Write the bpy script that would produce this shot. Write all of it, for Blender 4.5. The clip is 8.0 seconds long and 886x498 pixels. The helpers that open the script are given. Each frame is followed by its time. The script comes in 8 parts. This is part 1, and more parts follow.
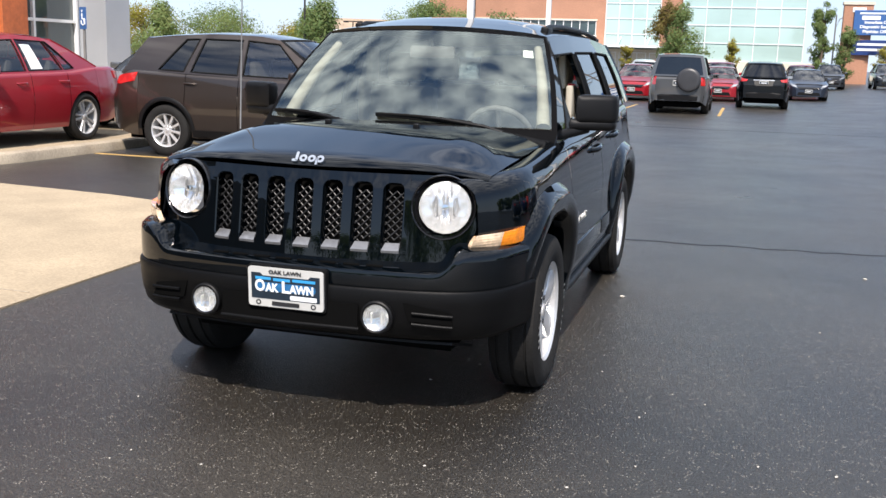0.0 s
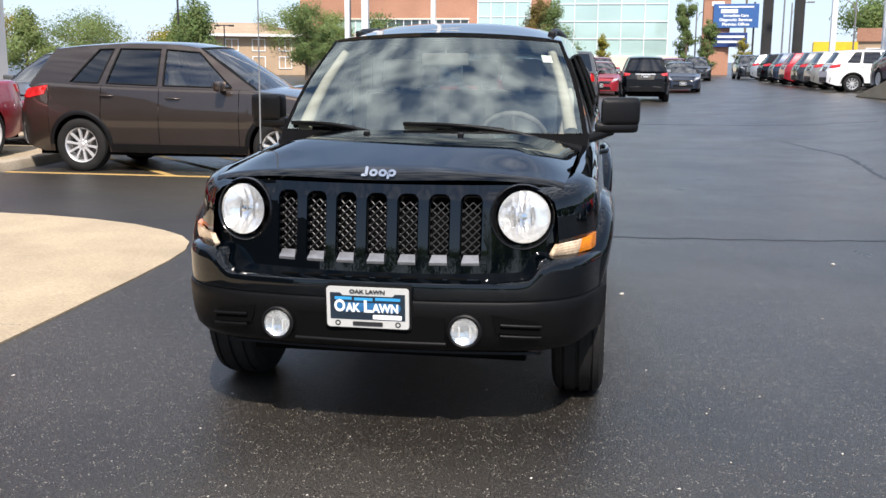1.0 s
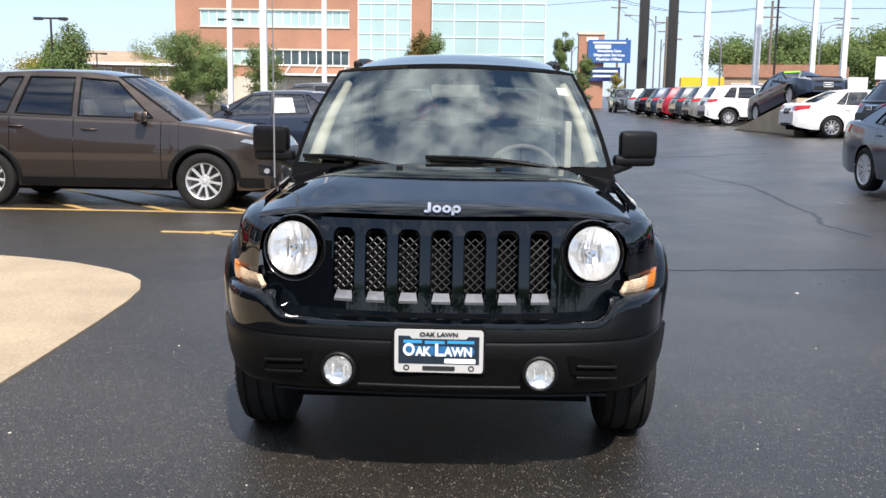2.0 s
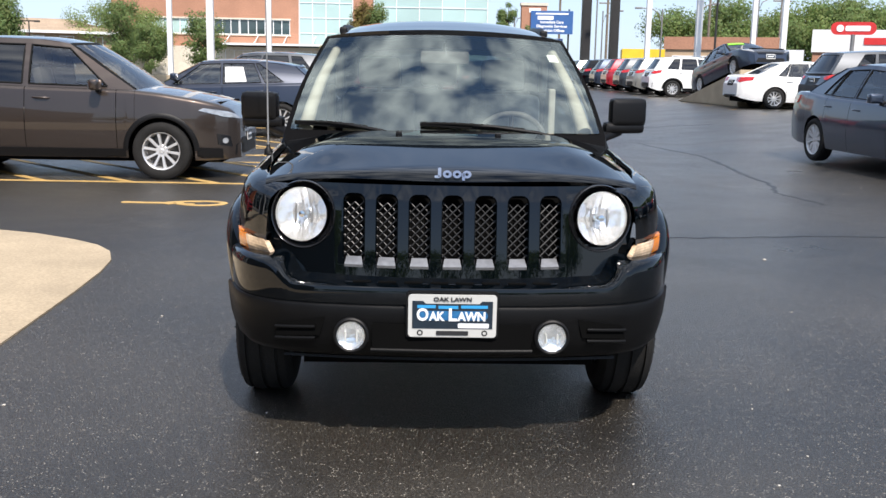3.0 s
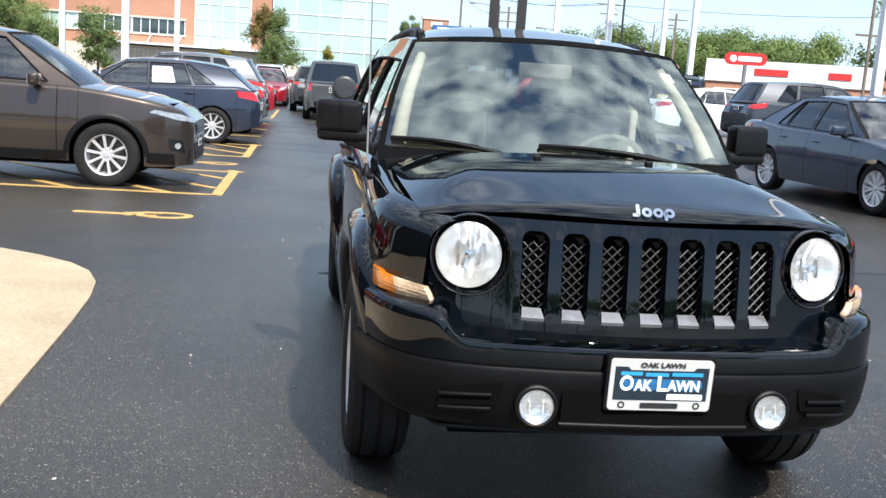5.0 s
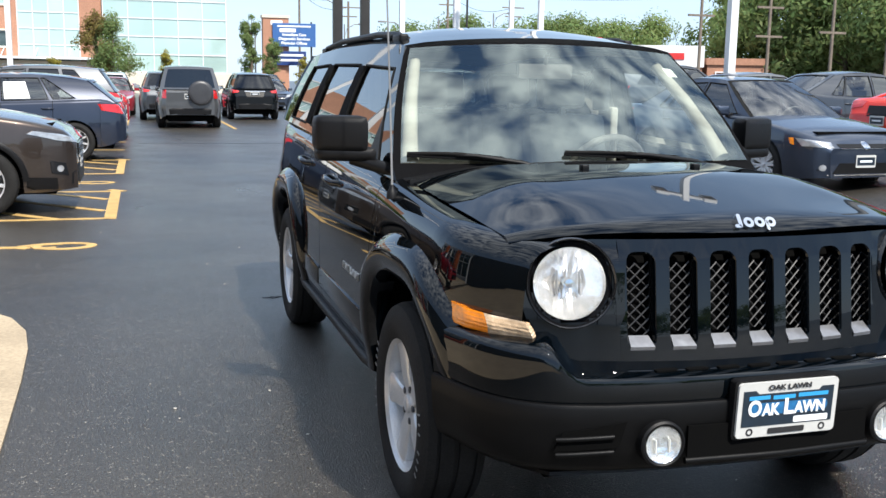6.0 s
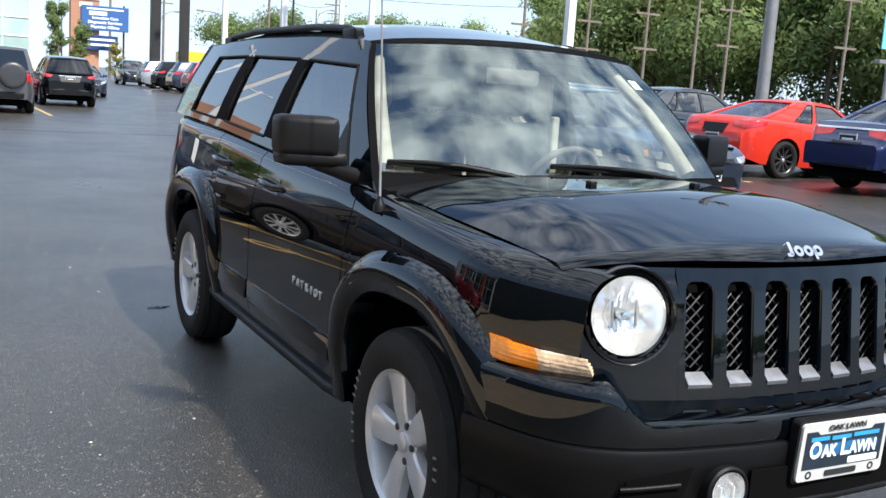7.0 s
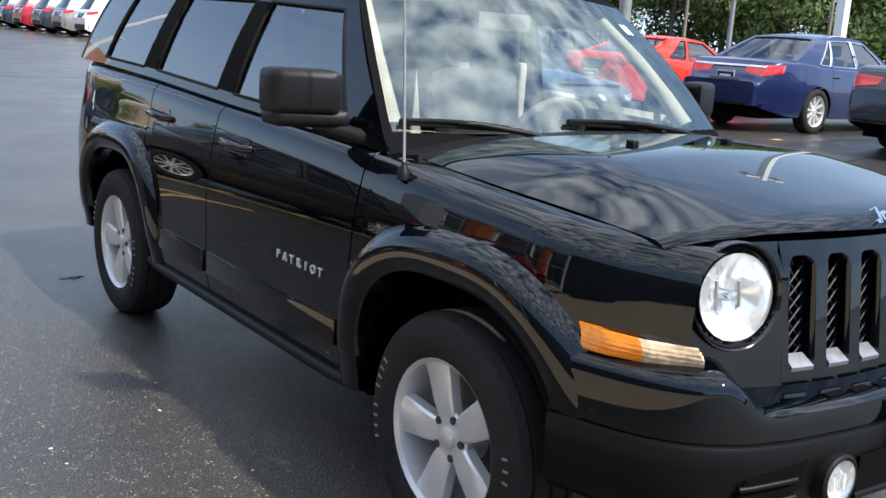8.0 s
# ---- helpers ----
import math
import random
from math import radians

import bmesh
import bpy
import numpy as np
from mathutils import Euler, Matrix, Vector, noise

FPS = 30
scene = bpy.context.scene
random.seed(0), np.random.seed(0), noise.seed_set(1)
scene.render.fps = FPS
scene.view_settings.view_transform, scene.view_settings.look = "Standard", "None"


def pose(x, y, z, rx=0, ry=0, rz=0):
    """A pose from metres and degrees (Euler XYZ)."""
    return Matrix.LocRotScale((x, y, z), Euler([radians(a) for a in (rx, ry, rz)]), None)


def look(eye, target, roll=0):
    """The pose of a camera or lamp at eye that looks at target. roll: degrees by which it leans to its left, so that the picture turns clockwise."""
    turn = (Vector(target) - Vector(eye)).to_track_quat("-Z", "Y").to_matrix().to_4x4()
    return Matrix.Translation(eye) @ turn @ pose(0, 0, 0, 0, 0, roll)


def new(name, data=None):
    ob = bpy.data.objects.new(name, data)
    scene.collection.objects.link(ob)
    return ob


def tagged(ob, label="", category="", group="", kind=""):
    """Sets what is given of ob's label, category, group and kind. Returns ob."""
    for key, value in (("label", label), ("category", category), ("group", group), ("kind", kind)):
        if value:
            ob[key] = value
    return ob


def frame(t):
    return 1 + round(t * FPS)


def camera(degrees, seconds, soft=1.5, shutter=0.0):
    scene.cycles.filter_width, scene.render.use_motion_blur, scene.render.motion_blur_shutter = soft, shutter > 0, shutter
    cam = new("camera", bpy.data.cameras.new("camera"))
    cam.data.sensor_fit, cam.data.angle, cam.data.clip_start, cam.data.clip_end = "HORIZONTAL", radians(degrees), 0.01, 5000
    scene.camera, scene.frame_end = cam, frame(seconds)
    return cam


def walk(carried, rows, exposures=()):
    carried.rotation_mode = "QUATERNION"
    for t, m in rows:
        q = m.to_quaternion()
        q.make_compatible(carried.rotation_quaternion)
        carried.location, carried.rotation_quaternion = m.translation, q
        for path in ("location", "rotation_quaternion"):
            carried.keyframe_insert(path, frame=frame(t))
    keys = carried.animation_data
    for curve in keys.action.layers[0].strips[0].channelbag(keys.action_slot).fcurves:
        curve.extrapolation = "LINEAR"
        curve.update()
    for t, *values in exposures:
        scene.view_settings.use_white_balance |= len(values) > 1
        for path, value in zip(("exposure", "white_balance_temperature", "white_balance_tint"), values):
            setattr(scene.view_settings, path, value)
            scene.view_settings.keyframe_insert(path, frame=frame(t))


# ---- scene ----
cam = camera(48.3, 8.0)
PATH = [
    (0, (1.617, -3.359, 1.433), (1.060, -1.476, 1.054), 1.8),
    (0.5, (1.273, -3.413, 1.440), (0.820, -1.504, 1.052), 1.1),
    (1, (0.850, -3.486, 1.454), (0.535, -1.547, 1.080), 0.3),
    (1.5, (0.479, -3.418, 1.426), (0.281, -1.454, 1.103), 0.1),
    (1.7, (0.318, -3.391, 1.449), (0.179, -1.420, 1.139), 0.5),
    (2.8, (-0.105, -3.396, 1.430), (-0.072, -1.426, 1.089), 0.9),
    (3, (-0.128, -3.402, 1.422), (-0.076, -1.436, 1.057), 1.1),
    (3.5, (-0.293, -3.415, 1.416), (-0.176, -1.462, 1.001), 1.6),
    (4, (-0.591, -3.260, 1.398), (-0.389, -1.314, 0.981), 3.1),
    (4.5, (-0.760, -3.009, 1.400), (-0.546, -1.056, 1.026), 3.7),
    (4.7, (-0.866, -2.862, 1.376), (-0.636, -0.906, 1.029), 3.9),
    (5.8, (-1.570, -2.301, 1.403), (-1.057, -0.395, 1.081), 1.7),
    (6, (-1.664, -2.203, 1.407), (-1.088, -0.316, 1.076), 0.9),
    (6.5, (-1.916, -1.961, 1.415), (-1.150, -0.144, 1.080), 2.0),
    (7, (-2.100, -1.671, 1.396), (-1.174, 0.073, 1.078), 3.8),
    (7.5, (-2.254, -1.370, 1.381), (-1.208, 0.304, 1.058), 4.3),
    (8, (-2.379, -1.093, 1.407), (-1.205, 0.469, 0.982), 3.7),
]
walk(cam, [(t, look(eye, target, roll)) for t, eye, target, roll in PATH], [(0.0, 0.54, 6650, 13), (1.5, 0.52, 6600, 13), (3.0, 0.48, 6550, 12), (4.0, 0.78, 6450, 10), (4.5, 0.80, 6400, 9), (6.0, 0.64, 6450, 9), (8.0, 0.94, 6350, 10)])

# ---------------------------------------------------------------- light
SUN_TO = Vector((0.22, -0.80, 1.0)).normalized()
SUN_ELEV = math.asin(SUN_TO.z)
SUN_AZ = math.atan2(SUN_TO.x, SUN_TO.y)

world = bpy.data.worlds.new("sky")
scene.world = world
world.use_nodes = True
wn, wl = world.node_tree.nodes, world.node_tree.links
wn.clear()
w_out = wn.new("ShaderNodeOutputWorld")
w_bg = wn.new("ShaderNodeBackground")
w_sky = wn.new("ShaderNodeTexSky")
w_sky.sky_type, w_sky.sun_disc = "NISHITA", False
w_sky.sun_elevation, w_sky.sun_rotation = SUN_ELEV, SUN_AZ
w_sky.air_density, w_sky.dust_density, w_sky.ozone_density = 1.0, 0.3, 4.0
w_co = wn.new("ShaderNodeTexCoord")
w_sep = wn.new("ShaderNodeSeparateXYZ")
wl.new(w_co.outputs["Generated"], w_sep.inputs[0])
# a flat cloud deck: the direction divided by its height
w_h = wn.new("ShaderNodeMath")
w_h.operation = "MAXIMUM"
w_h.inputs[1].default_value = 0.0
wl.new(w_sep.outputs["Z"], w_h.inputs[0])
w_h2 = wn.new("ShaderNodeMath")
w_h2.operation = "ADD"
w_h2.inputs[1].default_value = 0.22
wl.new(w_h.outputs[0], w_h2.inputs[0])
w_div = wn.new("ShaderNodeVectorMath")
w_div.operation = "DIVIDE"
w_cmb = wn.new("ShaderNodeCombineXYZ")
for i in range(3):
    wl.new(w_h2.outputs[0], w_cmb.inputs[i])
wl.new(w_co.outputs["Generated"], w_div.inputs[0])
wl.new(w_cmb.outputs[0], w_div.inputs[1])
w_noise = wn.new("ShaderNodeTexNoise")
w_noise.inputs["Scale"].default_value = 11.5
w_noise.inputs["Detail"].default_value = 4.5
w_noise.inputs["Roughness"].default_value = 0.45
w_off = wn.new("ShaderNodeVectorMath")
w_off.operation = "ADD"
w_off.inputs[1].default_value = (0.35, 0.10, 0.0)
wl.new(w_div.outputs[0], w_off.inputs[0])
wl.new(w_off.outputs[0], w_noise.inputs["Vector"])
w_ramp = wn.new("ShaderNodeValToRGB")
w_ramp.color_ramp.elements[0].position, w_ramp.color_ramp.elements[1].position = 0.32, 0.70
wl.new(w_noise.outputs["Fac"], w_ramp.inputs[0])
w_mix = wn.new("ShaderNodeMix")
w_mix.data_type = "RGBA"
# the clouds melt into the clear pale sky lower down
w_low = wn.new("ShaderNodeMapRange")
w_low.interpolation_type = "SMOOTHSTEP"
w_low.inputs["From Min"].default_value, w_low.inputs["From Max"].default_value = 0.35, 0.78
w_low.inputs["To Min"].default_value, w_low.inputs["To Max"].default_value = 0.05, 0.92
wl.new(w_h.outputs[0], w_low.inputs["Value"])
w_amt = wn.new("ShaderNodeMath")
w_amt.operation = "MULTIPLY"
wl.new(w_ramp.outputs["Color"], w_amt.inputs[0])
wl.new(w_low.outputs[0], w_amt.inputs[1])
wl.new(w_amt.outputs[0], w_mix.inputs[0])
wl.new(w_sky.outputs[0], w_mix.inputs[6])
w_mix.inputs[7].default_value = (12.0, 12.6, 13.2, 1.0)
# haze whitens the sky near the horizon
w_haze = wn.new("ShaderNodeMapRange")
w_haze.inputs["From Min"].default_value, w_haze.inputs["From Max"].default_value = 0.0, 0.56
w_haze.inputs["To Min"].default_value, w_haze.inputs["To Max"].default_value = 0.80, 0.0
wl.new(w_h.outputs[0], w_haze.inputs["Value"])
w_mix2 = wn.new("ShaderNodeMix")
w_mix2.data_type = "RGBA"
wl.new(w_haze.outputs[0], w_mix2.inputs[0])
wl.new(w_mix.outputs[2], w_mix2.inputs[6])
w_mix2.inputs[7].default_value = (4.2, 5.4, 7.1, 1.0)
wl.new(w_mix2.outputs[2], w_bg.inputs[0])
w_bg.inputs[1].default_value = 0.12
wl.new(w_bg.outputs[0], w_out.inputs[0])

sun = new("sun", bpy.data.lights.new("sun", "SUN"))
sun.data.energy, sun.data.angle, sun.data.color = 4.7, radians(1.5), (1.0, 0.94, 0.86)
sun.matrix_world = look(SUN_TO * 60, (0, 0, 0))


# ---------------------------------------------------------------- materials
def material(name, color, rough=0.5, metal=0.0, coat=0.0, grain=0.0, grain_scale=40.0, stain=0.0, stain_scale=2.0,
             bump=0.0, bump_scale=60.0, emit=0.0, each=0.0, spec=0.5, rough_var=0.0):
    """A Principled material with fine grain, broad stains and a little relief, in object metres."""
    m = bpy.data.materials.new(name)
    m.use_nodes = True
    n, l = m.node_tree.nodes, m.node_tree.links
    b = n["Principled BSDF"]
    b.inputs["Roughness"].default_value, b.inputs["Metallic"].default_value = rough, metal
    b.inputs["Coat Weight"].default_value, b.inputs["Coat Roughness"].default_value, b.inputs["Coat IOR"].default_value = coat, 0.02, 1.5
    b.inputs["Specular IOR Level"].default_value = spec
    b.inputs["Base Color"].default_value = (*color, 1)
    co = n.new("ShaderNodeTexCoord")
    last = None
    for amount, size, detail in ((grain, grain_scale, 3.0), (stain, stain_scale, 5.0)):
        if amount <= 0:
            continue
        tex = n.new("ShaderNodeTexNoise")
        tex.inputs["Scale"].default_value, tex.inputs["Detail"].default_value = size, detail
        l.new(co.outputs["Object"], tex.inputs["Vector"])
        rng = n.new("ShaderNodeMapRange")
        rng.inputs["From Min"].default_value, rng.inputs["From Max"].default_value = 0.3, 0.7
        rng.inputs["To Min"].default_value, rng.inputs["To Max"].default_value = 1 - amount, 1 + amount
        l.new(tex.outputs["Fac"], rng.inputs["Value"])
        mul = n.new("ShaderNodeVectorMath")
        mul.operation = "SCALE"
        if last is None:
            mul.inputs[0].default_value = color
        else:
            l.new(last, mul.inputs[0])
        l.new(rng.outputs[0], mul.inputs["Scale"])
        last = mul.outputs[0]
        if rough_var > 0 and size == stain_scale:
            rr = n.new("ShaderNodeMapRange")
            rr.inputs["From Min"].default_value, rr.inputs["From Max"].default_value = 0.3, 0.7
            rr.inputs["To Min"].default_value, rr.inputs["To Max"].default_value = max(0.02, rough - rough_var), min(1, rough + rough_var)
            l.new(tex.outputs["Fac"], rr.inputs["Value"])
            l.new(rr.outputs[0], b.inputs["Roughness"])
    if each > 0:
        info = n.new("ShaderNodeObjectInfo")
        rng = n.new("ShaderNodeMapRange")
        rng.inputs["To Min"].default_value, rng.inputs["To Max"].default_value = 1 - each, 1 + each
        l.new(info.outputs["Random"], rng.inputs["Value"])
        mul = n.new("ShaderNodeVectorMath")
        mul.operation = "SCALE"
        if last is None:
            mul.inputs[0].default_value = color
        else:
            l.new(last, mul.inputs[0])
        l.new(rng.outputs[0], mul.inputs["Scale"])
        last = mul.outputs[0]
    if last is not None:
        l.new(last, b.inputs["Base Color"])
    if bump > 0:
        tex = n.new("ShaderNodeTexNoise")
        tex.inputs["Scale"].default_value, tex.inputs["Detail"].default_value = bump_scale, 4.0
        l.new(co.outputs["Object"], tex.inputs["Vector"])
        bp = n.new("ShaderNodeBump")
        bp.inputs["Strength"].default_value, bp.inputs["Distance"].default_value = bump, 0.01
        l.new(tex.outputs["Fac"], bp.inputs["Height"])
        l.new(bp.outputs[0], b.inputs["Normal"])
    if emit > 0:
        b.inputs["Emission Color"].default_value, b.inputs["Emission Strength"].default_value = (*color, 1), emit
    return m


def glass_material(name, tint, ior=1.5, rough=0.0, sheen=(1.0, 1.0, 1.0)):
    """Thin glass: tinted see-through sheet with a Fresnel gloss."""
    m = bpy.data.materials.new(name)
    m.use_nodes = True
    n, l = m.node_tree.nodes, m.node_tree.links
    n.clear()
    out = n.new("ShaderNodeOutputMaterial")
    mix = n.new("ShaderNodeMixShader")
    tr = n.new("ShaderNodeBsdfTransparent")
    gl = n.new("ShaderNodeBsdfGlossy")
    fr = n.new("ShaderNodeFresnel")
    tr.inputs[0].default_value = (*tint, 1)
    gl.inputs["Roughness"].default_value = rough
    gl.inputs["Color"].default_value = (*sheen, 1)
    fr.inputs[0].default_value = ior
    l.new(fr.outputs[0], mix.inputs[0])
    l.new(tr.outputs[0], mix.inputs[1])
    l.new(gl.outputs[0], mix.inputs[2])
    l.new(mix.outputs[0], out.inputs[0])
    return m


def paint(name, color, metal=0.0, rough=0.35):
    return material(name, color, rough, metal, coat=1.0, grain=0.10, grain_scale=900, stain=0.06, stain_scale=1.5, spec=0.0 if metal < 0.1 else 0.4)


M_BLACK = paint("black_pearl_paint", (0.0006, 0.0014, 0.0023), 0.0, 0.30)
M_BROWN = paint("brown_paint", (0.056, 0.042, 0.034), 0.70, 0.36)
M_RED = paint("red_paint", (0.33, 0.012, 0.022), 0.25)
M_ORANGERED = paint("orange_red_paint", (0.62, 0.035, 0.02), 0.0)
M_GREY = paint("grey_paint", (0.11, 0.115, 0.12), 0.5)
M_DARKGREY = paint("dark_grey_paint", (0.035, 0.040, 0.048), 0.4)
M_SLATE = paint("slate_blue_paint", (0.030, 0.042, 0.068), 0.55)
M_NAVY = paint("navy_paint", (0.010, 0.018, 0.075), 0.35)
M_DARKNAVY = paint("dark_navy_paint", (0.012, 0.018, 0.036), 0.35)
M_WHITE = paint("white_paint", (0.74, 0.74, 0.72))
M_SILVER = paint("silver_paint", (0.38, 0.40, 0.42), 0.6)
M_TAN = paint("pale_gold_paint", (0.30, 0.29, 0.26), 0.5)

M_TYRE = material("tyre_rubber", (0.014, 0.0135, 0.013), 0.8, spec=0.25, grain=0.25, grain_scale=120, stain=0.25, stain_scale=7, bump=0.25, bump_scale=150)
M_ALLOY = material("alloy", (0.66, 0.66, 0.66), 0.34, 0.55, grain=0.06, grain_scale=200, stain=0.08, stain_scale=6)
M_ALLOYDARK = material("dark_alloy", (0.06, 0.06, 0.065), 0.35, 0.6, grain=0.1, stain=0.1)
M_BRAKE = material("brake_disc", (0.10, 0.095, 0.09), 0.45, 0.7, grain=0.2, stain=0.2)
M_CHROME = material("chrome", (0.80, 0.80, 0.80), 0.07, 1.0, stain=0.04, grain=0.02)
M_PLASTIC = material("black_plastic", (0.005, 0.005, 0.0055), 0.46, spec=0.22, grain=0.2, grain_scale=300, stain=0.12, stain_scale=4, bump=0.12, bump_scale=500)
M_BUMPER = material("bumper_plastic", (0.0030, 0.0030, 0.0032), 0.42, spec=0.16, grain=0.2, grain_scale=400, stain=0.15, stain_scale=5, bump=0.10, bump_scale=600)
M_GLOSS = material("gloss_black_trim", (0.006, 0.006, 0.007), 0.12, coat=0.4, stain=0.1)
M_DARK = material("dark_void", (0.003, 0.003, 0.003), 0.9, spec=0.05, stain=0.2)
M_RUBBER = material("rubber_seal", (0.007, 0.007, 0.007), 0.7, spec=0.15, stain=0.15)
M_SEAT = material("seat_cloth", (0.10, 0.095, 0.085), 0.9, grain=0.2, grain_scale=200, stain=0.12, stain_scale=6, bump=0.2, bump_scale=300)
M_SEATPALE = material("pale_seat_cloth", (0.38, 0.36, 0.31), 0.9, grain=0.15, grain_scale=200, stain=0.12, stain_scale=6, bump=0.2, bump_scale=300)
M_TRIM = material("cream_trim", (0.44, 0.41, 0.34), 0.75, grain=0.08, grain_scale=150, stain=0.08, stain_scale=5)
M_DASH = material("dash_plastic", (0.15, 0.145, 0.135), 0.7, grain=0.15, grain_scale=250, stain=0.1, bump=0.15, bump_scale=300)
M_GLASS = glass_material("clear_glass", (0.74, 0.80, 0.78), 1.6)
M_SCREEN = glass_material("coated_screen_glass", (0.66, 0.74, 0.72), 2.7, 0.0, (0.90, 1.0, 0.94))
M_TINT = glass_material("tinted_glass", (0.05, 0.055, 0.055), 2.2)
M_MIDTINT = glass_material("green_tinted_glass", (0.20, 0.235, 0.235), 2.4)
M_CARTINT = glass_material("car_side_glass", (0.48, 0.52, 0.51), 2.0)
M_CARSCREEN = glass_material("car_screen_glass", (0.55, 0.62, 0.62), 2.2)
M_CARDARK = glass_material("car_privacy_glass", (0.03, 0.032, 0.032), 1.75)
M_FRIT = material("screen_frit", (0.004, 0.004, 0.0045), 0.85, spec=0.06, grain=0.1, stain=0.1)
M_LENS = glass_material("lamp_lens", (0.95, 0.96, 0.96), 1.45)
M_REFLECTOR = material("lamp_reflector", (0.93, 0.93, 0.93), 0.16, 0.80, stain=0.10, stain_scale=24)
M_CARLAMP = material("car_lamp_unit", (0.42, 0.43, 0.44), 0.12, 0.5, coat=1.0, stain=0.45, stain_scale=9, bump=0.5, bump_scale=30)
M_FOGREFL = material("fog_reflector", (0.88, 0.88, 0.87), 0.14, 0.92, stain=0.10, stain_scale=40, bump=0.5, bump_scale=60)
M_AMBER = material("amber_lens", (0.90, 0.26, 0.012), 0.12, coat=1.0, stain=0.12, stain_scale=25, grain=0.12, grain_scale=80)
M_CLEARLENS = material("clear_lens_block", (0.85, 0.63, 0.42), 0.12, 0.30, coat=1.0, stain=0.30, stain_scale=14, grain=0.2, grain_scale=70, bump=0.4, bump_scale=50)
M_TAIL = material("red_lens", (0.50, 0.012, 0.012), 0.12, coat=1.0, stain=0.2, stain_scale=12)
M_PLATEWHITE = material("plate_frame_white", (0.50, 0.50, 0.48), 0.4, stain=0.05, grain=0.03)
M_PLATEDARK = material("plate_dark", (0.012, 0.022, 0.035), 0.35, stain=0.15, stain_scale=20)
M_PRINTWHITE = material("print_white", (0.82, 0.84, 0.86), 0.5, stain=0.04)
M_PRINTBLUE = material("print_blue", (0.03, 0.30, 0.62), 0.5, stain=0.1)
M_PRINTDARK = material("print_dark", (0.02, 0.02, 0.022), 0.5, stain=0.1)
M_PAPER = material("white_paper", (0.80, 0.80, 0.77), 0.8, stain=0.05, grain=0.03)

M_CONCRETE = material("concrete", (0.37, 0.295, 0.20), 0.85, grain=0.16, grain_scale=60, stain=0.14, stain_scale=1.6, bump=0.3, bump_scale=90)
M_KERB = material("kerb_concrete", (0.38, 0.32, 0.24), 0.85, grain=0.18, grain_scale=50, stain=0.2, stain_scale=2.5, bump=0.3, bump_scale=80)
M_YELLOW = material("yellow_line_paint", (0.45, 0.29, 0.10), 0.7, grain=0.22, grain_scale=45, stain=0.2, stain_scale=5, bump=0.3, bump_scale=120)
M_TAR = material("crack_filler", (0.012, 0.012, 0.013), 0.45, grain=0.2, stain=0.2)
M_PEBBLE = material("pale_chips", (0.38, 0.36, 0.32), 0.8, each=0.4, stain=0.2, stain_scale=30)
M_BRICK = material("brick", (0.38, 0.195, 0.125), 0.9, grain=0.14, grain_scale=9, stain=0.10, stain_scale=0.4, bump=0.3, bump_scale=12)
M_BRICKBUFF = material("buff_brick", (0.40, 0.29, 0.19), 0.9, grain=0.14, grain_scale=9, stain=0.10, stain_scale=0.4)
M_STONE = material("pale_stone", (0.62, 0.56, 0.46), 0.85, grain=0.08, grain_scale=6, stain=0.08, stain_scale=0.5)
M_ROOF = material("roof_shingle", (0.36, 0.27, 0.19), 0.9, grain=0.2, grain_scale=8, stain=0.15, stain_scale=0.6)
M_WHITEMETAL = material("white_metal", (0.74, 0.75, 0.75), 0.45, grain=0.04, stain=0.07, stain_scale=1.0)
M_ALUPANEL = material("silver_panel", (0.45, 0.47, 0.50), 0.4, 0.4, stain=0.06, stain_scale=0.8, grain=0.03)
M_DARKMETAL = material("dark_bronze_metal", (0.030, 0.028, 0.027), 0.5, 0.2, stain=0.15, stain_scale=1.5, grain=0.1)
M_GREYMETAL = material("grey_galvanised", (0.22, 0.22, 0.22), 0.5, 0.4, stain=0.15, stain_scale=2, grain=0.1)
M_ORANGE = material("orange_timber_panel", (0.42, 0.11, 0.035), 0.5, stain=0.15, stain_scale=1.5, grain=0.12, grain_scale=12)
M_TEALGLASS = material("teal_curtain_glass", (0.42, 0.57, 0.54), 0.08, 0.15, coat=1.0, stain=0.15, stain_scale=0.12, each=0.10)
M_DARKGLASS = material("dark_window_glass", (0.035, 0.055, 0.058), 0.04, coat=1.0, stain=0.25, stain_scale=0.2, each=0.2)
M_SHOPGLASS = material("shop_glass", (0.05, 0.065, 0.065), 0.03, coat=1.0, stain=0.3, stain_scale=0.3)
M_SIGNBLUE = material("sign_blue", (0.035, 0.11, 0.30), 0.45, stain=0.08, grain=0.03)
M_SIGNDARK = material("sign_dark", (0.03, 0.035, 0.055), 0.4, stain=0.1)
M_SIGNRED = material("sign_red", (0.55, 0.03, 0.03), 0.45, stain=0.08)
M_SIGNYELLOW = material("sign_yellow", (0.75, 0.50, 0.03), 0.5, stain=0.08)
M_SIGNTEAL = material("banner_teal", (0.16, 0.55, 0.62), 0.7, stain=0.1)
M_GREENPRINT = material("lime_sticker", (0.28, 0.75, 0.05), 0.6, stain=0.08)
M_BARK = material("bark", (0.11, 0.085, 0.06), 0.95, grain=0.3, grain_scale=12, stain=0.25, bump=0.6, bump_scale=14)
M_WOODPOLE = material("weathered_pole", (0.17, 0.14, 0.11), 0.95, grain=0.2, grain_scale=9, stain=0.2)


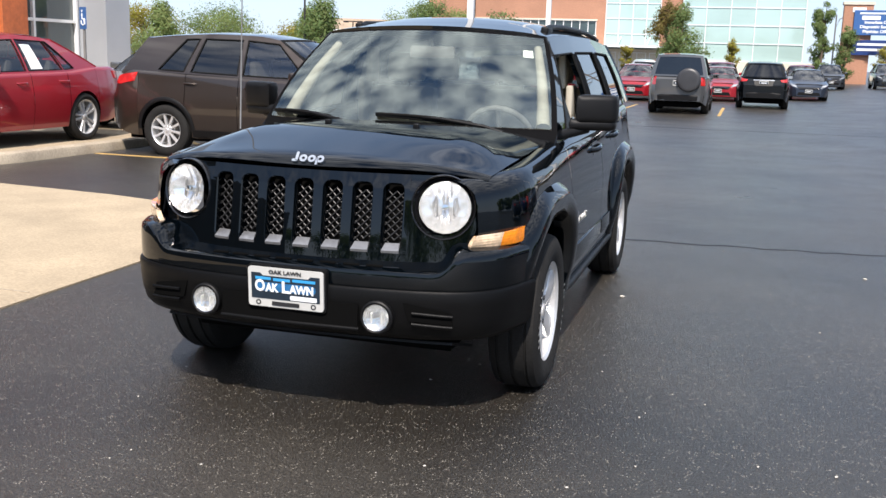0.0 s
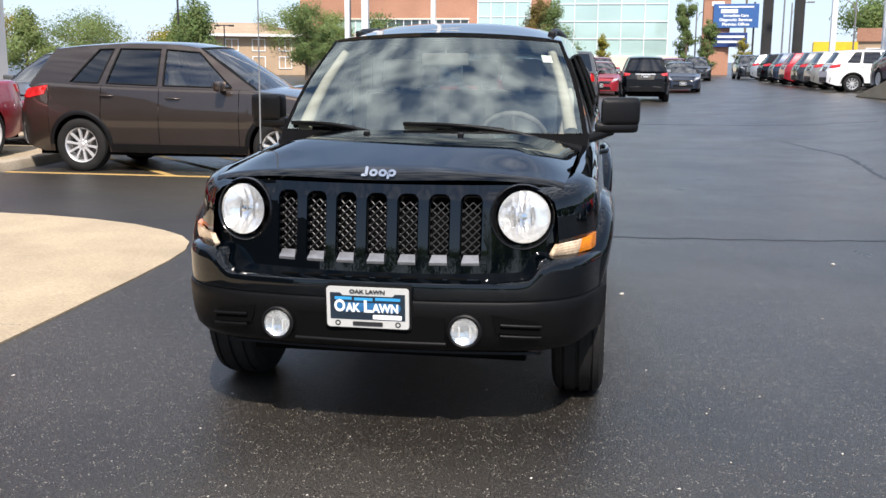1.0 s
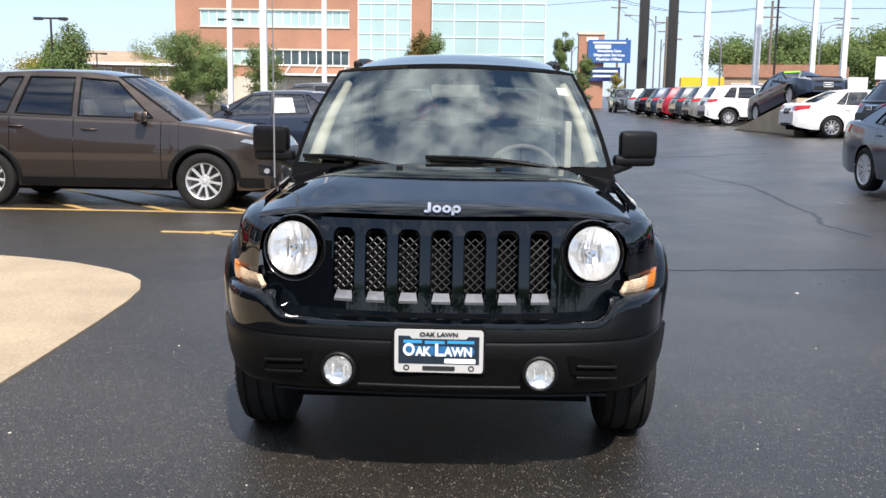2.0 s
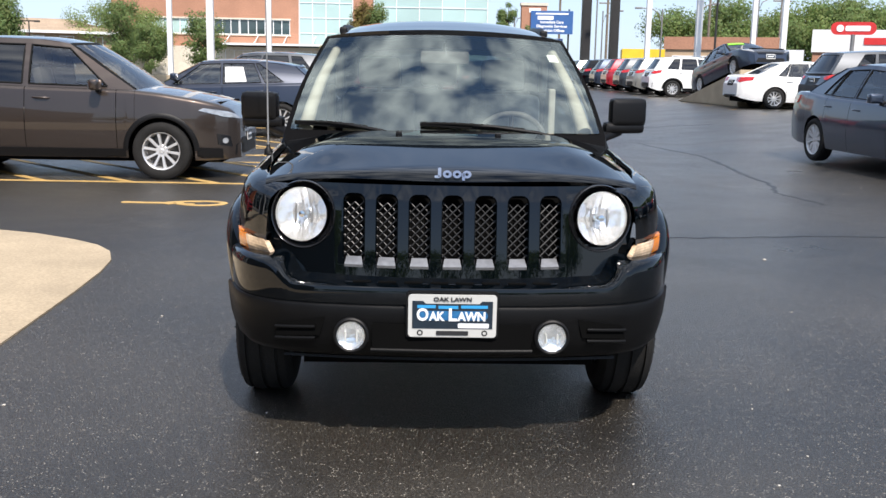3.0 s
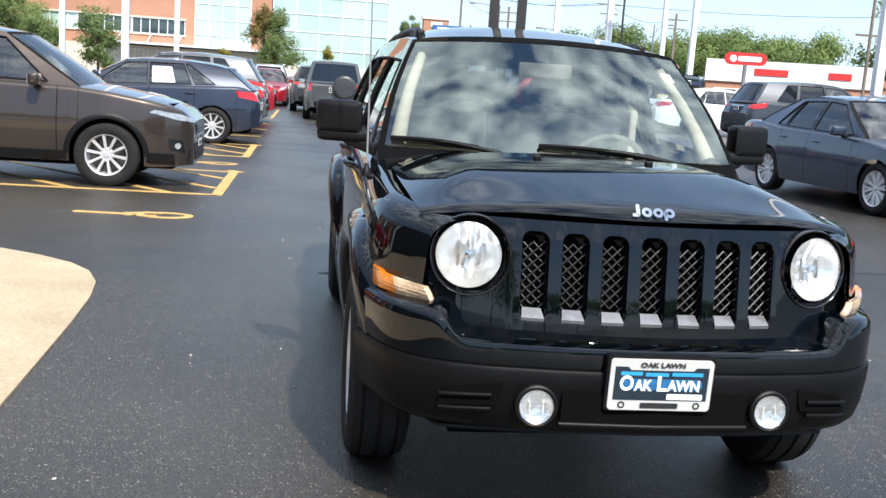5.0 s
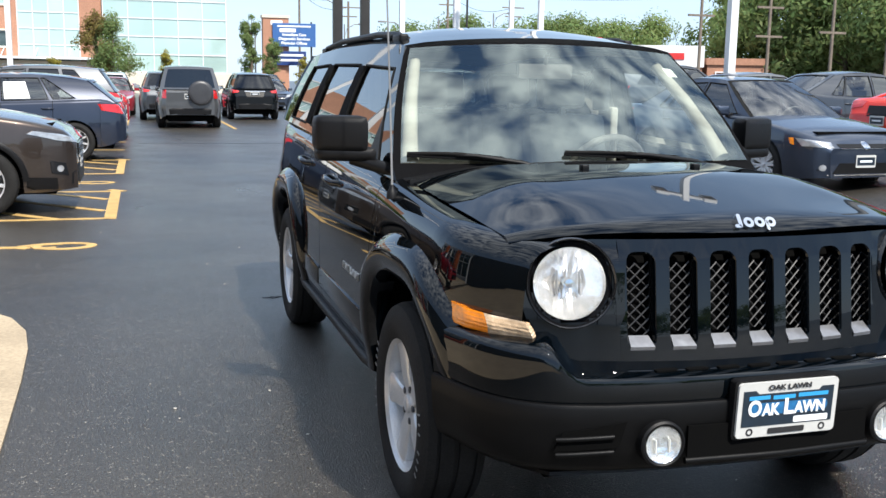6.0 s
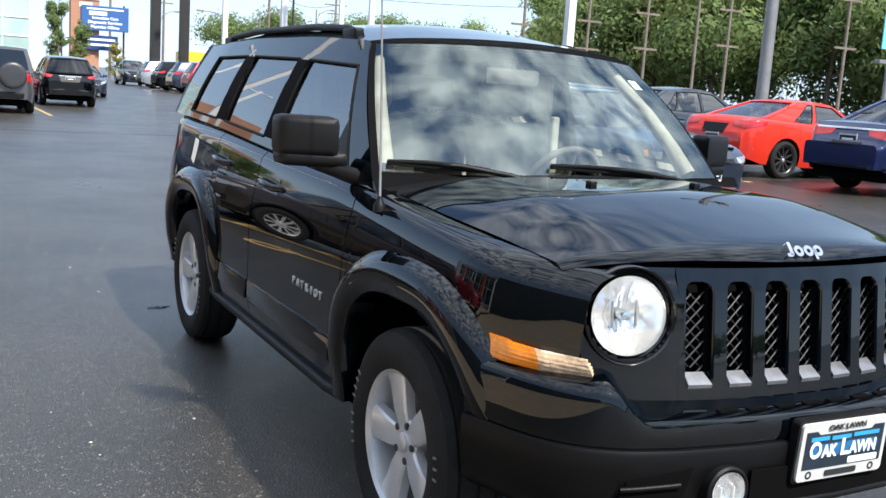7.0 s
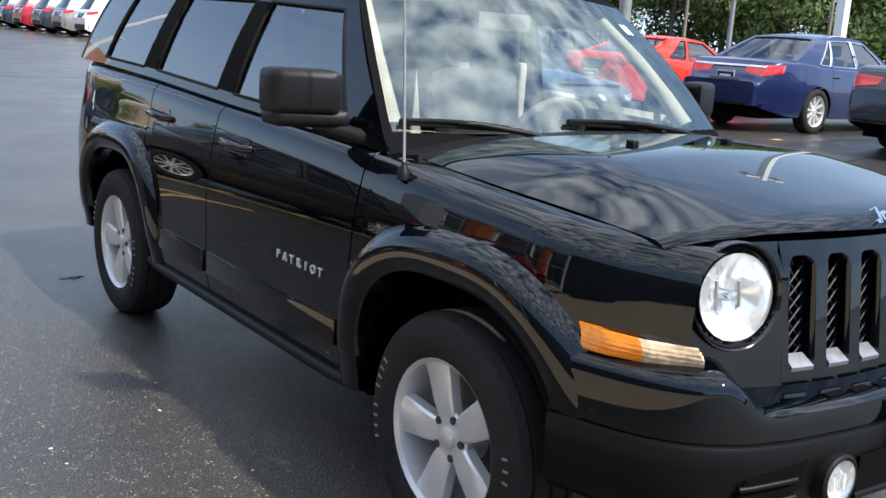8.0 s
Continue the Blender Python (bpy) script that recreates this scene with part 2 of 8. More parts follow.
def leaf_material(name, color, spread=0.20):
    m = bpy.data.materials.new(name)
    m.use_nodes = True
    n, l = m.node_tree.nodes, m.node_tree.links
    b = n["Principled BSDF"]
    geo = n.new("ShaderNodeNewGeometry")
    rng = n.new("ShaderNodeMapRange")
    rng.inputs["To Min"].default_value, rng.inputs["To Max"].default_value = 1 - spread, 1 + spread
    l.new(geo.outputs["Random Per Island"], rng.inputs["Value"])
    mul = n.new("ShaderNodeVectorMath")
    mul.operation = "SCALE"
    mul.inputs[0].default_value = color
    l.new(rng.outputs[0], mul.inputs["Scale"])
    hue = n.new("ShaderNodeHueSaturation")
    r2 = n.new("ShaderNodeMapRange")
    r2.inputs["To Min"].default_value, r2.inputs["To Max"].default_value = 0.47, 0.52
    l.new(geo.outputs["Random Per Island"], r2.inputs["Value"])
    l.new(r2.outputs[0], hue.inputs["Hue"])
    l.new(mul.outputs[0], hue.inputs["Color"])
    l.new(hue.outputs[0], b.inputs["Base Color"])
    b.inputs["Roughness"].default_value = 0.6
    b.inputs["Specular IOR Level"].default_value = 0.25
    # light comes through the blades
    tl = n.new("ShaderNodeBsdfTranslucent")
    l.new(hue.outputs[0], tl.inputs[0])
    mix = n.new("ShaderNodeMixShader")
    mix.inputs[0].default_value = 0.50
    l.new(b.outputs[0], mix.inputs[1])
    l.new(tl.outputs[0], mix.inputs[2])
    l.new(mix.outputs[0], n["Material Output"].inputs[0])
    return m


M_LEAF = leaf_material("green_leaves", (0.215, 0.285, 0.095))
M_LEAFDARK = leaf_material("dark_green_leaves", (0.165, 0.228, 0.080))
M_LEAFYELLOW = leaf_material("yellowing_leaves", (0.30, 0.27, 0.05))
M_LEAFRUST = leaf_material("rusty_leaves", (0.20, 0.16, 0.05))
M_LEAFPALE = leaf_material("pale_green_leaves", (0.22, 0.28, 0.10))


def asphalt_material():
    """Sealed asphalt: dark binder, pale specks of stone, faint patches, worn sheen."""
    m = bpy.data.materials.new("sealed_asphalt")
    m.use_nodes = True
    n, l = m.node_tree.nodes, m.node_tree.links
    b = n["Principled BSDF"]
    co = n.new("ShaderNodeTexCoord")

    def noise_tex(scale, detail, rough=0.5):
        t = n.new("ShaderNodeTexNoise")
        t.inputs["Scale"].default_value, t.inputs["Detail"].default_value, t.inputs["Roughness"].default_value = scale, detail, rough
        l.new(co.outputs["Object"], t.inputs["Vector"])
        return t

    def ramp(src, p0, p1, c0, c1):
        r = n.new("ShaderNodeValToRGB")
        r.color_ramp.elements[0].position, r.color_ramp.elements[1].position = p0, p1
        r.color_ramp.elements[0].color, r.color_ramp.elements[1].color = (*c0, 1), (*c1, 1)
        l.new(src, r.inputs[0])
        return r

    broad = ramp(noise_tex(0.35, 5, 0.6).outputs["Fac"], 0.32, 0.70, (0.009, 0.0088, 0.0088), (0.034, 0.031, 0.027))
    fine = ramp(noise_tex(85, 5, 0.85).outputs["Fac"], 0.38, 0.66, (0.20, 0.20, 0.20), (3.0, 2.8, 2.45))
    mul = n.new("ShaderNodeMix")
    mul.data_type, mul.blend_type = "RGBA", "MULTIPLY"
    mul.inputs[0].default_value = 1.0
    l.new(broad.outputs[0], mul.inputs[6])
    l.new(fine.outputs[0], mul.inputs[7])
    vor = n.new("ShaderNodeTexVoronoi")
    vor.inputs["Scale"].default_value = 85
    l.new(co.outputs["Object"], vor.inputs["Vector"])
    speck = ramp(vor.outputs["Distance"], 0.17, 0.27, (1, 1, 1), (0, 0, 0))
    gate = ramp(noise_tex(23, 2).outputs["Fac"], 0.48, 0.57, (0, 0, 0), (1, 1, 1))
    both = n.new("ShaderNodeMath")
    both.operation = "MULTIPLY"
    l.new(speck.outputs[0], both.inputs[0])
    l.new(gate.outputs[0], both.inputs[1])
    mix = n.new("ShaderNodeMix")
    mix.data_type = "RGBA"
    l.new(both.outputs[0], mix.inputs[0])
    l.new(mul.outputs[2], mix.inputs[6])
    mix.inputs[7].default_value = (0.33, 0.30, 0.25, 1)
    l.new(mix.outputs[2], b.inputs["Base Color"])
    rr = ramp(noise_tex(0.8, 5, 0.65).outputs["Fac"], 0.3, 0.7, (0.27, 0.27, 0.27), (0.38, 0.38, 0.38))
    l.new(rr.outputs[0], b.inputs["Roughness"])
    b.inputs["Specular IOR Level"].default_value = 0.8
    bp = n.new("ShaderNodeBump")
    bp.inputs["Strength"].default_value, bp.inputs["Distance"].default_value = 1.0, 0.007
    l.new(noise_tex(100, 3, 0.7).outputs["Fac"], bp.inputs["Height"])
    l.new(bp.outputs[0], b.inputs["Normal"])
    return m


M_ASPHALT = asphalt_material()


# ---------------------------------------------------------------- mesh helpers
def part(name, bm, mat, parent=None, label="", smooth=None, keep=False):
    """One mesh object out of a bmesh, under parent. smooth: the angle up to which faces shade as one."""
    me = bpy.data.meshes.new(name)
    bm.normal_update()
    if mat.name.endswith("_glass"):
        # panes look outwards
        bmesh.ops.reverse_faces(bm, faces=[f for f in bm.faces if f.normal.dot(f.calc_center_median() - Vector((0, 2.3, 0.9))) < 0])
        bm.normal_update()
    if smooth is not None:
        lim = radians(smooth)
        for f in bm.faces:
            f.smooth = True
        for e in bm.edges:
            if len(e.link_faces) == 2 and e.calc_face_angle(0) > lim:
                e.smooth = False
    bm.to_mesh(me)
    if not keep:
        bm.free()
    me.materials.append(mat)
    ob = new(name, me)
    if parent is not None:
        ob.parent = parent
        root = parent
        while root.parent is not None:
            root = root.parent
        ob.matrix_parent_inverse = Matrix.Identity(4)
    if label:
        ob["label"] = label
    return ob


def thing(name, label, category, m=None, group="", kind=""):
    ob = new(name)
    ob.empty_display_size = 0.2
    if m is not None:
        ob.matrix_basis = m
    return tagged(ob, label, category, group, kind)


def box(bm, lo, hi, bevel=0.0, m=None):
    """An axis-aligned box from lo to hi, with edges bevelled."""
    c, s = [(a + b) / 2 for a, b in zip(lo, hi)], [abs(b - a) for a, b in zip(lo, hi)]
    r = bmesh.ops.create_cube(bm, size=1.0, matrix=(m or Matrix()) @ Matrix.LocRotScale(c, None, s))
    if bevel > 0:
        edges = {e for v in r["verts"] for e in v.link_edges}
        bmesh.ops.bevel(bm, geom=list(edges), offset=bevel, segments=2, affect="EDGES", profile=0.6)
    return bm


def lathe(bm, profile, steps=32, m=None, axis="x", arc=(0.0, 2 * math.pi)):
    """Turns (radius, along) points round the x axis (or z)."""
    m = m or Matrix()
    full = abs(arc[1] - arc[0] - 2 * math.pi) < 1e-6
    cnt = steps if full else steps + 1
    rings = []
    for i in range(cnt):
        a = arc[0] + (arc[1] - arc[0]) * i / steps
        ring = []
        for r, h in profile:
            p = (h, r * math.cos(a), r * math.sin(a)) if axis == "x" else (r * math.cos(a), r * math.sin(a), h)
            ring.append(bm.verts.new(m @ Vector(p)))
        rings.append(ring)
    for i in range(cnt if full else cnt - 1):
        a, b = rings[i], rings[(i + 1) % cnt]
        for j in range(len(profile) - 1):
            bm.faces.new((a[j], a[j + 1], b[j + 1], b[j]))
    return bm


def grid(bm, fn, nu, nv, flip=False):
    """A sheet of fn(u, v) with u, v in 0..1."""
    vs = [[bm.verts.new(fn(i / nu, j / nv)) for j in range(nv + 1)] for i in range(nu + 1)]
    for i in range(nu):
        for j in range(nv):
            q = (vs[i][j], vs[i + 1][j], vs[i + 1][j + 1], vs[i][j + 1])
            bm.faces.new(q[::-1] if flip else q)
    return vs


def tube(bm, pts, r, sides=8, caps=True, taper=None):
    """A round bar through the points."""
    pts = [Vector(p) for p in pts]
    rings = []
    up = Vector((0, 0, 1))
    for i, p in enumerate(pts):
        d = (pts[min(i + 1, len(pts) - 1)] - pts[max(i - 1, 0)]).normalized()
        ref = up if abs(d.z) < 0.9 else Vector((1, 0, 0))
        a = d.cross(ref).normalized()
        b = d.cross(a).normalized()
        rad = r if taper is None else r + (taper - r) * i / (len(pts) - 1)
        rings.append([bm.verts.new(p + rad * (math.cos(t) * a + math.sin(t) * b)) for t in (2 * math.pi * k / sides for k in range(sides))])
    for i in range(len(rings) - 1):
        for k in range(sides):
            bm.faces.new((rings[i][k], rings[i][(k + 1) % sides], rings[i + 1][(k + 1) % sides], rings[i + 1][k]))
    if caps:
        bm.faces.new(rings[0][::-1])
        bm.faces.new(rings[-1])
    return bm


def prism(bm, outline, z0, z1, m=None):
    """A flat outline of (x, y) points drawn up from z0 to z1."""
    m = m or Matrix()
    lo = [bm.verts.new(m @ Vector((x, y, z0))) for x, y in outline]
    hi = [bm.verts.new(m @ Vector((x, y, z1))) for x, y in outline]
    k = len(lo)
    for i in range(k):
        bm.faces.new((lo[i], lo[(i + 1) % k], hi[(i + 1) % k], hi[i]))
    bm.faces.new(hi)
    bm.faces.new(lo[::-1])
    return bm


def thick(bm, depth):
    """Gives a sheet depth, away from its normals."""
    bm.normal_update()
    bmesh.ops.solidify(bm, geom=list(bm.faces), thickness=depth)
    return bm


def rounded(w, h, r, n=4, cx=0.0, cy=0.0):
    """Outline of a rectangle w by h with round corners."""
    out = []
    for sx, sy, a0 in ((1, 1, 0), (-1, 1, 90), (-1, -1, 180), (1, -1, 270)):
        for i in range(n + 1):
            a = radians(a0 + 90 * i / n)
            out.append((cx + sx * (w / 2 - r) + r * math.cos(a), cy + sy * (h / 2 - r) + r * math.sin(a)))
    return out


def tab(points, v, soft=0.0):
    """Value at v of a table of (v, value) points, softened."""
    xs, ys = [p[0] for p in points], [p[1] for p in points]
    if soft <= 0:
        return float(np.interp(v, xs, ys))
    return float(sum(np.interp(v + soft * k, xs, ys) * w for k, w in ((-1, 0.25), (-0.5, 0.25), (0, 0.0), (0.5, 0.25), (1, 0.25))))


def smooth01(a, b, v):
    t = min(1, max(0, (v - a) / (b - a)))
    return t * t * (3 - 2 * t)


def text(name, body, size, mat, parent, m, depth=0.001, bold=0.0, width=None, label=""):
    """Lettering in the built-in font as a mesh, centred on m, facing its local +z."""
    cu = bpy.data.curves.new(name, "FONT")
    cu.body, cu.size, cu.align_x, cu.align_y, cu.extrude, cu.offset = body, size, "CENTER", "CENTER", depth, bold
    cu.resolution_u = 3
    tmp = bpy.data.objects.new(name, cu)
    scene.collection.objects.link(tmp)
    bpy.context.view_layer.update()
    me = bpy.data.meshes.new_from_object(tmp)
    bpy.data.objects.remove(tmp)
    if width:
        xs = [v.co.x for v in me.vertices]
        s = width / max(1e-6, max(xs) - min(xs))
        for v in me.vertices:
            v.co.x *= s
    me.materials.clear()
    me.materials.append(mat)
    ob = new(name, me)
    ob.parent = parent
    ob.matrix_basis = m
    if label:
        ob["label"] = label
    return ob


# ---------------------------------------------------------------- cars
# A car's own axes: x to its left side, y from the front bumper back, z up.
from mathutils.bvhtree import BVHTree


def wheel_meshes(r, rim_r, width, spokes, style, mat_rim):
    """Meshes of tyre, rim and brake disc; the outer face looks along +x, hub at the origin."""
    made = {}
    bm = bmesh.new()
    w = width / 2
    prof = [(rim_r * 0.97, -w * 0.82), (rim_r + 0.012, -w * 0.95), ((r + rim_r) / 2, -w * 1.04), (r - 0.035, -w * 0.98), (r - 0.012, -w * 0.86),
            (r - 0.001, -w * 0.62), (r - 0.010, -w * 0.60), (r - 0.010, -w * 0.52), (r, -w * 0.50), (r, -w * 0.08), (r - 0.010, -w * 0.06), (r - 0.010, w * 0.06), (r, w * 0.08), (r, w * 0.50), (r - 0.010, w * 0.52), (r - 0.010, w * 0.60), (r - 0.001, w * 0.62), (r - 0.012, w * 0.86), (r - 0.035, w * 0.98),
            ((r + rim_r) / 2, w * 1.04), (rim_r + 0.012, w * 0.95), (rim_r * 0.97, w * 0.82)]
    lathe(bm, prof, 44)
    made["tyre"] = bm
    if style == "jeep":
        bm = bmesh.new()
        rr = (r + rim_r) / 2 + 0.012
        for a0, n in ((60, 9), (240, 8)):
            for k in range(n):
                if k == 4:
                    continue
                box(bm, (w * 1.035, -0.0035, rr - 0.010), (w * 1.035 + 0.0016, 0.0035, rr + 0.010), 0, Matrix.Rotation(radians(a0 + 6.0 * k), 4, "X"))
        made["sidewall_marks"] = bm
    bm = bmesh.new()
    lip = [(rim_r * 0.90, -w * 0.8), (rim_r * 0.93, w * 0.55), (rim_r * 0.955, w * 0.80), (rim_r * 1.01, w * 0.90), (rim_r * 1.01, w * 0.80), (rim_r * 0.99, -w * 0.8)]
    lathe(bm, lip, 44)
    face = w * 0.62
    pair = style in ("jeep", "pair")
    for k in range(spokes):
        a = 2 * math.pi * (k + 0.25) / spokes
        rot = Matrix.Rotation(a, 4, "X")
        offs = (0.0,) if not pair else ((-0.5, 0.5) if style == "pair" else (0.0,))
        for o in offs:
            hub_w, rim_w = {"jeep": (0.034, 0.052), "pair": (0.012, 0.016), "thin": (0.012, 0.017)}.get(style, (0.020, 0.026))
            spread = o * 0.085
            pts = []
            for rr, ww, xx, sh in ((0.05, hub_w, face * 0.98, 0.25 * spread), (rim_r * 0.45, (hub_w + rim_w) / 2, face * 1.10, 0.55 * spread),
                                   (rim_r * 0.78, rim_w, face * 1.13, 0.85 * spread), (rim_r * 0.945, rim_w * 1.12, face * 1.22, spread)):
                ridge = 0.006
                row = [Vector((xx - 0.035, sh - ww, rr)), Vector((xx - 0.006, sh - ww * 0.97, rr)), Vector((xx, sh - ww * 0.80, rr)), Vector((xx + ridge * 0.2, sh, rr)),
                       Vector((xx, sh + ww * 0.80, rr)), Vector((xx - 0.006, sh + ww * 0.97, rr)), Vector((xx - 0.035, sh + ww, rr))]
                pts.append([bm.verts.new(rot @ p) for p in row])
            for i in range(len(pts) - 1):
                for j in range(6):
                    bm.faces.new((pts[i][j], pts[i][j + 1], pts[i + 1][j + 1], pts[i + 1][j]))
    lathe(bm, [(0.001, face * 1.0), (0.062, face * 1.0), (0.075, face * 0.86), (0.075, -w * 0.2)], 24)
    made["rim"] = bm
    bm = bmesh.new()
    lathe(bm, [(0.001, face * 1.16), (0.024, face * 1.16), (0.030, face * 1.10), (0.030, face * 0.9)], 20)
    made["hub_cap"] = bm
    bm = bmesh.new()
    lathe(bm, [(0.03, -w * 0.15), (rim_r * 0.72, -w * 0.15), (rim_r * 0.72, -w * 0.32), (rim_r * 0.9, -w * 0.36), (rim_r * 0.9, -w * 0.8), (0.03, -w * 0.8)], 28)
    made["brake_disc"] = bm
    if style == "jeep":
        bm = bmesh.new()
        lathe(bm, [(0.001, face * 1.06), (0.011, face * 1.06), (0.012, face * 0.95)], 8)
        made["lug_nut"] = bm
    return made


WHEEL_CACHE = {}


def add_wheels(car, spec):
    key = (spec["r"], spec.get("rim", spec["r"] * 0.63), spec.get("tyre_w", 0.21), spec.get("spokes", 10), spec.get("wheel_style", "plain"), spec.get("rim_mat", M_ALLOY).name)
    if key not in WHEEL_CACHE:
        meshes = wheel_meshes(key[0], key[1], key[2], key[3], key[4], None)
        mats = {"tyre": M_TYRE, "rim": spec.get("rim_mat", M_ALLOY), "hub_cap": spec.get("cap_mat", M_ALLOY), "brake_disc": M_BRAKE, "lug_nut": M_ALLOYDARK, "sidewall_marks": M_GREYMETAL}
        holder = {}
        for nm, bm in meshes.items():
            me = bpy.data.meshes.new(nm)
            bm.normal_update()
            for f in bm.faces:
                f.smooth = True
            for e in bm.edges:
                if len(e.link_faces) == 2 and e.calc_face_angle(0) > 0.6:
                    e.smooth = False
            bm.to_mesh(me)
            bm.free()
            me.materials.append(mats[nm])
            holder[nm] = me
        WHEEL_CACHE[key] = holder
    holder = WHEEL_CACHE[key]
    half = spec["track"] / 2
    for y, steer in ((spec["yf"], spec.get("steer", 0.0)), (spec["yr"], 0.0)):
        for side in (1, -1):
            w = new("wheel", holder["tyre"])
            w.name = "wheel"
            w.parent = car
            turn = 0 if side > 0 else math.pi
            w.matrix_basis = Matrix.Translation((side * half, y, spec["r"] - 0.006)) @ Matrix.Rotation(turn + steer, 4, "Z")
            for nm in holder:
                if nm == "lug_nut":
                    for k in range(5):
                        c = new(nm, holder[nm])
                        c.parent = w
                        c.matrix_basis = Matrix.Rotation(2 * math.pi * (k + 0.75) / 5, 4, "X") @ Matrix.Translation((0, 0, 0.057))
                elif nm != "tyre":
                    c = new(nm, holder[nm])
                    c.parent = w


def bottom_line(spec, y):
    z = tab(spec["sill"], y, 0.03)
    for yw in (spec["yf"], spec["yr"]):
        d = abs(y - yw)
        if d < spec["arch"]:
            k = spec.get("arch_pow", 2.0)
            z = max(z, spec["r"] + spec.get("arch_up", 0.0) + spec["arch"] * (1 - (d / spec["arch"]) ** k) ** (1 / k))
    return z


def section(spec, y, top):
    """Half section at y: points (x, z) from the sill up and over to the middle."""
    hw, zt, zb = tab(spec["plan"], y, 0.05), tab(spec["top"], y, 0.04), bottom_line(spec, y)
    rr = min(spec.get("shoulder", 0.05), max(0.01, (zt - zb) * 0.4))
    pts = []
    for i in range(9):
        z = zb + (zt - rr - zb) * i / 8
        pts.append((hw * tab(spec["flank"], z, 0.03), z))
    xs = pts[-1][0]
    for a in (25, 50, 72, 90):
        pts.append((xs - rr * 1.25 * (1 - math.cos(radians(a))), zt - rr + rr * math.sin(radians(a))))
    if top:
        xe = pts[-1][0]
        for k in (0.85, 0.65, 0.4, 0.2, 0.0):
            pts.append((xe * k, zt + tab(spec["crown"], y, 0.05) * (1 - k * k)))
    return pts


def stations(spec, y0, y1, step):
    ys = {y0, y1}
    y = y0
    while y < y1:
        ys.add(round(y, 4))
        y += step
    for yw in (spec["yf"], spec["yr"]):
        a = spec["arch"]
        for k in range(-10, 11):
            ys.add(round(yw + a * math.sin(radians(9 * k)), 4))
        ys |= {yw - a - 0.002, yw + a + 0.002}
    for extra in (0.015, 0.04, 0.08, 0.13):
        ys |= {spec["nose"] + extra, spec["L"] - extra}
    return sorted(v for v in ys if y0 <= v <= y1)


def shell(spec, y0, y1, top, step=0.12, sides=(1, -1), cap0=False, cap1=False):
    """The painted skin between two stations."""
    bm = bmesh.new()
    ys = stations(spec, y0, y1, step)
    for s in sides if not top else (1,):
        rows = []
        for y in ys:
            half = section(spec, y, top)
            if top:
                pts = [(x, z) for x, z in half] + [(-x, z) for x, z in half[-2::-1]]
            else:
                pts = [(s * x, z) for x, z in half]
            rows.append([bm.verts.new((x, y, z)) for x, z in pts])
        for i in range(len(rows) - 1):
            for j in range(len(rows[0]) - 1):
                q = (rows[i][j], rows[i][j + 1], rows[i + 1][j + 1], rows[i + 1][j])
                bm.faces.new(q if s < 0 else q[::-1])
        if top and cap0:
            bm.faces.new(rows[0])
        if top and cap1:
            bm.faces.new(rows[-1][::-1])
    bmesh.ops.recalc_face_normals(bm, faces=list(bm.faces))
    return bm


def patch(bvh, outline, direction, lift=0.004, rings=4, depth=0.012, origin=(0, 0, 0)):
    """A pad whose outline (along, up) is laid onto the car's skin, looking along direction."""
    d = Vector(direction).normalized()
    side = Vector((0, 0, 1)).cross(d).normalized() * -1
    if side.x < -0.01:
        side = -side
    origin = Vector(origin)
    bm = bmesh.new()
    cx, cz = sum(p[0] for p in outline) / len(outline), sum(p[1] for p in outline) / len(outline)

    def put(a, z, up):
        o = origin + side * a + Vector((0, 0, z)) - d * 8
        hit, nrm, _, _ = bvh.ray_cast(o, d)
        if hit is None:
            return None
        return hit - d * up

    rows = []
    last = None
    for k in range(rings, -1, -1):
        f = k / rings
        row = []
        for a, z in outline:
            p = put(cx + (a - cx) * f, cz + (z - cz) * f, lift)
            if p is None:
                p = last if last is not None else origin + side * a + Vector((0, 0, z))
            last = p
            row.append(p)
        rows.append(row)
    skirt = [p + d * depth for p in rows[0]]
    allrows = [[bm.verts.new(p) for p in skirt]] + [[bm.verts.new(p) for p in row] for row in rows[:-1]]
    mid = bm.verts.new(rows[-1][0])
    n = len(outline)
    for i in range(len(allrows) - 1):
        for j in range(n):
            bm.faces.new((allrows[i][j], allrows[i][(j + 1) % n], allrows[i + 1][(j + 1) % n], allrows[i + 1][j]))
    for j in range(n):
        bm.faces.new((allrows[-1][j], allrows[-1][(j + 1) % n], mid))
    bmesh.ops.recalc_face_normals(bm, faces=list(bm.faces))
    return bm


def dense(outline, n=6):
    out = []
    for i, p in enumerate(outline):
        q = outline[(i + 1) % len(outline)]
        for k in range(n):
            out.append((p[0] + (q[0] - p[0]) * k / n, p[1] + (q[1] - p[1]) * k / n))
    return out


def side_point(spec, side, y_of, z_of, v):
    """Point of the cabin's side at height fraction v."""
    g = spec["cabin"]
    y = y_of
    x = g["xb"] + (g["xt"] - g["xb"]) * v + 0.016 * math.sin(math.pi * v)
    x *= tab(g["taper"], y) if "taper" in g else 1.0
    return Vector((side * x, y, z_of))


def cabin_z(spec, y, v):
    g = spec["cabin"]
    zb = tab(spec["top"], y, 0.04) - 0.005
    zr = tab(g["roof"], y, 0.10)
    return zb + (zr - zb) * v


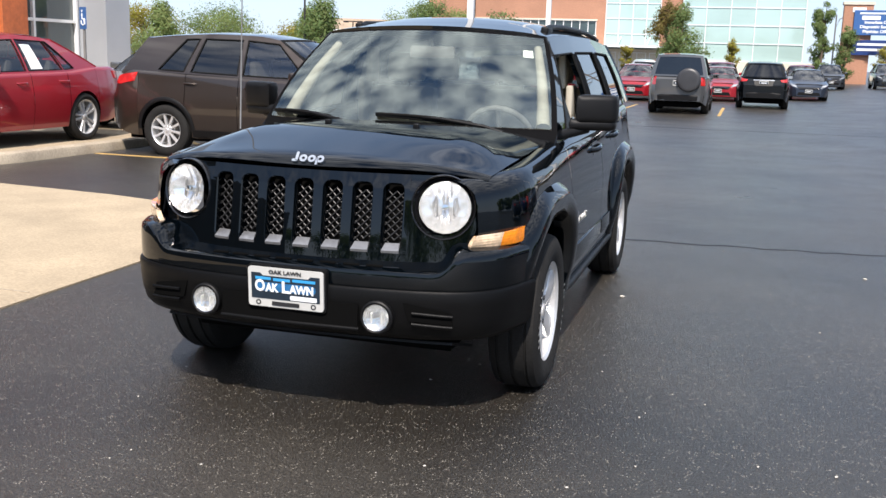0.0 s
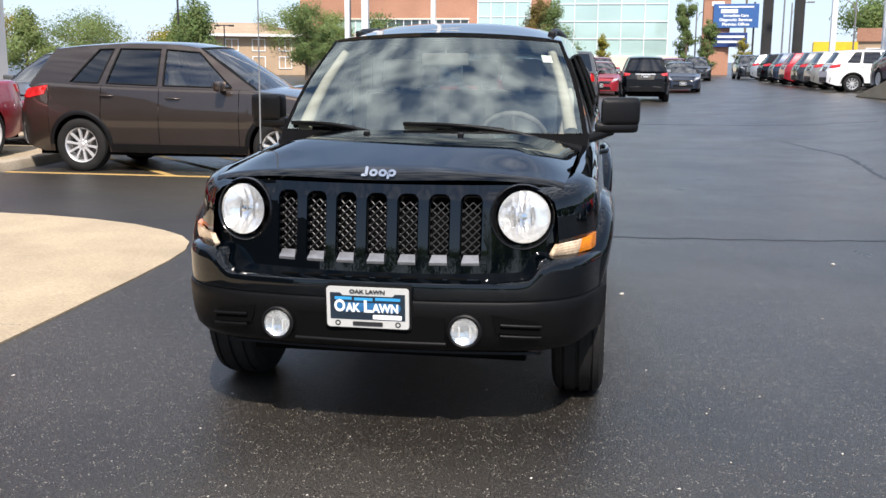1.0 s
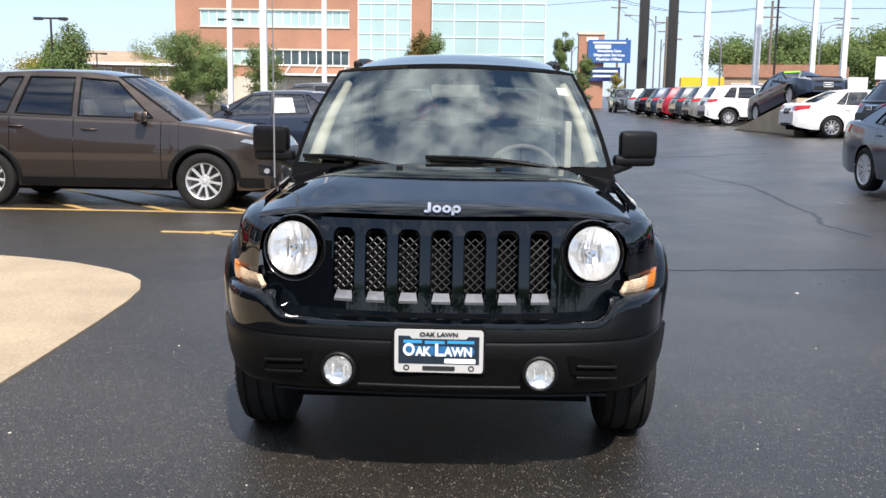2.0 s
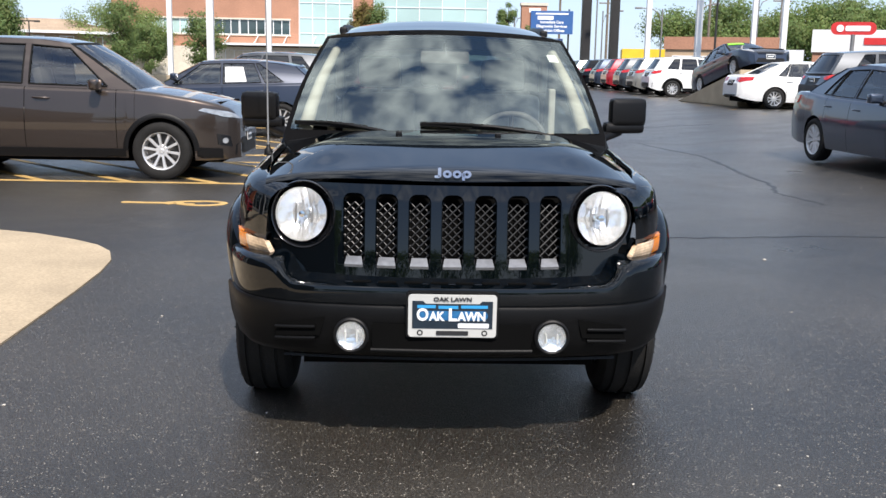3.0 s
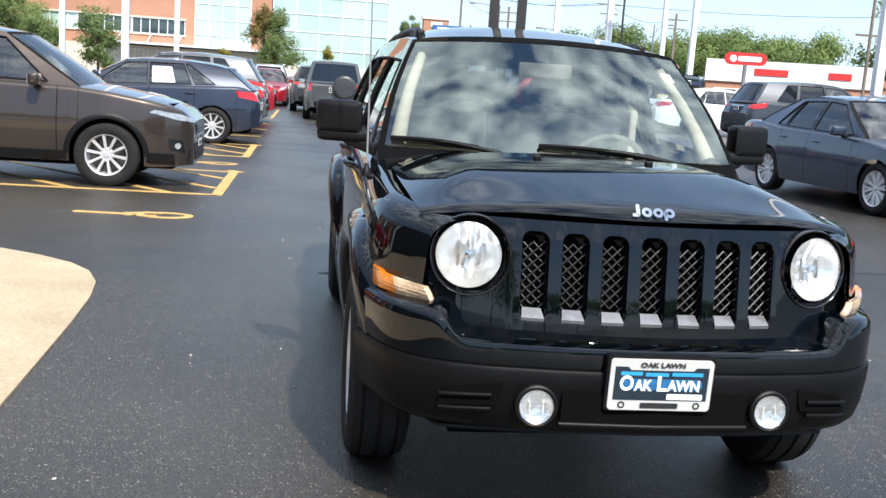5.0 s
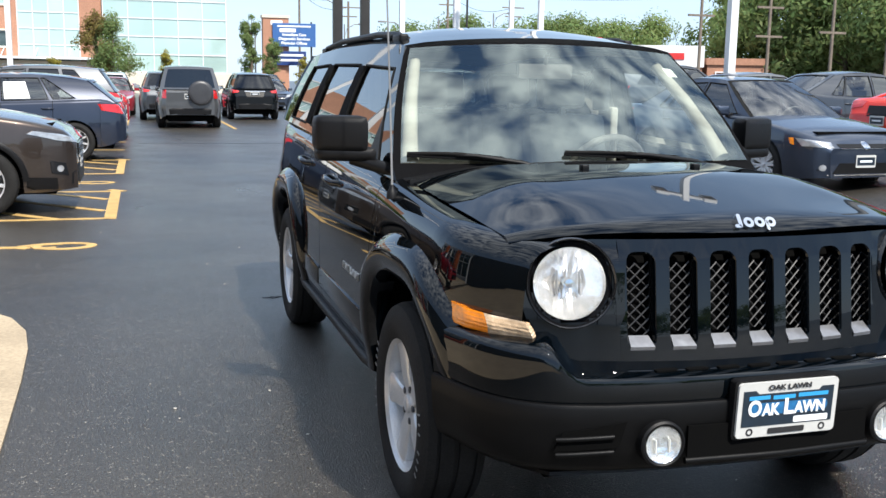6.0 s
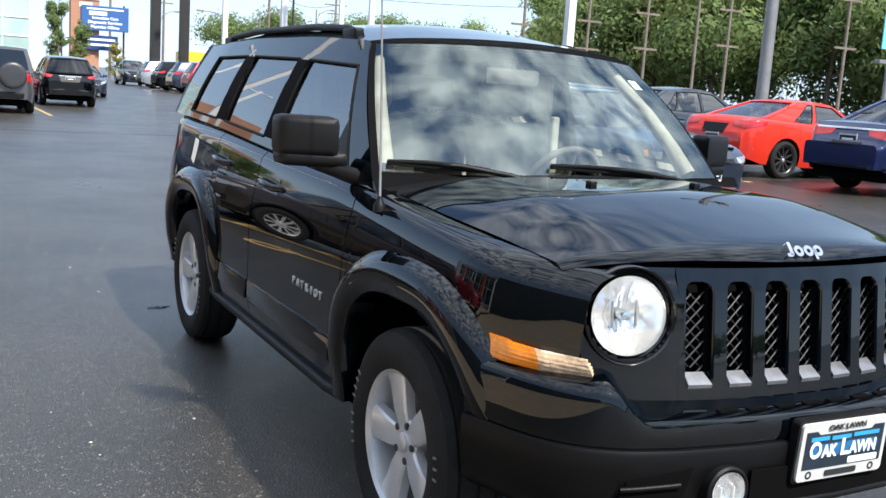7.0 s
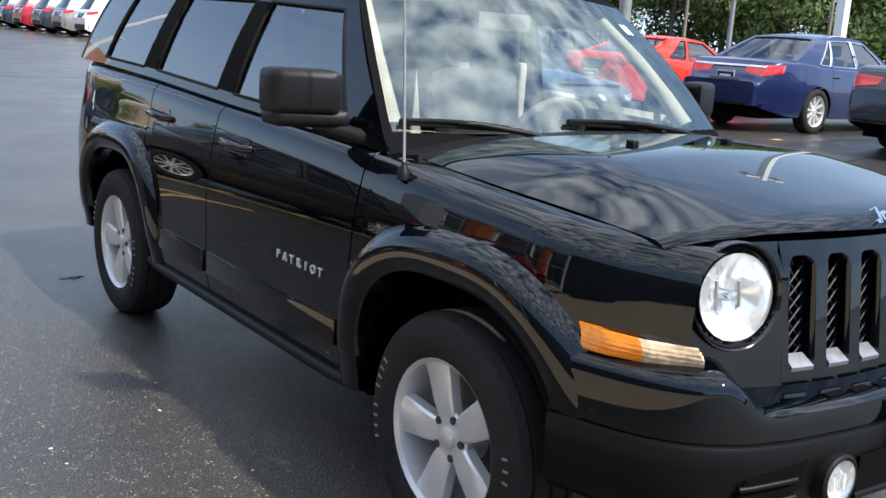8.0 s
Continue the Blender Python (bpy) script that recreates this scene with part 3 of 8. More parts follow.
def greenhouse(car, spec, mat):
    """Pillars, roof, panes and what is inside."""
    g = spec["cabin"]
    lo, hi = g["lo"], g["hi"]
    v0, v1 = g.get("v0", 0.06), g.get("v1", 0.88)
    vs = [0.0, v0] + [v0 + (v1 - v0) * k / 5 for k in range(1, 5)] + [v1, 0.94, 1.0]
    n = len(lo)

    def pt(side, c, v, inset=0.0):
        y = lo[c] + (hi[c] - lo[c]) * v
        yb = lo[c] + (hi[c] - lo[c]) * 0.0
        z0 = tab(spec["top"], yb, 0.04) - 0.005
        z1 = tab(g["roof"], hi[c], 0.10)
        p = side_point(spec, side, y, z0 + (z1 - z0) * v, v)
        p.x -= side * inset
        return p

    for side in (1, -1):
        bm = bmesh.new()
        for c in range(n - 1):
            win = c % 2 == 1 and abs(lo[c + 1] - lo[c]) > 0.05
            cols = 4 if win else 2
            for i in range(len(vs) - 1):
                if win and vs[i] >= v0 - 1e-6 and vs[i + 1] <= v1 + 1e-6:
                    continue
                for k in range(cols):
                    f0, f1 = k / cols, (k + 1) / cols
                    q = [pt(side, c, vs[i]).lerp(pt(side, c + 1, vs[i]), f0), pt(side, c, vs[i]).lerp(pt(side, c + 1, vs[i]), f1),
                         pt(side, c, vs[i + 1]).lerp(pt(side, c + 1, vs[i + 1]), f1), pt(side, c, vs[i + 1]).lerp(pt(side, c + 1, vs[i + 1]), f0)]
                    bm.faces.new([bm.verts.new(p) for p in q])
        bmesh.ops.remove_doubles(bm, verts=list(bm.verts), dist=0.0008)
        bmesh.ops.dissolve_degenerate(bm, edges=list(bm.edges), dist=0.0005)
        bmesh.ops.recalc_face_normals(bm, faces=list(bm.faces))
        c0 = next(iter(bm.faces))
        if c0.normal.x * side < 0:
            bmesh.ops.reverse_faces(bm, faces=list(bm.faces))
        thick(bm, 0.03)
        part("cabin_side", bm, mat, car, smooth=30)
        for c in range(1, n - 1, 2):
            if abs(lo[c + 1] - lo[c]) <= 0.05:
                continue
            bm = bmesh.new()
            # a lowered pane shows its top edge only
            wound = 0.10 if g.get("open_pane") == (side, c) else 1.0
            grid(bm, lambda u, v: pt(side, c, v0 + (v1 - v0) * v * wound, 0.010).lerp(pt(side, c + 1, v0 + (v1 - v0) * v * wound, 0.010), u), 3, 6)
            tint = g.get("tints", {}).get(c, g.get("tint", M_CARTINT))
            part("side_window", bm, tint, car, smooth=40).visible_shadow = False
            # rubber seal round the pane
            ring = []
            for u, v in [(k / 6, 0) for k in range(6)] + [(1, k / 6) for k in range(6)] + [(1 - k / 6, 1) for k in range(6)] + [(0, 1 - k / 6) for k in range(6)]:
                ring.append(pt(side, c, v0 + (v1 - v0) * v, 0.002).lerp(pt(side, c + 1, v0 + (v1 - v0) * v, 0.002), u))
            bm = bmesh.new()
            tube(bm, ring + [ring[0]], g.get("seal", 0.008), 6, caps=False)
            part("window_seal", bm, g.get("seal_mat", M_RUBBER), car, smooth=60)
    rise = max(0.02, g.get("crown", 0.035) - 0.012)
    bow_f, bow_r = g.get("bow_f", 0.14), g.get("bow_r", 0.08)

    def front(u, v):
        s = 2 * u - 1
        p = pt(1, 0, v)
        bulge = g.get("bulge", 0.015) * math.sin(math.pi * v)
        return Vector((s * p.x, p.y - bow_f * (1 - s * s) * (1 - 0.25 * v) - bulge * 0.7, p.z + rise * (1 - s * s) * v + bulge * 0.7))

    def back(u, v):
        s = 2 * u - 1
        p = pt(1, n - 1, v)
        return Vector((s * p.x, p.y + bow_r * (1 - s * s), p.z + rise * (1 - s * s) * v))

    fv0, fv1 = g.get("fv", (0.0, 0.95))
    rim = g.get("screen_rim", 0.035)
    bm = bmesh.new()
    grid(bm, lambda u, v: front(rim + (1 - 2 * rim) * u, fv0 + (fv1 - fv0) * v), 14, 8)
    part("windscreen", bm, g.get("screen", M_CARSCREEN), car, smooth=60).visible_shadow = False
    bm = bmesh.new()
    for u0, u1 in ((0.0, rim), (1 - rim, 1.0)):
        grid(bm, lambda u, v: front(u0 + (u1 - u0) * u, v) + Vector((0, 0.004, -0.004)), 1, 8)
    grid(bm, lambda u, v: front(u, fv1 + (1 - fv1) * v) + Vector((0, 0.004, -0.004)), 14, 1)
    if fv0 > 0:
        grid(bm, lambda u, v: front(u, -0.04 + (fv0 + 0.04) * v) + Vector((0, 0.004, -0.004)), 14, 2)
    part("windscreen_surround", thick(bm, 0.012), g.get("surround", M_RUBBER), car, smooth=60)
    rv0, rv1 = g.get("rv", (0.08, 0.90))
    bm = bmesh.new()
    grid(bm, lambda u, v: back(0.07 + 0.86 * u, rv0 + (rv1 - rv0) * v), 12, 6)
    part("rear_window", bm, g.get("rear_tint", g.get("tint", M_MIDTINT)), car, smooth=60).visible_shadow = False
    bm = bmesh.new()
    for u0, u1 in ((0.0, 0.07), (0.93, 1.0)):
        grid(bm, lambda u, v: back(u0 + (u1 - u0) * u, v) + Vector((0, -0.004, 0)), 2, 6)
    for w0, w1 in ((0.0, rv0), (rv1, 1.0)):
        grid(bm, lambda u, v: back(0.07 + 0.86 * u, w0 + (w1 - w0) * v) + Vector((0, -0.004, 0)), 12, 1)
    part("rear_surround", thick(bm, 0.02), mat, car, smooth=40)
    crown = g.get("crown", 0.035)

    def roof(u, v):
        s = 2 * u - 1
        a, b = front(u, 1.0), back(u, 1.0)
        y = a.y + (b.y - a.y) * v
        x0 = side_point(spec, 1, y, 0, 1.0).x
        edge = 0.03 * max(0, (abs(s) - 0.8) / 0.2) ** 2
        return Vector((s * x0, y, tab(g["roof"], y, 0.10) + 0.006 + crown * (1 - s * s) - edge * 0.2 + g.get("dome", 0.0) * (1 - s ** 4) * smooth01(1.72, 2.35, y) * (1 - smooth01(3.3, 4.2, y))))

    bm = bmesh.new()
    grid(bm, roof, 16, 14, flip=True)
    bmesh.ops.recalc_face_normals(bm, faces=list(bm.faces))
    thick(bm, 0.025)
    part("roof", bm, g.get("roof_mat", mat), car, smooth=40)
    spec["fn_front"], spec["fn_back"], spec["fn_roof"], spec["fn_side"] = front, back, roof, pt
    # seats and dashboard
    zs = g.get("seat_z", tab(spec["top"], (lo[0] + lo[-1]) / 2) - 0.32)
    zr = tab(g["roof"], hi[2])
    seat_mat = g.get("seat_mat", M_SEAT)
    for yy, xs in ((g["front_seat"], (-0.36, 0.36)), (g["rear_seat"], (-0.40, 0.0, 0.40))):
        for x in xs:
            bm = bmesh.new()
            hgt = zr - zs - 0.14
            lean = Matrix.Translation((x, yy, zs)) @ Matrix.Rotation(radians(-12), 4, "X")
            box(bm, (-0.21, -0.05, 0.0), (0.21, 0.07, hgt * 0.74), 0.045, lean)
            box(bm, (-0.12, -0.03, hgt * 0.79), (0.12, 0.07, hgt * 1.06), 0.04, lean)
            box(bm, (-0.012, 0.0, hgt * 0.7), (0.012, 0.03, hgt * 0.82), 0.0, lean)
            box(bm, (-0.23, -0.50, -0.12), (0.23, 0.02, 0.02), 0.04, Matrix.Translation((x, yy, zs)))
            part("seat", bm, seat_mat, car, smooth=50)
    bm = bmesh.new()
    yd = lo[0]
    zd = tab(spec["top"], yd) - 0.02

    def dash(u, v):
        s = 2 * u - 1
        return Vector((s * (g["xb"] - 0.06), yd - bow_f * (1 - s * s) + 0.02 + 0.55 * v, zd + 0.02 * (1 - s * s) - 0.03 * v - (0.20 * max(0, v - 0.75) / 0.25)))

    grid(bm, dash, 10, 8)
    part("dashboard", thick(bm, 0.02), g.get("dash_mat", M_DASH), car, smooth=40)
    bm = bmesh.new()
    c = Vector((0.36, yd + 0.58, zd - 0.02))
    tilt = Matrix.Translation(c) @ Matrix.Rotation(radians(-62), 4, "X")
    ring = [tilt @ Vector((0.185 * math.cos(a), 0.185 * math.sin(a), 0)) for a in (2 * math.pi * k / 24 for k in range(25))]
    tube(bm, ring, 0.016, 8, caps=False)
    for a in (0, 180, 270):
        tube(bm, [tilt @ Vector((0, 0, -0.02)), tilt @ Vector((0.18 * math.cos(radians(a)), 0.18 * math.sin(radians(a)), 0))], 0.016, 6)
    part("steering_wheel", bm, g.get("dash_mat", M_DASH), car, smooth=60)


def underbody(car, spec):
    bm = bmesh.new()
    w = tab(spec["plan"], spec["L"] / 2)
    zt = tab(spec["top"], spec["L"] / 2)
    ya, yd = spec["cabin"]["lo"][0], spec["cabin"]["lo"][-1]
    zf = spec.get("floor_z", 0.20)
    n0, n1 = spec["nose"] + spec.get("tub0", 0.22), spec["L"] - 0.22
    zin = spec.get("tub_z", zt - 0.42)
    box(bm, (-w + 0.30, n0, zf), (w - 0.30, n1, zin))
    box(bm, (-w + 0.08, spec["yf"] + spec["arch"] + 0.03, zf + 0.02), (w - 0.08, spec["yr"] - spec["arch"] - 0.03, zin))
    box(bm, (-w + 0.32, n0, zin), (w - 0.32, ya + 0.02, tab(spec["top"], (n0 + ya) / 2) - 0.07))
    part("underbody", bm, M_DARK, car)


def door_mirror(car, spec, y, z, x, mat, size=(0.20, 0.13)):
    for s in (1, -1):
        bm = bmesh.new()
        box(bm, (min(s * x, s * (x + size[0])), y - 0.05, z), (max(s * x, s * (x + size[0])), y + 0.06, z + size[1]), 0.035)
        m = part("door_mirror", bm, mat, car, smooth=60)
        bm = bmesh.new()
        box(bm, (min(s * (x + 0.015), s * (x + size[0] - 0.015)), y + 0.055, z + 0.015), (max(s * (x + 0.015), s * (x + size[0] - 0.015)), y + 0.064, z + size[1] - 0.015))
        part("mirror_glass", bm, M_CHROME, m)
        bm = bmesh.new()
        box(bm, (min(s * (x - 0.09), s * (x + 0.03)), y - 0.02, z - 0.03), (max(s * (x - 0.09), s * (x + 0.03)), y + 0.03, z + 0.03), 0.012)
        part("mirror_arm", bm, M_PLASTIC, m, smooth=60)


def dealer_plate(car, bvh_or_y, x, y, z, turn, w=0.31, h=0.155):
    """A dealer's plate in a pale frame, as dark print bars."""
    m = Matrix.Translation((x, y, z)) @ Matrix.Rotation(turn, 4, "Z") @ Matrix.Rotation(radians(90), 4, "X")
    bm = bmesh.new()
    prism(bm, rounded(w, h, 0.012), -0.006, 0.004, m)
    pl = part("number_plate", bm, M_PLATEWHITE, car)
    bm = bmesh.new()
    prism(bm, rounded(w - 0.03, h - 0.055, 0.006), 0.004, 0.006, m)
    part("plate_field", bm, M_PLATEDARK, pl)
    bm = bmesh.new()
    prism(bm, rounded(w * 0.62, h * 0.17, 0.004), 0.006, 0.0075, m)
    part("print_bar", bm, M_PRINTWHITE, pl)
    return pl


def build_car(name, label, spec, mat, m, group=""):
    """A parked car out of its spec: skin, doors, cabin, wheels, lamps and trim."""
    car = thing(name, label, "car", m, group)
    L, g = spec["L"], spec["cabin"]
    ya, yd = spec["y_screen"], spec["y_deck"]
    whole = shell(spec, spec["nose"], L, True, 0.10, cap0=True, cap1=True)
    bvh = BVHTree.FromBMesh(whole)
    whole.free()
    part("front_body", shell(spec, spec["nose"], ya, True, 0.12, cap0=True), mat, car, smooth=35)
    yb = spec["y_doors"]
    gap = 0.004
    cuts = [ya] + list(yb) + [yd]
    for a, b in zip(cuts[:-1], cuts[1:]):
        for s in (1, -1):
            nm = "door" if a in yb[:-1] or a == ya and False else "side_panel"
            bm = shell(spec, a + gap, b - gap, False, 0.14, sides=(s,))
            part(nm, bm, mat, car, smooth=35)
    part("rear_body", shell(spec, yd, L, True, 0.12, cap1=True), mat, car, smooth=35)
    underbody(car, spec)
    greenhouse(car, spec, mat)
    add_wheels(car, spec)
    if "cladding" in spec:
        for yw in (spec["yf"], spec["yr"]):
            for s in (1, -1):
                part("arch_cladding", arch_trim(spec, yw, s, 0.055, 0.014), M_PLASTIC, car, smooth=40)
    for nm, outline, direction, mt, lift, both in spec.get("pads", ()):
        for s in ((1, -1) if both else (1,)):
            o = dense([(a * s, z) for a, z in outline], 5)
            d = (direction[0] * s, direction[1], direction[2])
            part(nm, patch(bvh, o, d, lift, origin=(0, L if direction[1] < -0.1 else 0, 0)), mt, car, smooth=50)
    for y in spec.get("handles", ()):
        z = tab(spec["top"], y) - 0.13
        for s in (1, -1):
            hit, _, _, _ = bvh.ray_cast(Vector((s * 3, y, z)), Vector((-s, 0, 0)))
            x = abs(hit.x) if hit else 0.85
            bm = bmesh.new()
            tube(bm, [(s * (x - 0.005), y - 0.10, z), (s * (x + 0.022), y - 0.07, z), (s * (x + 0.026), y, z + 0.004), (s * (x + 0.022), y + 0.07, z + 0.004), (s * (x - 0.005), y + 0.10, z + 0.004)], 0.012, 8)
            part("door_handle", bm, spec.get("handle_mat", mat), car, smooth=60)
    if "mirror" in spec:
        door_mirror(car, spec, *spec["mirror"], mat)
    if "plate_f" in spec:
        hit, _, _, _ = bvh.ray_cast(Vector((0.1, -3, spec["plate_f"])), Vector((0, 1, 0)))
        dealer_plate(car, None, 0, hit.y - 0.012, spec["plate_f"], 0.0)
    if "plate_r" in spec:
        hit, _, _, _ = bvh.ray_cast(Vector((0.1, L + 3, spec["plate_r"])), Vector((0, -1, 0)))
        dealer_plate(car, None, 0, hit.y + 0.012, spec["plate_r"], math.pi)
    return car


def arch_trim(spec, yw, side, wide, proud):
    """A lip round a wheel arch."""
    bm = bmesh.new()
    rows = []
    a = spec["arch"]
    k = spec.get("arch_pow", 2.0)
    up = spec["r"] + spec.get("arch_up", 0.0)
    for i in range(33):
        t = math.pi * i / 32
        c, s = math.cos(t), math.sin(t)
        sup = (abs(c) ** k + abs(s) ** k) ** (-1 / k)
        row = []
        for f, px in ((-0.004, -0.03), (-0.004, proud), (0.004, proud + 0.004), (wide - 0.012, proud), (wide, proud - 0.006), (wide, -0.012)):
            rr = (a + f) * sup
            y, z = yw + rr * c, up + rr * s
            z = max(z, 0.18)
            x = tab(spec["plan"], y, 0.05) * tab(spec["flank"], z, 0.03)
            row.append(bm.verts.new((side * (x + px), y, z)))
        rows.append(row)
    lo0 = []
    for i in range(32):
        for j in range(5):
            bm.faces.new((rows[i][j], rows[i][j + 1], rows[i + 1][j + 1], rows[i + 1][j]))
    bmesh.ops.recalc_face_normals(bm, faces=list(bm.faces))
    return bm


# ---- the kinds of car
FLANK_SUV = [(0.2, 0.93), (0.35, 0.97), (0.55, 0.995), (0.72, 1.0), (0.88, 0.975), (1.0, 0.95), (1.15, 0.93)]
FLANK_SEDAN = [(0.18, 0.93), (0.3, 0.97), (0.48, 0.995), (0.62, 1.0), (0.75, 0.985), (0.88, 0.96), (1.0, 0.93)]


def suv_spec(**kw):
    s = dict(L=4.55, nose=0.0, r=0.352, rim=0.225, tyre_w=0.22, track=1.58, yf=0.90, yr=3.60, arch=0.395, spokes=10, wheel_style="thin",
             plan=[(0, 0.50), (0.05, 0.63), (0.18, 0.755), (0.45, 0.865), (0.9, 0.91), (2.3, 0.92), (3.6, 0.91), (4.1, 0.88), (4.42, 0.80), (4.55, 0.66)],
             top=[(0, 0.62), (0.05, 0.71), (0.14, 0.81), (0.35, 0.91), (0.6, 0.97), (0.9, 1.015), (1.25, 1.065), (2.4, 1.09), (3.6, 1.13), (4.2, 1.15), (4.42, 1.08), (4.55, 0.80)],
             sill=[(0, 0.26), (0.3, 0.23), (1.4, 0.26), (3.1, 0.26), (4.2, 0.26), (4.5, 0.36), (4.55, 0.40)],
             crown=[(0, 0.01), (0.3, 0.035), (1.2, 0.045), (4.1, 0.02), (4.55, 0.0)], flank=FLANK_SUV, shoulder=0.06,
             y_screen=1.22, y_deck=4.05, y_doors=(1.42, 2.50, 3.30),
             cabin=dict(lo=[1.22, 1.46, 2.46, 2.52, 3.25, 3.36, 3.86, 4.36], hi=[2.05, 2.10, 2.52, 2.58, 3.16, 3.24, 3.46, 4.02],
                        xb=0.83, xt=0.60, roof=[(1.9, 1.58), (2.3, 1.645), (3.0, 1.66), (3.7, 1.62), (4.3, 1.56)], crown=0.03,
                        front_seat=2.35, rear_seat=3.25, tints={1: M_CARTINT, 3: M_CARDARK, 5: M_CARDARK}, rear_tint=M_CARDARK,
                        taper=[(1.2, 0.97), (2.0, 1.0), (3.4, 1.0), (4.1, 0.94), (4.4, 0.90)]),
             handles=(2.30, 3.22), mirror=(1.62, 1.06, 0.88), cladding=True, plate_r=0.92)
    s.update(kw)
    return s


def sedan_spec(**kw):
    s = dict(L=4.70, nose=0.0, r=0.325, rim=0.215, tyre_w=0.21, track=1.55, yf=0.92, yr=3.60, arch=0.360, spokes=10, wheel_style="thin",
             plan=[(0, 0.50), (0.05, 0.64), (0.18, 0.76), (0.45, 0.865), (0.9, 0.895), (2.3, 0.90), (3.6, 0.89), (4.2, 0.85), (4.58, 0.76), (4.70, 0.62)],
             top=[(0, 0.56), (0.05, 0.63), (0.15, 0.71), (0.4, 0.79), (0.9, 0.87), (1.3, 0.925), (2.4, 0.945), (3.4, 0.97), (3.9, 1.02), (4.45, 1.03), (4.60, 0.98), (4.70, 0.72)],
             sill=[(0, 0.22), (0.3, 0.19), (1.4, 0.21), (3.1, 0.21), (4.2, 0.24), (4.62, 0.32), (4.70, 0.38)],
             crown=[(0, 0.01), (0.3, 0.03), (1.2, 0.04), (3.9, 0.03), (4.7, 0.0)], flank=FLANK_SEDAN, shoulder=0.055,
             y_screen=1.28, y_deck=3.92, y_doors=(1.45, 2.50, 3.25),
             cabin=dict(lo=[1.28, 1.52, 2.48, 2.53, 3.22, 3.26, 3.52, 4.05], hi=[2.12, 2.16, 2.46, 2.51, 3.02, 3.04, 3.05, 3.28],
                        xb=0.81, xt=0.56, roof=[(1.9, 1.37), (2.3, 1.425), (2.8, 1.44), (3.3, 1.38), (4.0, 1.10)], crown=0.03,
                        front_seat=2.35, rear_seat=3.15, tint=M_CARTINT, rv=(0.03, 0.93),
                        taper=[(1.2, 0.97), (2.0, 1.0), (3.2, 1.0), (4.0, 0.90)]),
             handles=(2.30, 3.15), mirror=(1.66, 0.93, 0.86), plate_r=0.78)
    s.update(kw)
    return s


F, R_ = (0, 1, 0), (0, -1, 0)
PADS_SUV = [
    ("tail_lamp", [(0.50, 1.03), (0.80, 1.09), (0.95, 1.12), (0.93, 1.00), (0.74, 0.95), (0.52, 0.97)], (-0.75, -1, 0), M_TAIL, 0.012, True),
    ("rear_bumper", [(-0.74, 0.34), (0.74, 0.34), (0.78, 0.58), (-0.78, 0.58)], R_, M_PLASTIC, 0.010, False),
    ("plate_recess", [(-0.30, 0.82), (0.30, 0.82), (0.34, 1.0), (-0.34, 1.0)], R_, M_PLASTIC, 0.004, False),
    ("chrome_strip", [(-0.36, 1.005), (0.36, 1.005), (0.36, 1.03), (-0.36, 1.03)], R_, M_CHROME, 0.010, False),
    ("grille", [(-0.44, 0.64), (0.44, 0.64), (0.52, 0.80), (-0.52, 0.80)], F, M_GLOSS, 0.008, False),
    ("lower_grille", [(-0.50, 0.34), (0.50, 0.34), (0.44, 0.50), (-0.44, 0.50)], F, M_PLASTIC, 0.008, False),
    ("headlamp", [(0.46, 0.745), (0.84, 0.81), (0.97, 0.875), (0.64, 0.83)], (-0.62, 1, 0), M_CARLAMP, 0.008, True),
    ("fog_recess", [(0.55, 0.42), (0.80, 0.44), (0.82, 0.56), (0.58, 0.52)], (-0.62, 1, 0), M_GLOSS, 0.006, True),
    ("sill_cladding", [(1.32, 0.25), (3.18, 0.25), (3.18, 0.37), (1.32, 0.37)], (-1, 0, 0), M_PLASTIC, 0.012, True),
]
PADS_SEDAN = [
    ("tail_lamp", [(0.36, 0.93), (0.70, 0.96), (0.92, 0.97), (0.90, 0.86), (0.62, 0.80), (0.38, 0.84)], (-0.60, -1, 0), M_TAIL, 0.010, True),
    ("lower_valance", [(-0.66, 0.30), (0.66, 0.30), (0.66, 0.42), (-0.66, 0.42)], R_, M_PLASTIC, 0.008, False),
    ("plate_recess", [(-0.24, 0.69), (0.24, 0.69), (0.28, 0.86), (-0.28, 0.86)], R_, M_PLASTIC, 0.004, False),
    ("grille", [(-0.42, 0.52), (0.42, 0.52), (0.50, 0.64), (-0.50, 0.64)], F, M_GLOSS, 0.008, False),
    ("lower_grille", [(-0.52, 0.26), (0.52, 0.26), (0.44, 0.40), (-0.44, 0.40)], F, M_PLASTIC, 0.008, False),
    ("headlamp", [(0.44, 0.60), (0.82, 0.70), (0.92, 0.79), (0.58, 0.72)], (-0.62, 1, 0), M_CARLAMP, 0.008, True),
]


def park(x, y, heading, L=4.6, z=0.0, pitch=0.0):
    """Pose of a car whose middle stands at (x, y) and whose nose points along heading (degrees from +x, anticlockwise)."""
    return Matrix.Translation((x, y, z)) @ Matrix.Rotation(radians(heading + 90), 4, "Z") @ Matrix.Rotation(radians(pitch), 4, "X") @ Matrix.Translation((0, -L / 2, 0))


# ---------------------------------------------------------------- ground
def ground_z(x):
    """The lot rises gently towards the row of angled bays."""
    return 0.30 * smooth01(4.0, 10.0, x)


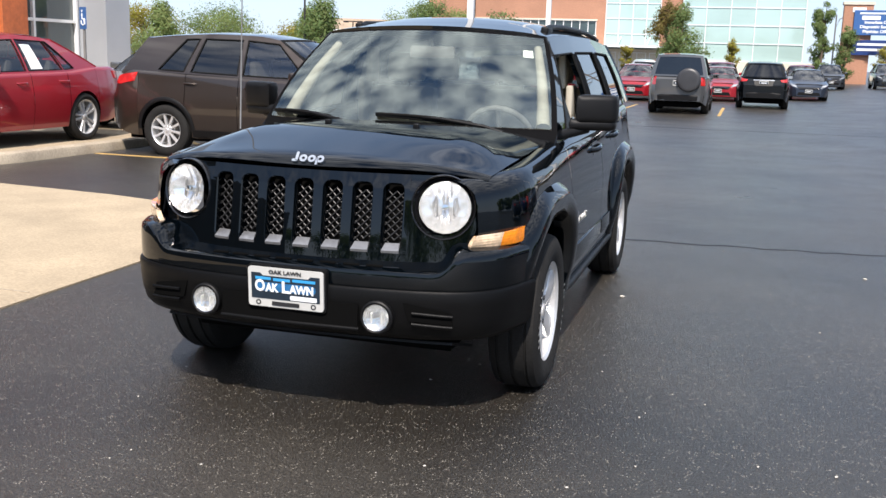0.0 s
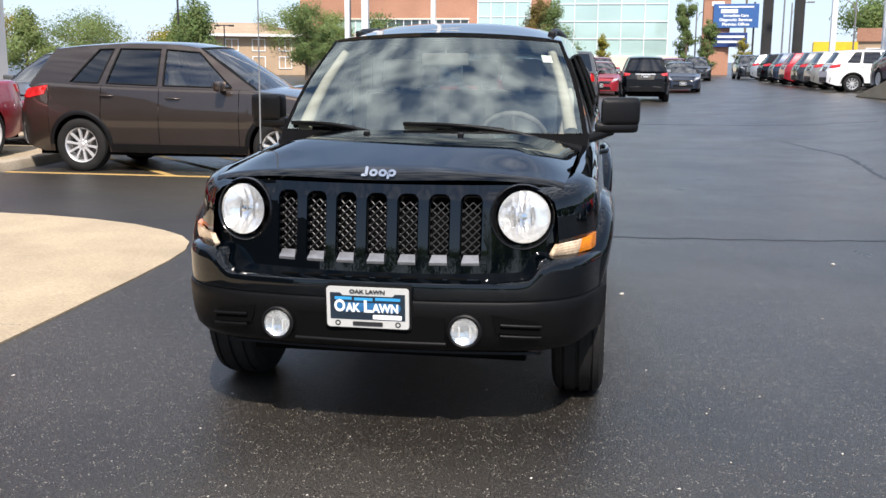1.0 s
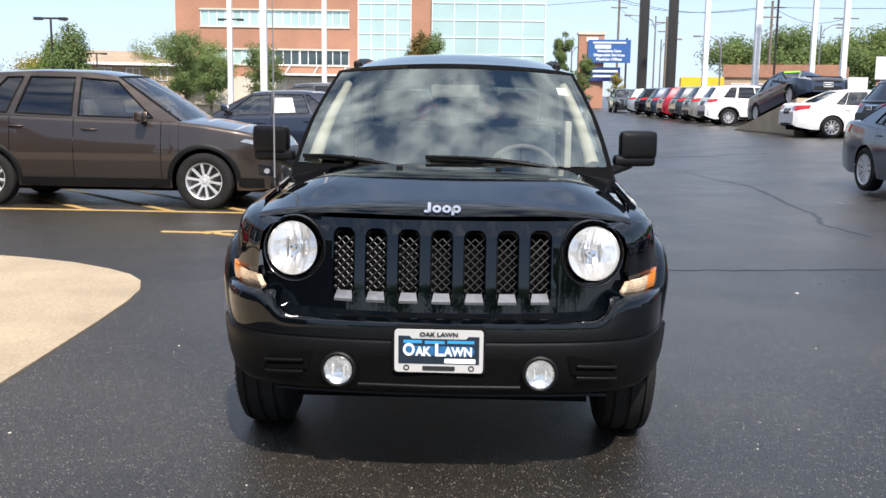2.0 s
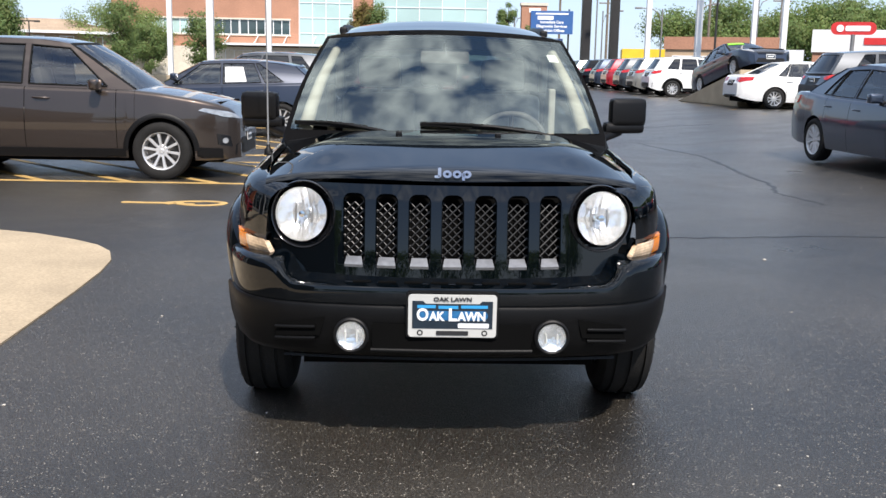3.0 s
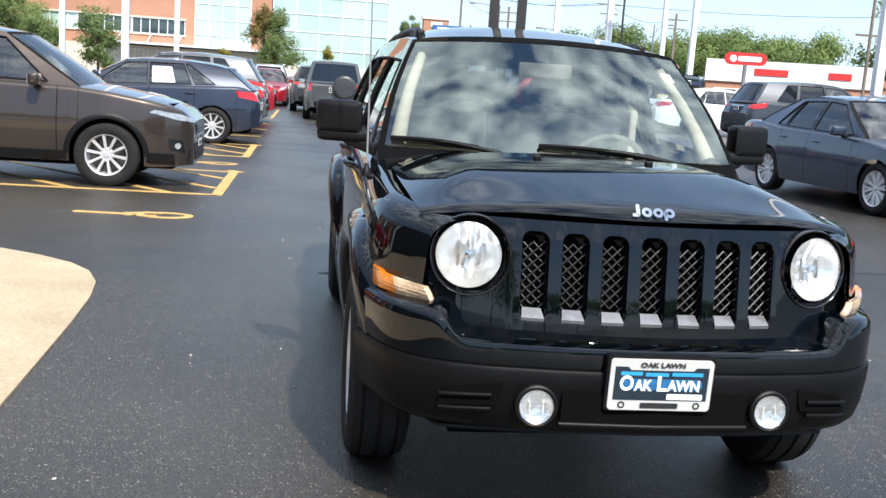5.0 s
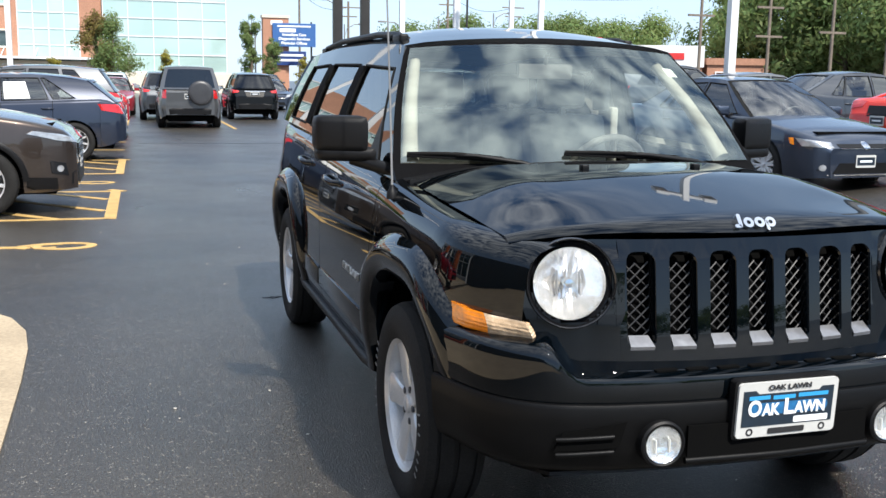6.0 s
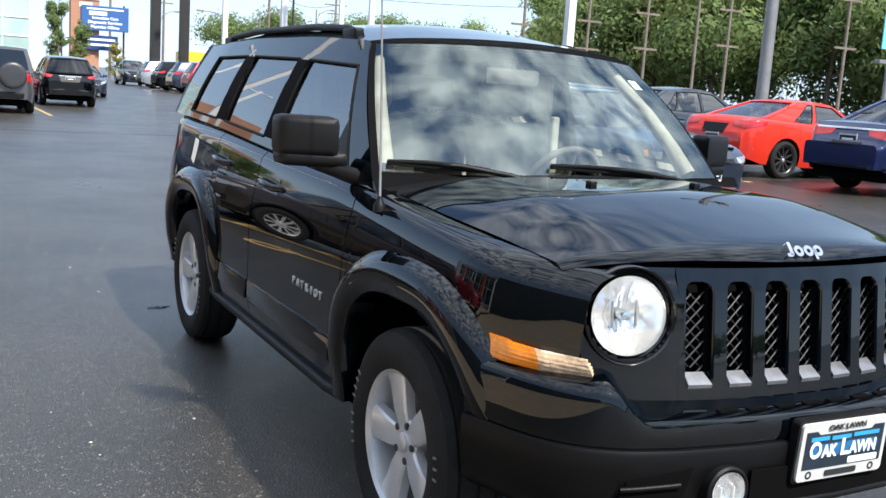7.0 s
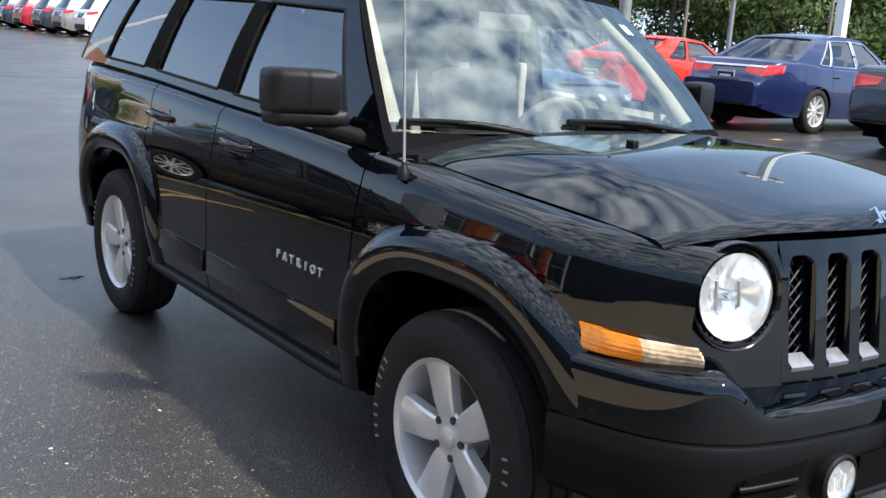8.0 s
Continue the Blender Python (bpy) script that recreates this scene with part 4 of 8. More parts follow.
def slab(name, outline, z0, z1, mat, label, category, kind="structure", parent=None):
    bm = bmesh.new()
    prism(bm, outline, z0, z1)
    bmesh.ops.recalc_face_normals(bm, faces=list(bm.faces))
    bmesh.ops.triangulate(bm, faces=[f for f in bm.faces if len(f.verts) > 4])
    ob = part(name, bm, mat, parent)
    return tagged(ob, label, category, kind=kind) if parent is None else ob


gm = bmesh.new()
gx = [-3000, -60] + [4.0 + 0.5 * k for k in range(13)] + [60, 3000]
cols = [[gm.verts.new((x, y, ground_z(x))) for y in (-3000, -60, 120, 3000)] for x in gx]
for i in range(len(gx) - 1):
    for j in range(3):
        gm.faces.new((cols[i][j], cols[i + 1][j], cols[i + 1][j + 1], cols[i][j + 1]))
tagged(part("ground", gm, M_ASPHALT, smooth=30), "dark sealed asphalt of a car dealer's lot", "asphalt", kind="structure")

PAD = [(-2.22, -8), (-2.20, 0.9), (-2.22, 1.8), (-2.24, 2.6), (-2.27, 3.2), (-2.32, 3.6), (-2.43, 3.93), (-2.60, 4.18), (-2.85, 4.40), (-3.25, 4.66), (-3.75, 4.86),
       (-4.3, 4.99), (-4.9, 5.06), (-5.8, 5.15), (-7.2, 5.25), (-15.0, 5.3), (-15.0, -8)]
pad = slab("pavement", PAD, -0.05, 0.010, M_CONCRETE, "pale concrete drive with a rounded corner, flush with the asphalt", "concrete")
# sawn joints and a hairline crack in the drive
for a, b, w in (((-7.0, 5.2), (-7.0, -6), 0.012), ((-15, 1.35), (-2.3, 1.35), 0.012), ((-15, -2.4), (-2.3, -2.4), 0.012)):
    bm = bmesh.new()
    d = (Vector(b) - Vector(a)).normalized()
    nx, ny = -d.y * w / 2, d.x * w / 2
    prism(bm, [(a[0] + nx, a[1] + ny), (b[0] + nx, b[1] + ny), (b[0] - nx, b[1] - ny), (a[0] - nx, a[1] - ny)], 0.004, 0.0135)
    bmesh.ops.recalc_face_normals(bm, faces=list(bm.faces))
    part("joint", bm, M_KERB, pad)
# walk with its kerb beside the showroom
slab("sidewalk", [(-16.5, 6.3), (-7.05, 6.3), (-7.05, 34), (-16.5, 34)], -0.05, 0.125, M_CONCRETE, "pale concrete walk beside the showroom", "walk")
kb = bmesh.new()
prof = [(0.17, -0.05), (0.16, 0.09), (0.145, 0.12), (0.11, 0.135), (0.0, 0.135), (0.0, -0.05)]
rows = []
for x, y, a in [(-7.05, 34, 0), (-7.05, 20, 0), (-7.05, 12, 0), (-7.05, 9, 0), (-7.05, 6.9, 0), (-7.09, 6.65, -20), (-7.22, 6.42, -50), (-7.5, 6.3, -80), (-8.5, 6.3, -90), (-16.5, 6.3, -90)]:
    rows.append([kb.verts.new((x + o * math.cos(radians(a)), y + o * math.sin(radians(a)), z)) for o, z in prof])
for r0, r1 in zip(rows[:-1], rows[1:]):
    for j in range(len(prof) - 1):
        kb.faces.new((r0[j], r0[j + 1], r1[j + 1], r1[j]))
bmesh.ops.recalc_face_normals(kb, faces=list(kb.faces))
tagged(part("kerb", kb, M_KERB, smooth=40), "worn concrete kerb along the walk", "kerb", kind="structure")


def ribbon(bm, pts, w, z, jitter=0.0, rng=None):
    """A painted or poured strip along points, standing a hair over the ground."""
    left, right = [], []
    for i, p in enumerate(pts):
        a, b = Vector(pts[max(0, i - 1)]), Vector(pts[min(len(pts) - 1, i + 1)])
        d = (b - a).normalized()
        n = Vector((-d.y, d.x)) * (w / 2 * (1 + (rng.uniform(-jitter, jitter) if rng else 0)))
        left.append((p[0] + n.x, p[1] + n.y))
        right.append((p[0] - n.x, p[1] - n.y))
    n = len(pts)
    lo = [[bm.verts.new((x, y, ground_z(x) + 0.0005)) for x, y in side] for side in (left, right)]
    hi = [[bm.verts.new((x, y, ground_z(x) + z)) for x, y in side] for side in (left, right)]
    for i in range(n - 1):
        bm.faces.new((hi[0][i], hi[0][i + 1], hi[1][i + 1], hi[1][i]))
        bm.faces.new((lo[0][i], lo[0][i + 1], hi[0][i + 1], hi[0][i]))
        bm.faces.new((hi[1][i], hi[1][i + 1], lo[1][i + 1], lo[1][i]))
    for k in (0, n - 1):
        bm.faces.new((lo[0][k], hi[0][k], hi[1][k], lo[1][k]))
    bmesh.ops.recalc_face_normals(bm, faces=list(bm.faces))


def line(pts, w=0.10, label="faded yellow parking line on asphalt", z=0.004):
    bm = bmesh.new()
    ribbon(bm, pts, w, z)
    return tagged(part("parking_line", bm, M_YELLOW), label, "road marking", "parking lines", "structure")


for y in (8.30, 10.85, 13.30, 15.90, 18.50, 21.1, 23.7, 26.3):
    line([(-6.85, y), (-2.0, y)])
for y0, y1 in ((8.30, 10.85), (13.30, 15.90)):
    line([(-2.0, y0 - 0.05), (-2.0, y1 + 0.05)], 0.12, z=0.0065)
    for k in range(6):
        xa, xb = -7.0 + 1.02 * k, -7.0 + 1.02 * k + 2.45
        pts = [(xa, y1), (xb, y0)]
        if xb > -2.08:
            f = (-2.08 - xa) / (xb - xa)
            pts[1] = (-2.08, y1 + (y0 - y1) * f)
        if xa < -6.8:
            f = (-6.8 - xa) / (xb - xa)
            pts[0] = (-6.8, y1 + (y0 - y1) * f)
        line(pts, 0.10, "faded yellow hatching on asphalt", 0.0052)
for x in (-2.1, 0.95):
    line([(x, 27.2), (x, 33.6)])
for k in range(-1, 20):
    y = 1.55 + 2.75 * k
    line([(9.2, y), (14.4, y)])


def access_mark(cx, cy):
    """Yellow wheelchair mark, lying along x."""
    bm = bmesh.new()
    P = lambda u, v: (cx + u, cy + v)
    arc = [P(0.26 + 0.22 * math.cos(a), -0.02 + 0.15 * math.sin(a)) for a in (radians(d) for d in range(-165, 120, 15))]
    ribbon(bm, arc, 0.085, 0.004)
    ribbon(bm, [P(-0.50, -0.02), P(-0.12, -0.03), P(-0.02, -0.10)], 0.095, 0.0042)
    ribbon(bm, [P(-0.10, 0.0), P(0.10, 0.10), P(0.24, 0.11)], 0.095, 0.0044)
    ribbon(bm, [P(0.02, 0.05), P(0.06, -0.10), P(0.20, -0.09)], 0.09, 0.0046)
    prism(bm, [P(-0.50 + 0.055 * math.cos(a), -0.02 + 0.055 * math.sin(a)) for a in (2 * math.pi * k / 12 for k in range(12))], 0.0005, 0.0048)
    bmesh.ops.recalc_face_normals(bm, faces=list(bm.faces))
    tagged(part("wheelchair_mark", bm, M_YELLOW), "faded yellow wheelchair mark on asphalt", "road marking", "wheelchair marks", "structure")


access_mark(-2.58, 6.62)
access_mark(-2.55, 12.0)

rng = random.Random(4)


def crack(pts, w):
    bm = bmesh.new()
    fine = []
    for a, b in zip(pts[:-1], pts[1:]):
        for k in range(10):
            f = k / 10
            fine.append((a[0] + (b[0] - a[0]) * f + rng.uniform(-0.03, 0.03), a[1] + (b[1] - a[1]) * f + rng.uniform(-0.03, 0.03)))
    ribbon(bm, fine + [pts[-1]], w, 0.003, 0.5, rng)
    tagged(part("crack", bm, M_TAR), "dark tar-filled crack in the asphalt", "crack", "cracks", "structure")


crack([(0.6, 4.84), (2.0, 4.92), (3.4, 5.12), (6.0, 5.25), (9, 5.4)], 0.035)
crack([(4.15, 16.0), (4.35, 14.4), (4.62, 13.0), (4.55, 11.6), (4.42, 10.4), (4.40, 9.2), (4.15, 8.2), (4.3, 7.2)], 0.05)
crack([(-1.8, 20.6), (1.0, 20.4), (3.6, 20.7), (7.0, 20.5)], 0.04)
crack([(-0.93, 4.18), (-0.81, 4.21)], 0.02)

# pale chips of stone lying about
bm = bmesh.new()
for k in range(170):
    x, y = rng.uniform(-2.1, 5.5), rng.uniform(-3.5, 9.0)
    s = rng.uniform(0.002, 0.006) if rng.random() < 0.97 else rng.uniform(0.007, 0.011)
    m = Matrix.Translation((x, y, ground_z(x) + s * 0.4)) @ Matrix.Rotation(rng.uniform(0, 6), 4, "Z") @ Matrix.Diagonal((s * 1.6, s, s * 0.7, 1))
    bmesh.ops.create_icosphere(bm, subdivisions=1, radius=1.0, matrix=m)
tagged(part("gravel_chips", bm, M_PEBBLE), "scattered pale stone chips on asphalt", "gravel", kind="stuff")


# ---------------------------------------------------------------- parked cars, near and far
PAD_PAPER = ("window_paper", [(0.55, 1.16), (0.95, 1.16), (0.95, 1.36), (0.55, 1.36)], (-1, 0, 0), M_PAPER, 0.0, False)
PADS_CX = [p for p in PADS_SUV if p[0] not in ("grille", "lower_grille", "headlamp", "fog_recess")] + [
    ("grille", [(-0.32, 0.59), (0.32, 0.59), (0.38, 0.72), (-0.38, 0.72)], F, M_GLOSS, 0.010, False),
    ("grille_wing", [(-0.36, 0.565), (0.36, 0.565), (0.36, 0.59), (-0.36, 0.59)], F, M_CHROME, 0.018, False),
    ("front_cladding", [(-0.62, 0.30), (0.62, 0.30), (0.62, 0.42), (0.46, 0.50), (-0.46, 0.50), (-0.62, 0.42)], F, M_PLASTIC, 0.010, False),
    ("headlamp", [(0.44, 0.735), (0.70, 0.765), (0.95, 0.835), (0.90, 0.865), (0.64, 0.825), (0.46, 0.775)], (-0.75, 1, 0), M_CARLAMP, 0.010, True),
    ("fog_recess", [(0.58, 0.40), (0.76, 0.43), (0.78, 0.56), (0.62, 0.53)], (-0.75, 1, 0), M_GLOSS, 0.008, True),
    ("fog_lamp", [(0.68 + 0.035 * math.cos(t), 0.475 + 0.035 * math.sin(t)) for t in (math.pi * k / 5 for k in range(10))], (-0.75, 1, 0), M_CARLAMP, 0.014, True),
    ("corner_cladding", [(0.64, 0.26), (1.02, 0.27), (1.02, 0.40), (0.66, 0.38)], (-1.0, 1, 0), M_PLASTIC, 0.010, True)] + [
    ("grille_fin", [(-0.36, z), (0.36, z), (0.365, z + 0.014), (-0.365, z + 0.014)], F, M_ALLOYDARK, 0.020, False) for z in (0.61, 0.645, 0.68)]
cx = suv_spec(pads=PADS_CX, plate_f=0.52, plate_r=0.92, shoulder=0.05,
              plan=[(0, 0.54), (0.03, 0.62), (0.10, 0.70), (0.24, 0.79), (0.5, 0.875), (0.9, 0.91), (2.3, 0.92), (3.6, 0.91), (4.1, 0.88), (4.42, 0.80), (4.55, 0.66)],
              top=[(0, 0.70), (0.03, 0.78), (0.08, 0.845), (0.20, 0.905), (0.45, 0.965), (0.9, 1.035), (1.25, 1.07), (2.4, 1.09), (3.6, 1.13), (4.2, 1.15), (4.42, 1.08), (4.55, 0.80)])
cx["y_screen"] = 1.20
cx["cabin"] = dict(cx["cabin"], lo=[1.20, 1.50, 2.46, 2.54, 3.25, 3.36, 3.78, 4.36], hi=[2.02, 2.08, 2.46, 2.54, 3.08, 3.16, 3.34, 4.02], seal=0.012)
build_car("parked_suv", "brown metallic compact SUV with silver ten-spoke wheels", cx, M_BROWN, park(-4.6, 9.46, 0, 4.55))

red = sedan_spec(L=4.87, pads=PADS_SEDAN, wheel_style="pair", spokes=5, rim=0.24, r=0.335)
rs_ = build_car("parked_sedan", "red sedan with dark-spoked wheels and a window paper on the walk", red, M_RED, park(-8.20, 7.60, -90, 4.87, 0.13))
bm = bmesh.new()
red_pt = red["fn_side"]
grid(bm, lambda u, v: red_pt(1, 3, 0.10 + 0.66 * v, 0.005).lerp(red_pt(1, 4, 0.10 + 0.66 * v, 0.005), 0.10 + 0.34 * u), 2, 3)
part("window_paper", thick(bm, 0.002), M_PAPER, rs_, "white paper sheet")
build_car("parked_sedan", "grey sedan parked behind the red one", sedan_spec(pads=PADS_SEDAN), M_GREY, park(-8.25, 12.9, -90, 4.7, 0.13))

hatch = suv_spec(L=4.46, r=0.33, arch=0.365, track=1.55, yf=0.92, yr=3.62, shoulder=0.055, rim=0.225,
                 top=[(0, 0.58), (0.05, 0.65), (0.15, 0.74), (0.4, 0.82), (0.9, 0.90), (1.3, 0.95), (2.4, 0.98), (3.6, 1.03), (4.1, 1.05), (4.34, 0.98), (4.46, 0.74)],
                 plan=[(0, 0.50), (0.05, 0.64), (0.18, 0.76), (0.45, 0.86), (0.9, 0.89), (2.3, 0.895), (3.6, 0.89), (4.1, 0.85), (4.36, 0.76), (4.46, 0.62)],
                 sill=[(0, 0.22), (0.3, 0.19), (1.4, 0.21), (3.1, 0.21), (4.1, 0.24), (4.46, 0.36)], flank=FLANK_SEDAN, pads=PADS_SEDAN, plate_r=0.70,
                 cabin=dict(lo=[1.28, 1.52, 2.46, 2.51, 3.25, 3.32, 3.70, 4.30], hi=[2.10, 2.14, 2.44, 2.49, 3.05, 3.08, 3.10, 3.85],
                            xb=0.80, xt=0.57, roof=[(1.9, 1.38), (2.3, 1.435), (3.0, 1.45), (3.6, 1.40), (4.2, 1.28)], crown=0.03, front_seat=2.35, rear_seat=3.15, tint=M_CARTINT,
                            rear_tint=M_CARDARK, taper=[(1.2, 0.97), (2.0, 1.0), (3.2, 1.0), (4.2, 0.90)]))
del hatch["cladding"]
hb = build_car("parked_hatchback", "dark blue hatchback with silver wheels and a paper in its window", hatch, M_DARKNAVY, park(-4.15, 16.55, 180, 4.46))
bm = bmesh.new()
side_pt = hatch["fn_side"]
grid(bm, lambda u, v: side_pt(1, 3, 0.12 + 0.62 * v, 0.005).lerp(side_pt(1, 4, 0.12 + 0.62 * v, 0.005), 0.06 + 0.56 * u), 2, 3)
part("window_paper", thick(bm, 0.002), M_PAPER, hb, "white paper sheet")
mats = [("parked_sedan", "silver-grey sedan in the row of bays", M_GREY, 0), ("parked_suv", "dark SUV in the row of bays", M_DARKGREY, 1), ("parked_sedan", "dark red sedan in the row of bays", M_RED, 0)]
for k, (nm, lb, mt, big) in enumerate(mats):
    sp = suv_spec(pads=PADS_SUV) if big else sedan_spec(pads=PADS_SEDAN)
    build_car(nm, lb, sp, mt, park(-4.3, 19.7 + 2.6 * k, 180, sp["L"]), "cars beyond the hatchback")

boxy = suv_spec(L=4.55, pads=[p for p in PADS_SUV if p[0] not in ("chrome_strip", "plate_recess", "tail_lamp")] + [
    ("tail_lamp", [(0.62, 0.86), (0.80, 0.86), (0.82, 1.14), (0.64, 1.14)], (-0.35, -1, 0), M_TAIL, 0.012, True)],
    top=[(0, 0.70), (0.05, 0.86), (0.12, 0.96), (0.35, 1.03), (0.9, 1.07), (1.25, 1.10), (2.4, 1.12), (4.2, 1.15), (4.46, 1.15), (4.55, 1.0)],
    cabin=dict(lo=[1.22, 1.46, 2.42, 2.50, 3.25, 3.38, 4.10, 4.47], hi=[1.80, 1.86, 2.42, 2.50, 3.22, 3.34, 4.02, 4.36], xb=0.83, xt=0.66,
               roof=[(1.7, 1.72), (2.2, 1.77), (3.0, 1.78), (3.9, 1.77), (4.4, 1.73)], crown=0.03, front_seat=2.3, rear_seat=3.2, tints={1: M_CARTINT, 3: M_CARDARK, 5: M_CARDARK}, rear_tint=M_CARDARK, bow_r=0.03))
M_PEWTER = paint("pewter_paint", (0.085, 0.088, 0.092), 0.5)
M_SPARE = material("spare_cover_vinyl", (0.035, 0.036, 0.040), 0.4, stain=0.2, stain_scale=5)
spare = build_car("parked_suv", "dark grey boxy SUV with a covered spare wheel on its back", boxy, M_PEWTER, park(-0.30, 29.65, 90, 4.55))
bm = bmesh.new()
lathe(bm, [(0.001, 0.165), (0.25, 0.165), (0.32, 0.155), (0.345, 0.13), (0.355, 0.10), (0.35, 0.0), (0.2, -0.03)], 32, Matrix.Translation((-0.30, 4.53, 1.02)) @ Vector((0, 1, 0)).to_track_quat("X", "Z").to_matrix().to_4x4())
part("spare_wheel_cover", bm, M_SPARE, spare, smooth=40)

build_car("parked_suv", "dark compact SUV beyond the boxy one", suv_spec(pads=PADS_SUV), M_DARKGREY, park(-0.80, 35.2, 90, 4.55))
build_car("parked_sedan", "red sedan nose-on to the lane", sedan_spec(pads=PADS_SEDAN, plate_f=0.45), M_RED, park(-2.75, 39.6, -90, 4.7))
build_car("parked_suv", "silver SUV beyond the red sedan", suv_spec(pads=PADS_SUV), M_SILVER, park(-2.9, 46.2, 90, 4.55))
build_car("parked_suv", "black compact SUV with red tail lamps", suv_spec(pads=PADS_SUV), M_BLACK, park(2.25, 36.1, 90, 4.55))
build_car("parked_sedan", "small red car facing the lane", sedan_spec(pads=PADS_SEDAN, plate_f=0.45), M_RED, park(0.55, 42.5, -90, 4.7))
build_car("parked_suv", "dark red SUV behind the small red car", suv_spec(pads=PADS_SUV), M_RED, park(0.4, 48.6, -90, 4.55))
build_car("parked_sedan", "dark blue-grey sedan facing the lane", sedan_spec(pads=PADS_SEDAN, plate_f=0.45), M_SLATE, park(4.45, 47.9, -90, 4.7))
build_car("parked_suv", "maroon SUV behind the dark sedan", suv_spec(pads=PADS_SUV), M_RED, park(4.5, 54.5, -90, 4.55))
for x, y in ((7.0, 69.0), (10.6, 69.5)):
    build_car("parked_suv", "dark SUV facing down the lane", suv_spec(pads=PADS_SUV, plate_f=0.52), M_DARKGREY, park(x, y, -90, 4.55, ground_z(x)), "SUVs at the lane's end")

# the lane's lone sedan
PADS_SLATE = [p for p in PADS_SEDAN if p[0] not in ("grille", "headlamp", "lower_grille")] + [
    ("grille", [(-0.40, 0.585), (0.40, 0.585), (0.42, 0.635), (-0.42, 0.635)], F, M_PLASTIC, 0.008, False),
    ("chrome_strip", [(-0.40, 0.575), (0.40, 0.575), (0.40, 0.585), (-0.40, 0.585)], F, M_CHROME, 0.012, False),
    ("emblem", [(0.055 * math.cos(a), 0.615 + 0.055 * math.sin(a)) for a in (math.pi * k / 5 for k in range(10))], F, M_CHROME, 0.016, False),
    ("lower_grille", [(-0.50, 0.27), (0.50, 0.27), (0.40, 0.40), (-0.40, 0.40)], F, M_PLASTIC, 0.008, False),
    ("lower_lip", [(-0.56, 0.245), (0.56, 0.245), (0.56, 0.26), (-0.56, 0.26)], F, M_CHROME, 0.012, False),
    ("headlamp", [(0.42, 0.585), (0.80, 0.60), (0.88, 0.70), (0.46, 0.655)], (-0.62, 1, 0), M_CARLAMP, 0.008, True),
    ("corner_marker", [(0.885, 0.61), (0.93, 0.625), (0.95, 0.70), (0.895, 0.70)], (-0.62, 1, 0), M_AMBER, 0.009, True),
    ("fog_lamp", [(0.60 + 0.045 * math.cos(a), 0.34 + 0.04 * math.sin(a)) for a in (math.pi * k / 4 for k in range(8))], (-0.3, 1, 0), M_CARLAMP, 0.008, True)]
build_car("parked_sedan", "slate-blue sedan with bright wheels standing in the lane", sedan_spec(L=4.63, pads=PADS_SLATE, wheel_style="pair", spokes=10, rim=0.225, plate_f=0.42, yf=0.88, yr=3.53),
          M_SLATE, park(6.82, 10.41, -86, 4.63, ground_z(6.4)))

# bays on the rise
ANG = 2
def angled(x, y, L=4.7, back=1.05, tw=0.77):
    """Pose of a car in a bay on the rise by its right rear wheel."""
    h = radians(ANG)
    d, left = Vector((math.cos(h), math.sin(h))), Vector((-math.sin(h), math.cos(h)))
    c = Vector((x, y)) + left * tw + d * (L / 2 - back)
    return park(c.x, c.y, ANG, L, ground_z(x))


build_car("parked_sedan", "black full-size sedan in a bay on the rise", sedan_spec(L=4.9, pads=PADS_SEDAN, top=[(0, 0.62), (0.05, 0.70), (0.15, 0.80), (0.4, 0.88), (0.9, 0.95), (1.3, 0.99), (2.4, 1.0), (3.4, 1.02), (3.9, 1.06), (4.6, 1.07), (4.8, 1.02), (4.9, 0.74)],
          plan=[(0, 0.60), (0.05, 0.72), (0.18, 0.82), (0.45, 0.90), (0.9, 0.92), (2.3, 0.93), (3.6, 0.92), (4.4, 0.89), (4.8, 0.82), (4.9, 0.70)]), M_DARKNAVY, angled(10.0, 4.35, 4.9), "cars in the raised bays")
accord = sedan_spec(L=4.86, pads=PADS_SEDAN + [("chrome_strip", [(-0.62, 0.925), (0.62, 0.925), (0.62, 0.95), (-0.62, 0.95)], R_, M_CHROME, 0.012, False)], rim=0.225, r=0.335)
accord["cabin"] = dict(accord["cabin"], seal_mat=M_CHROME, seal=0.013)
build_car("parked_sedan", "navy sedan with chrome window trim in a bay on the rise", accord, M_NAVY, angled(10.6, 7.6, 4.86), "cars in the raised bays")
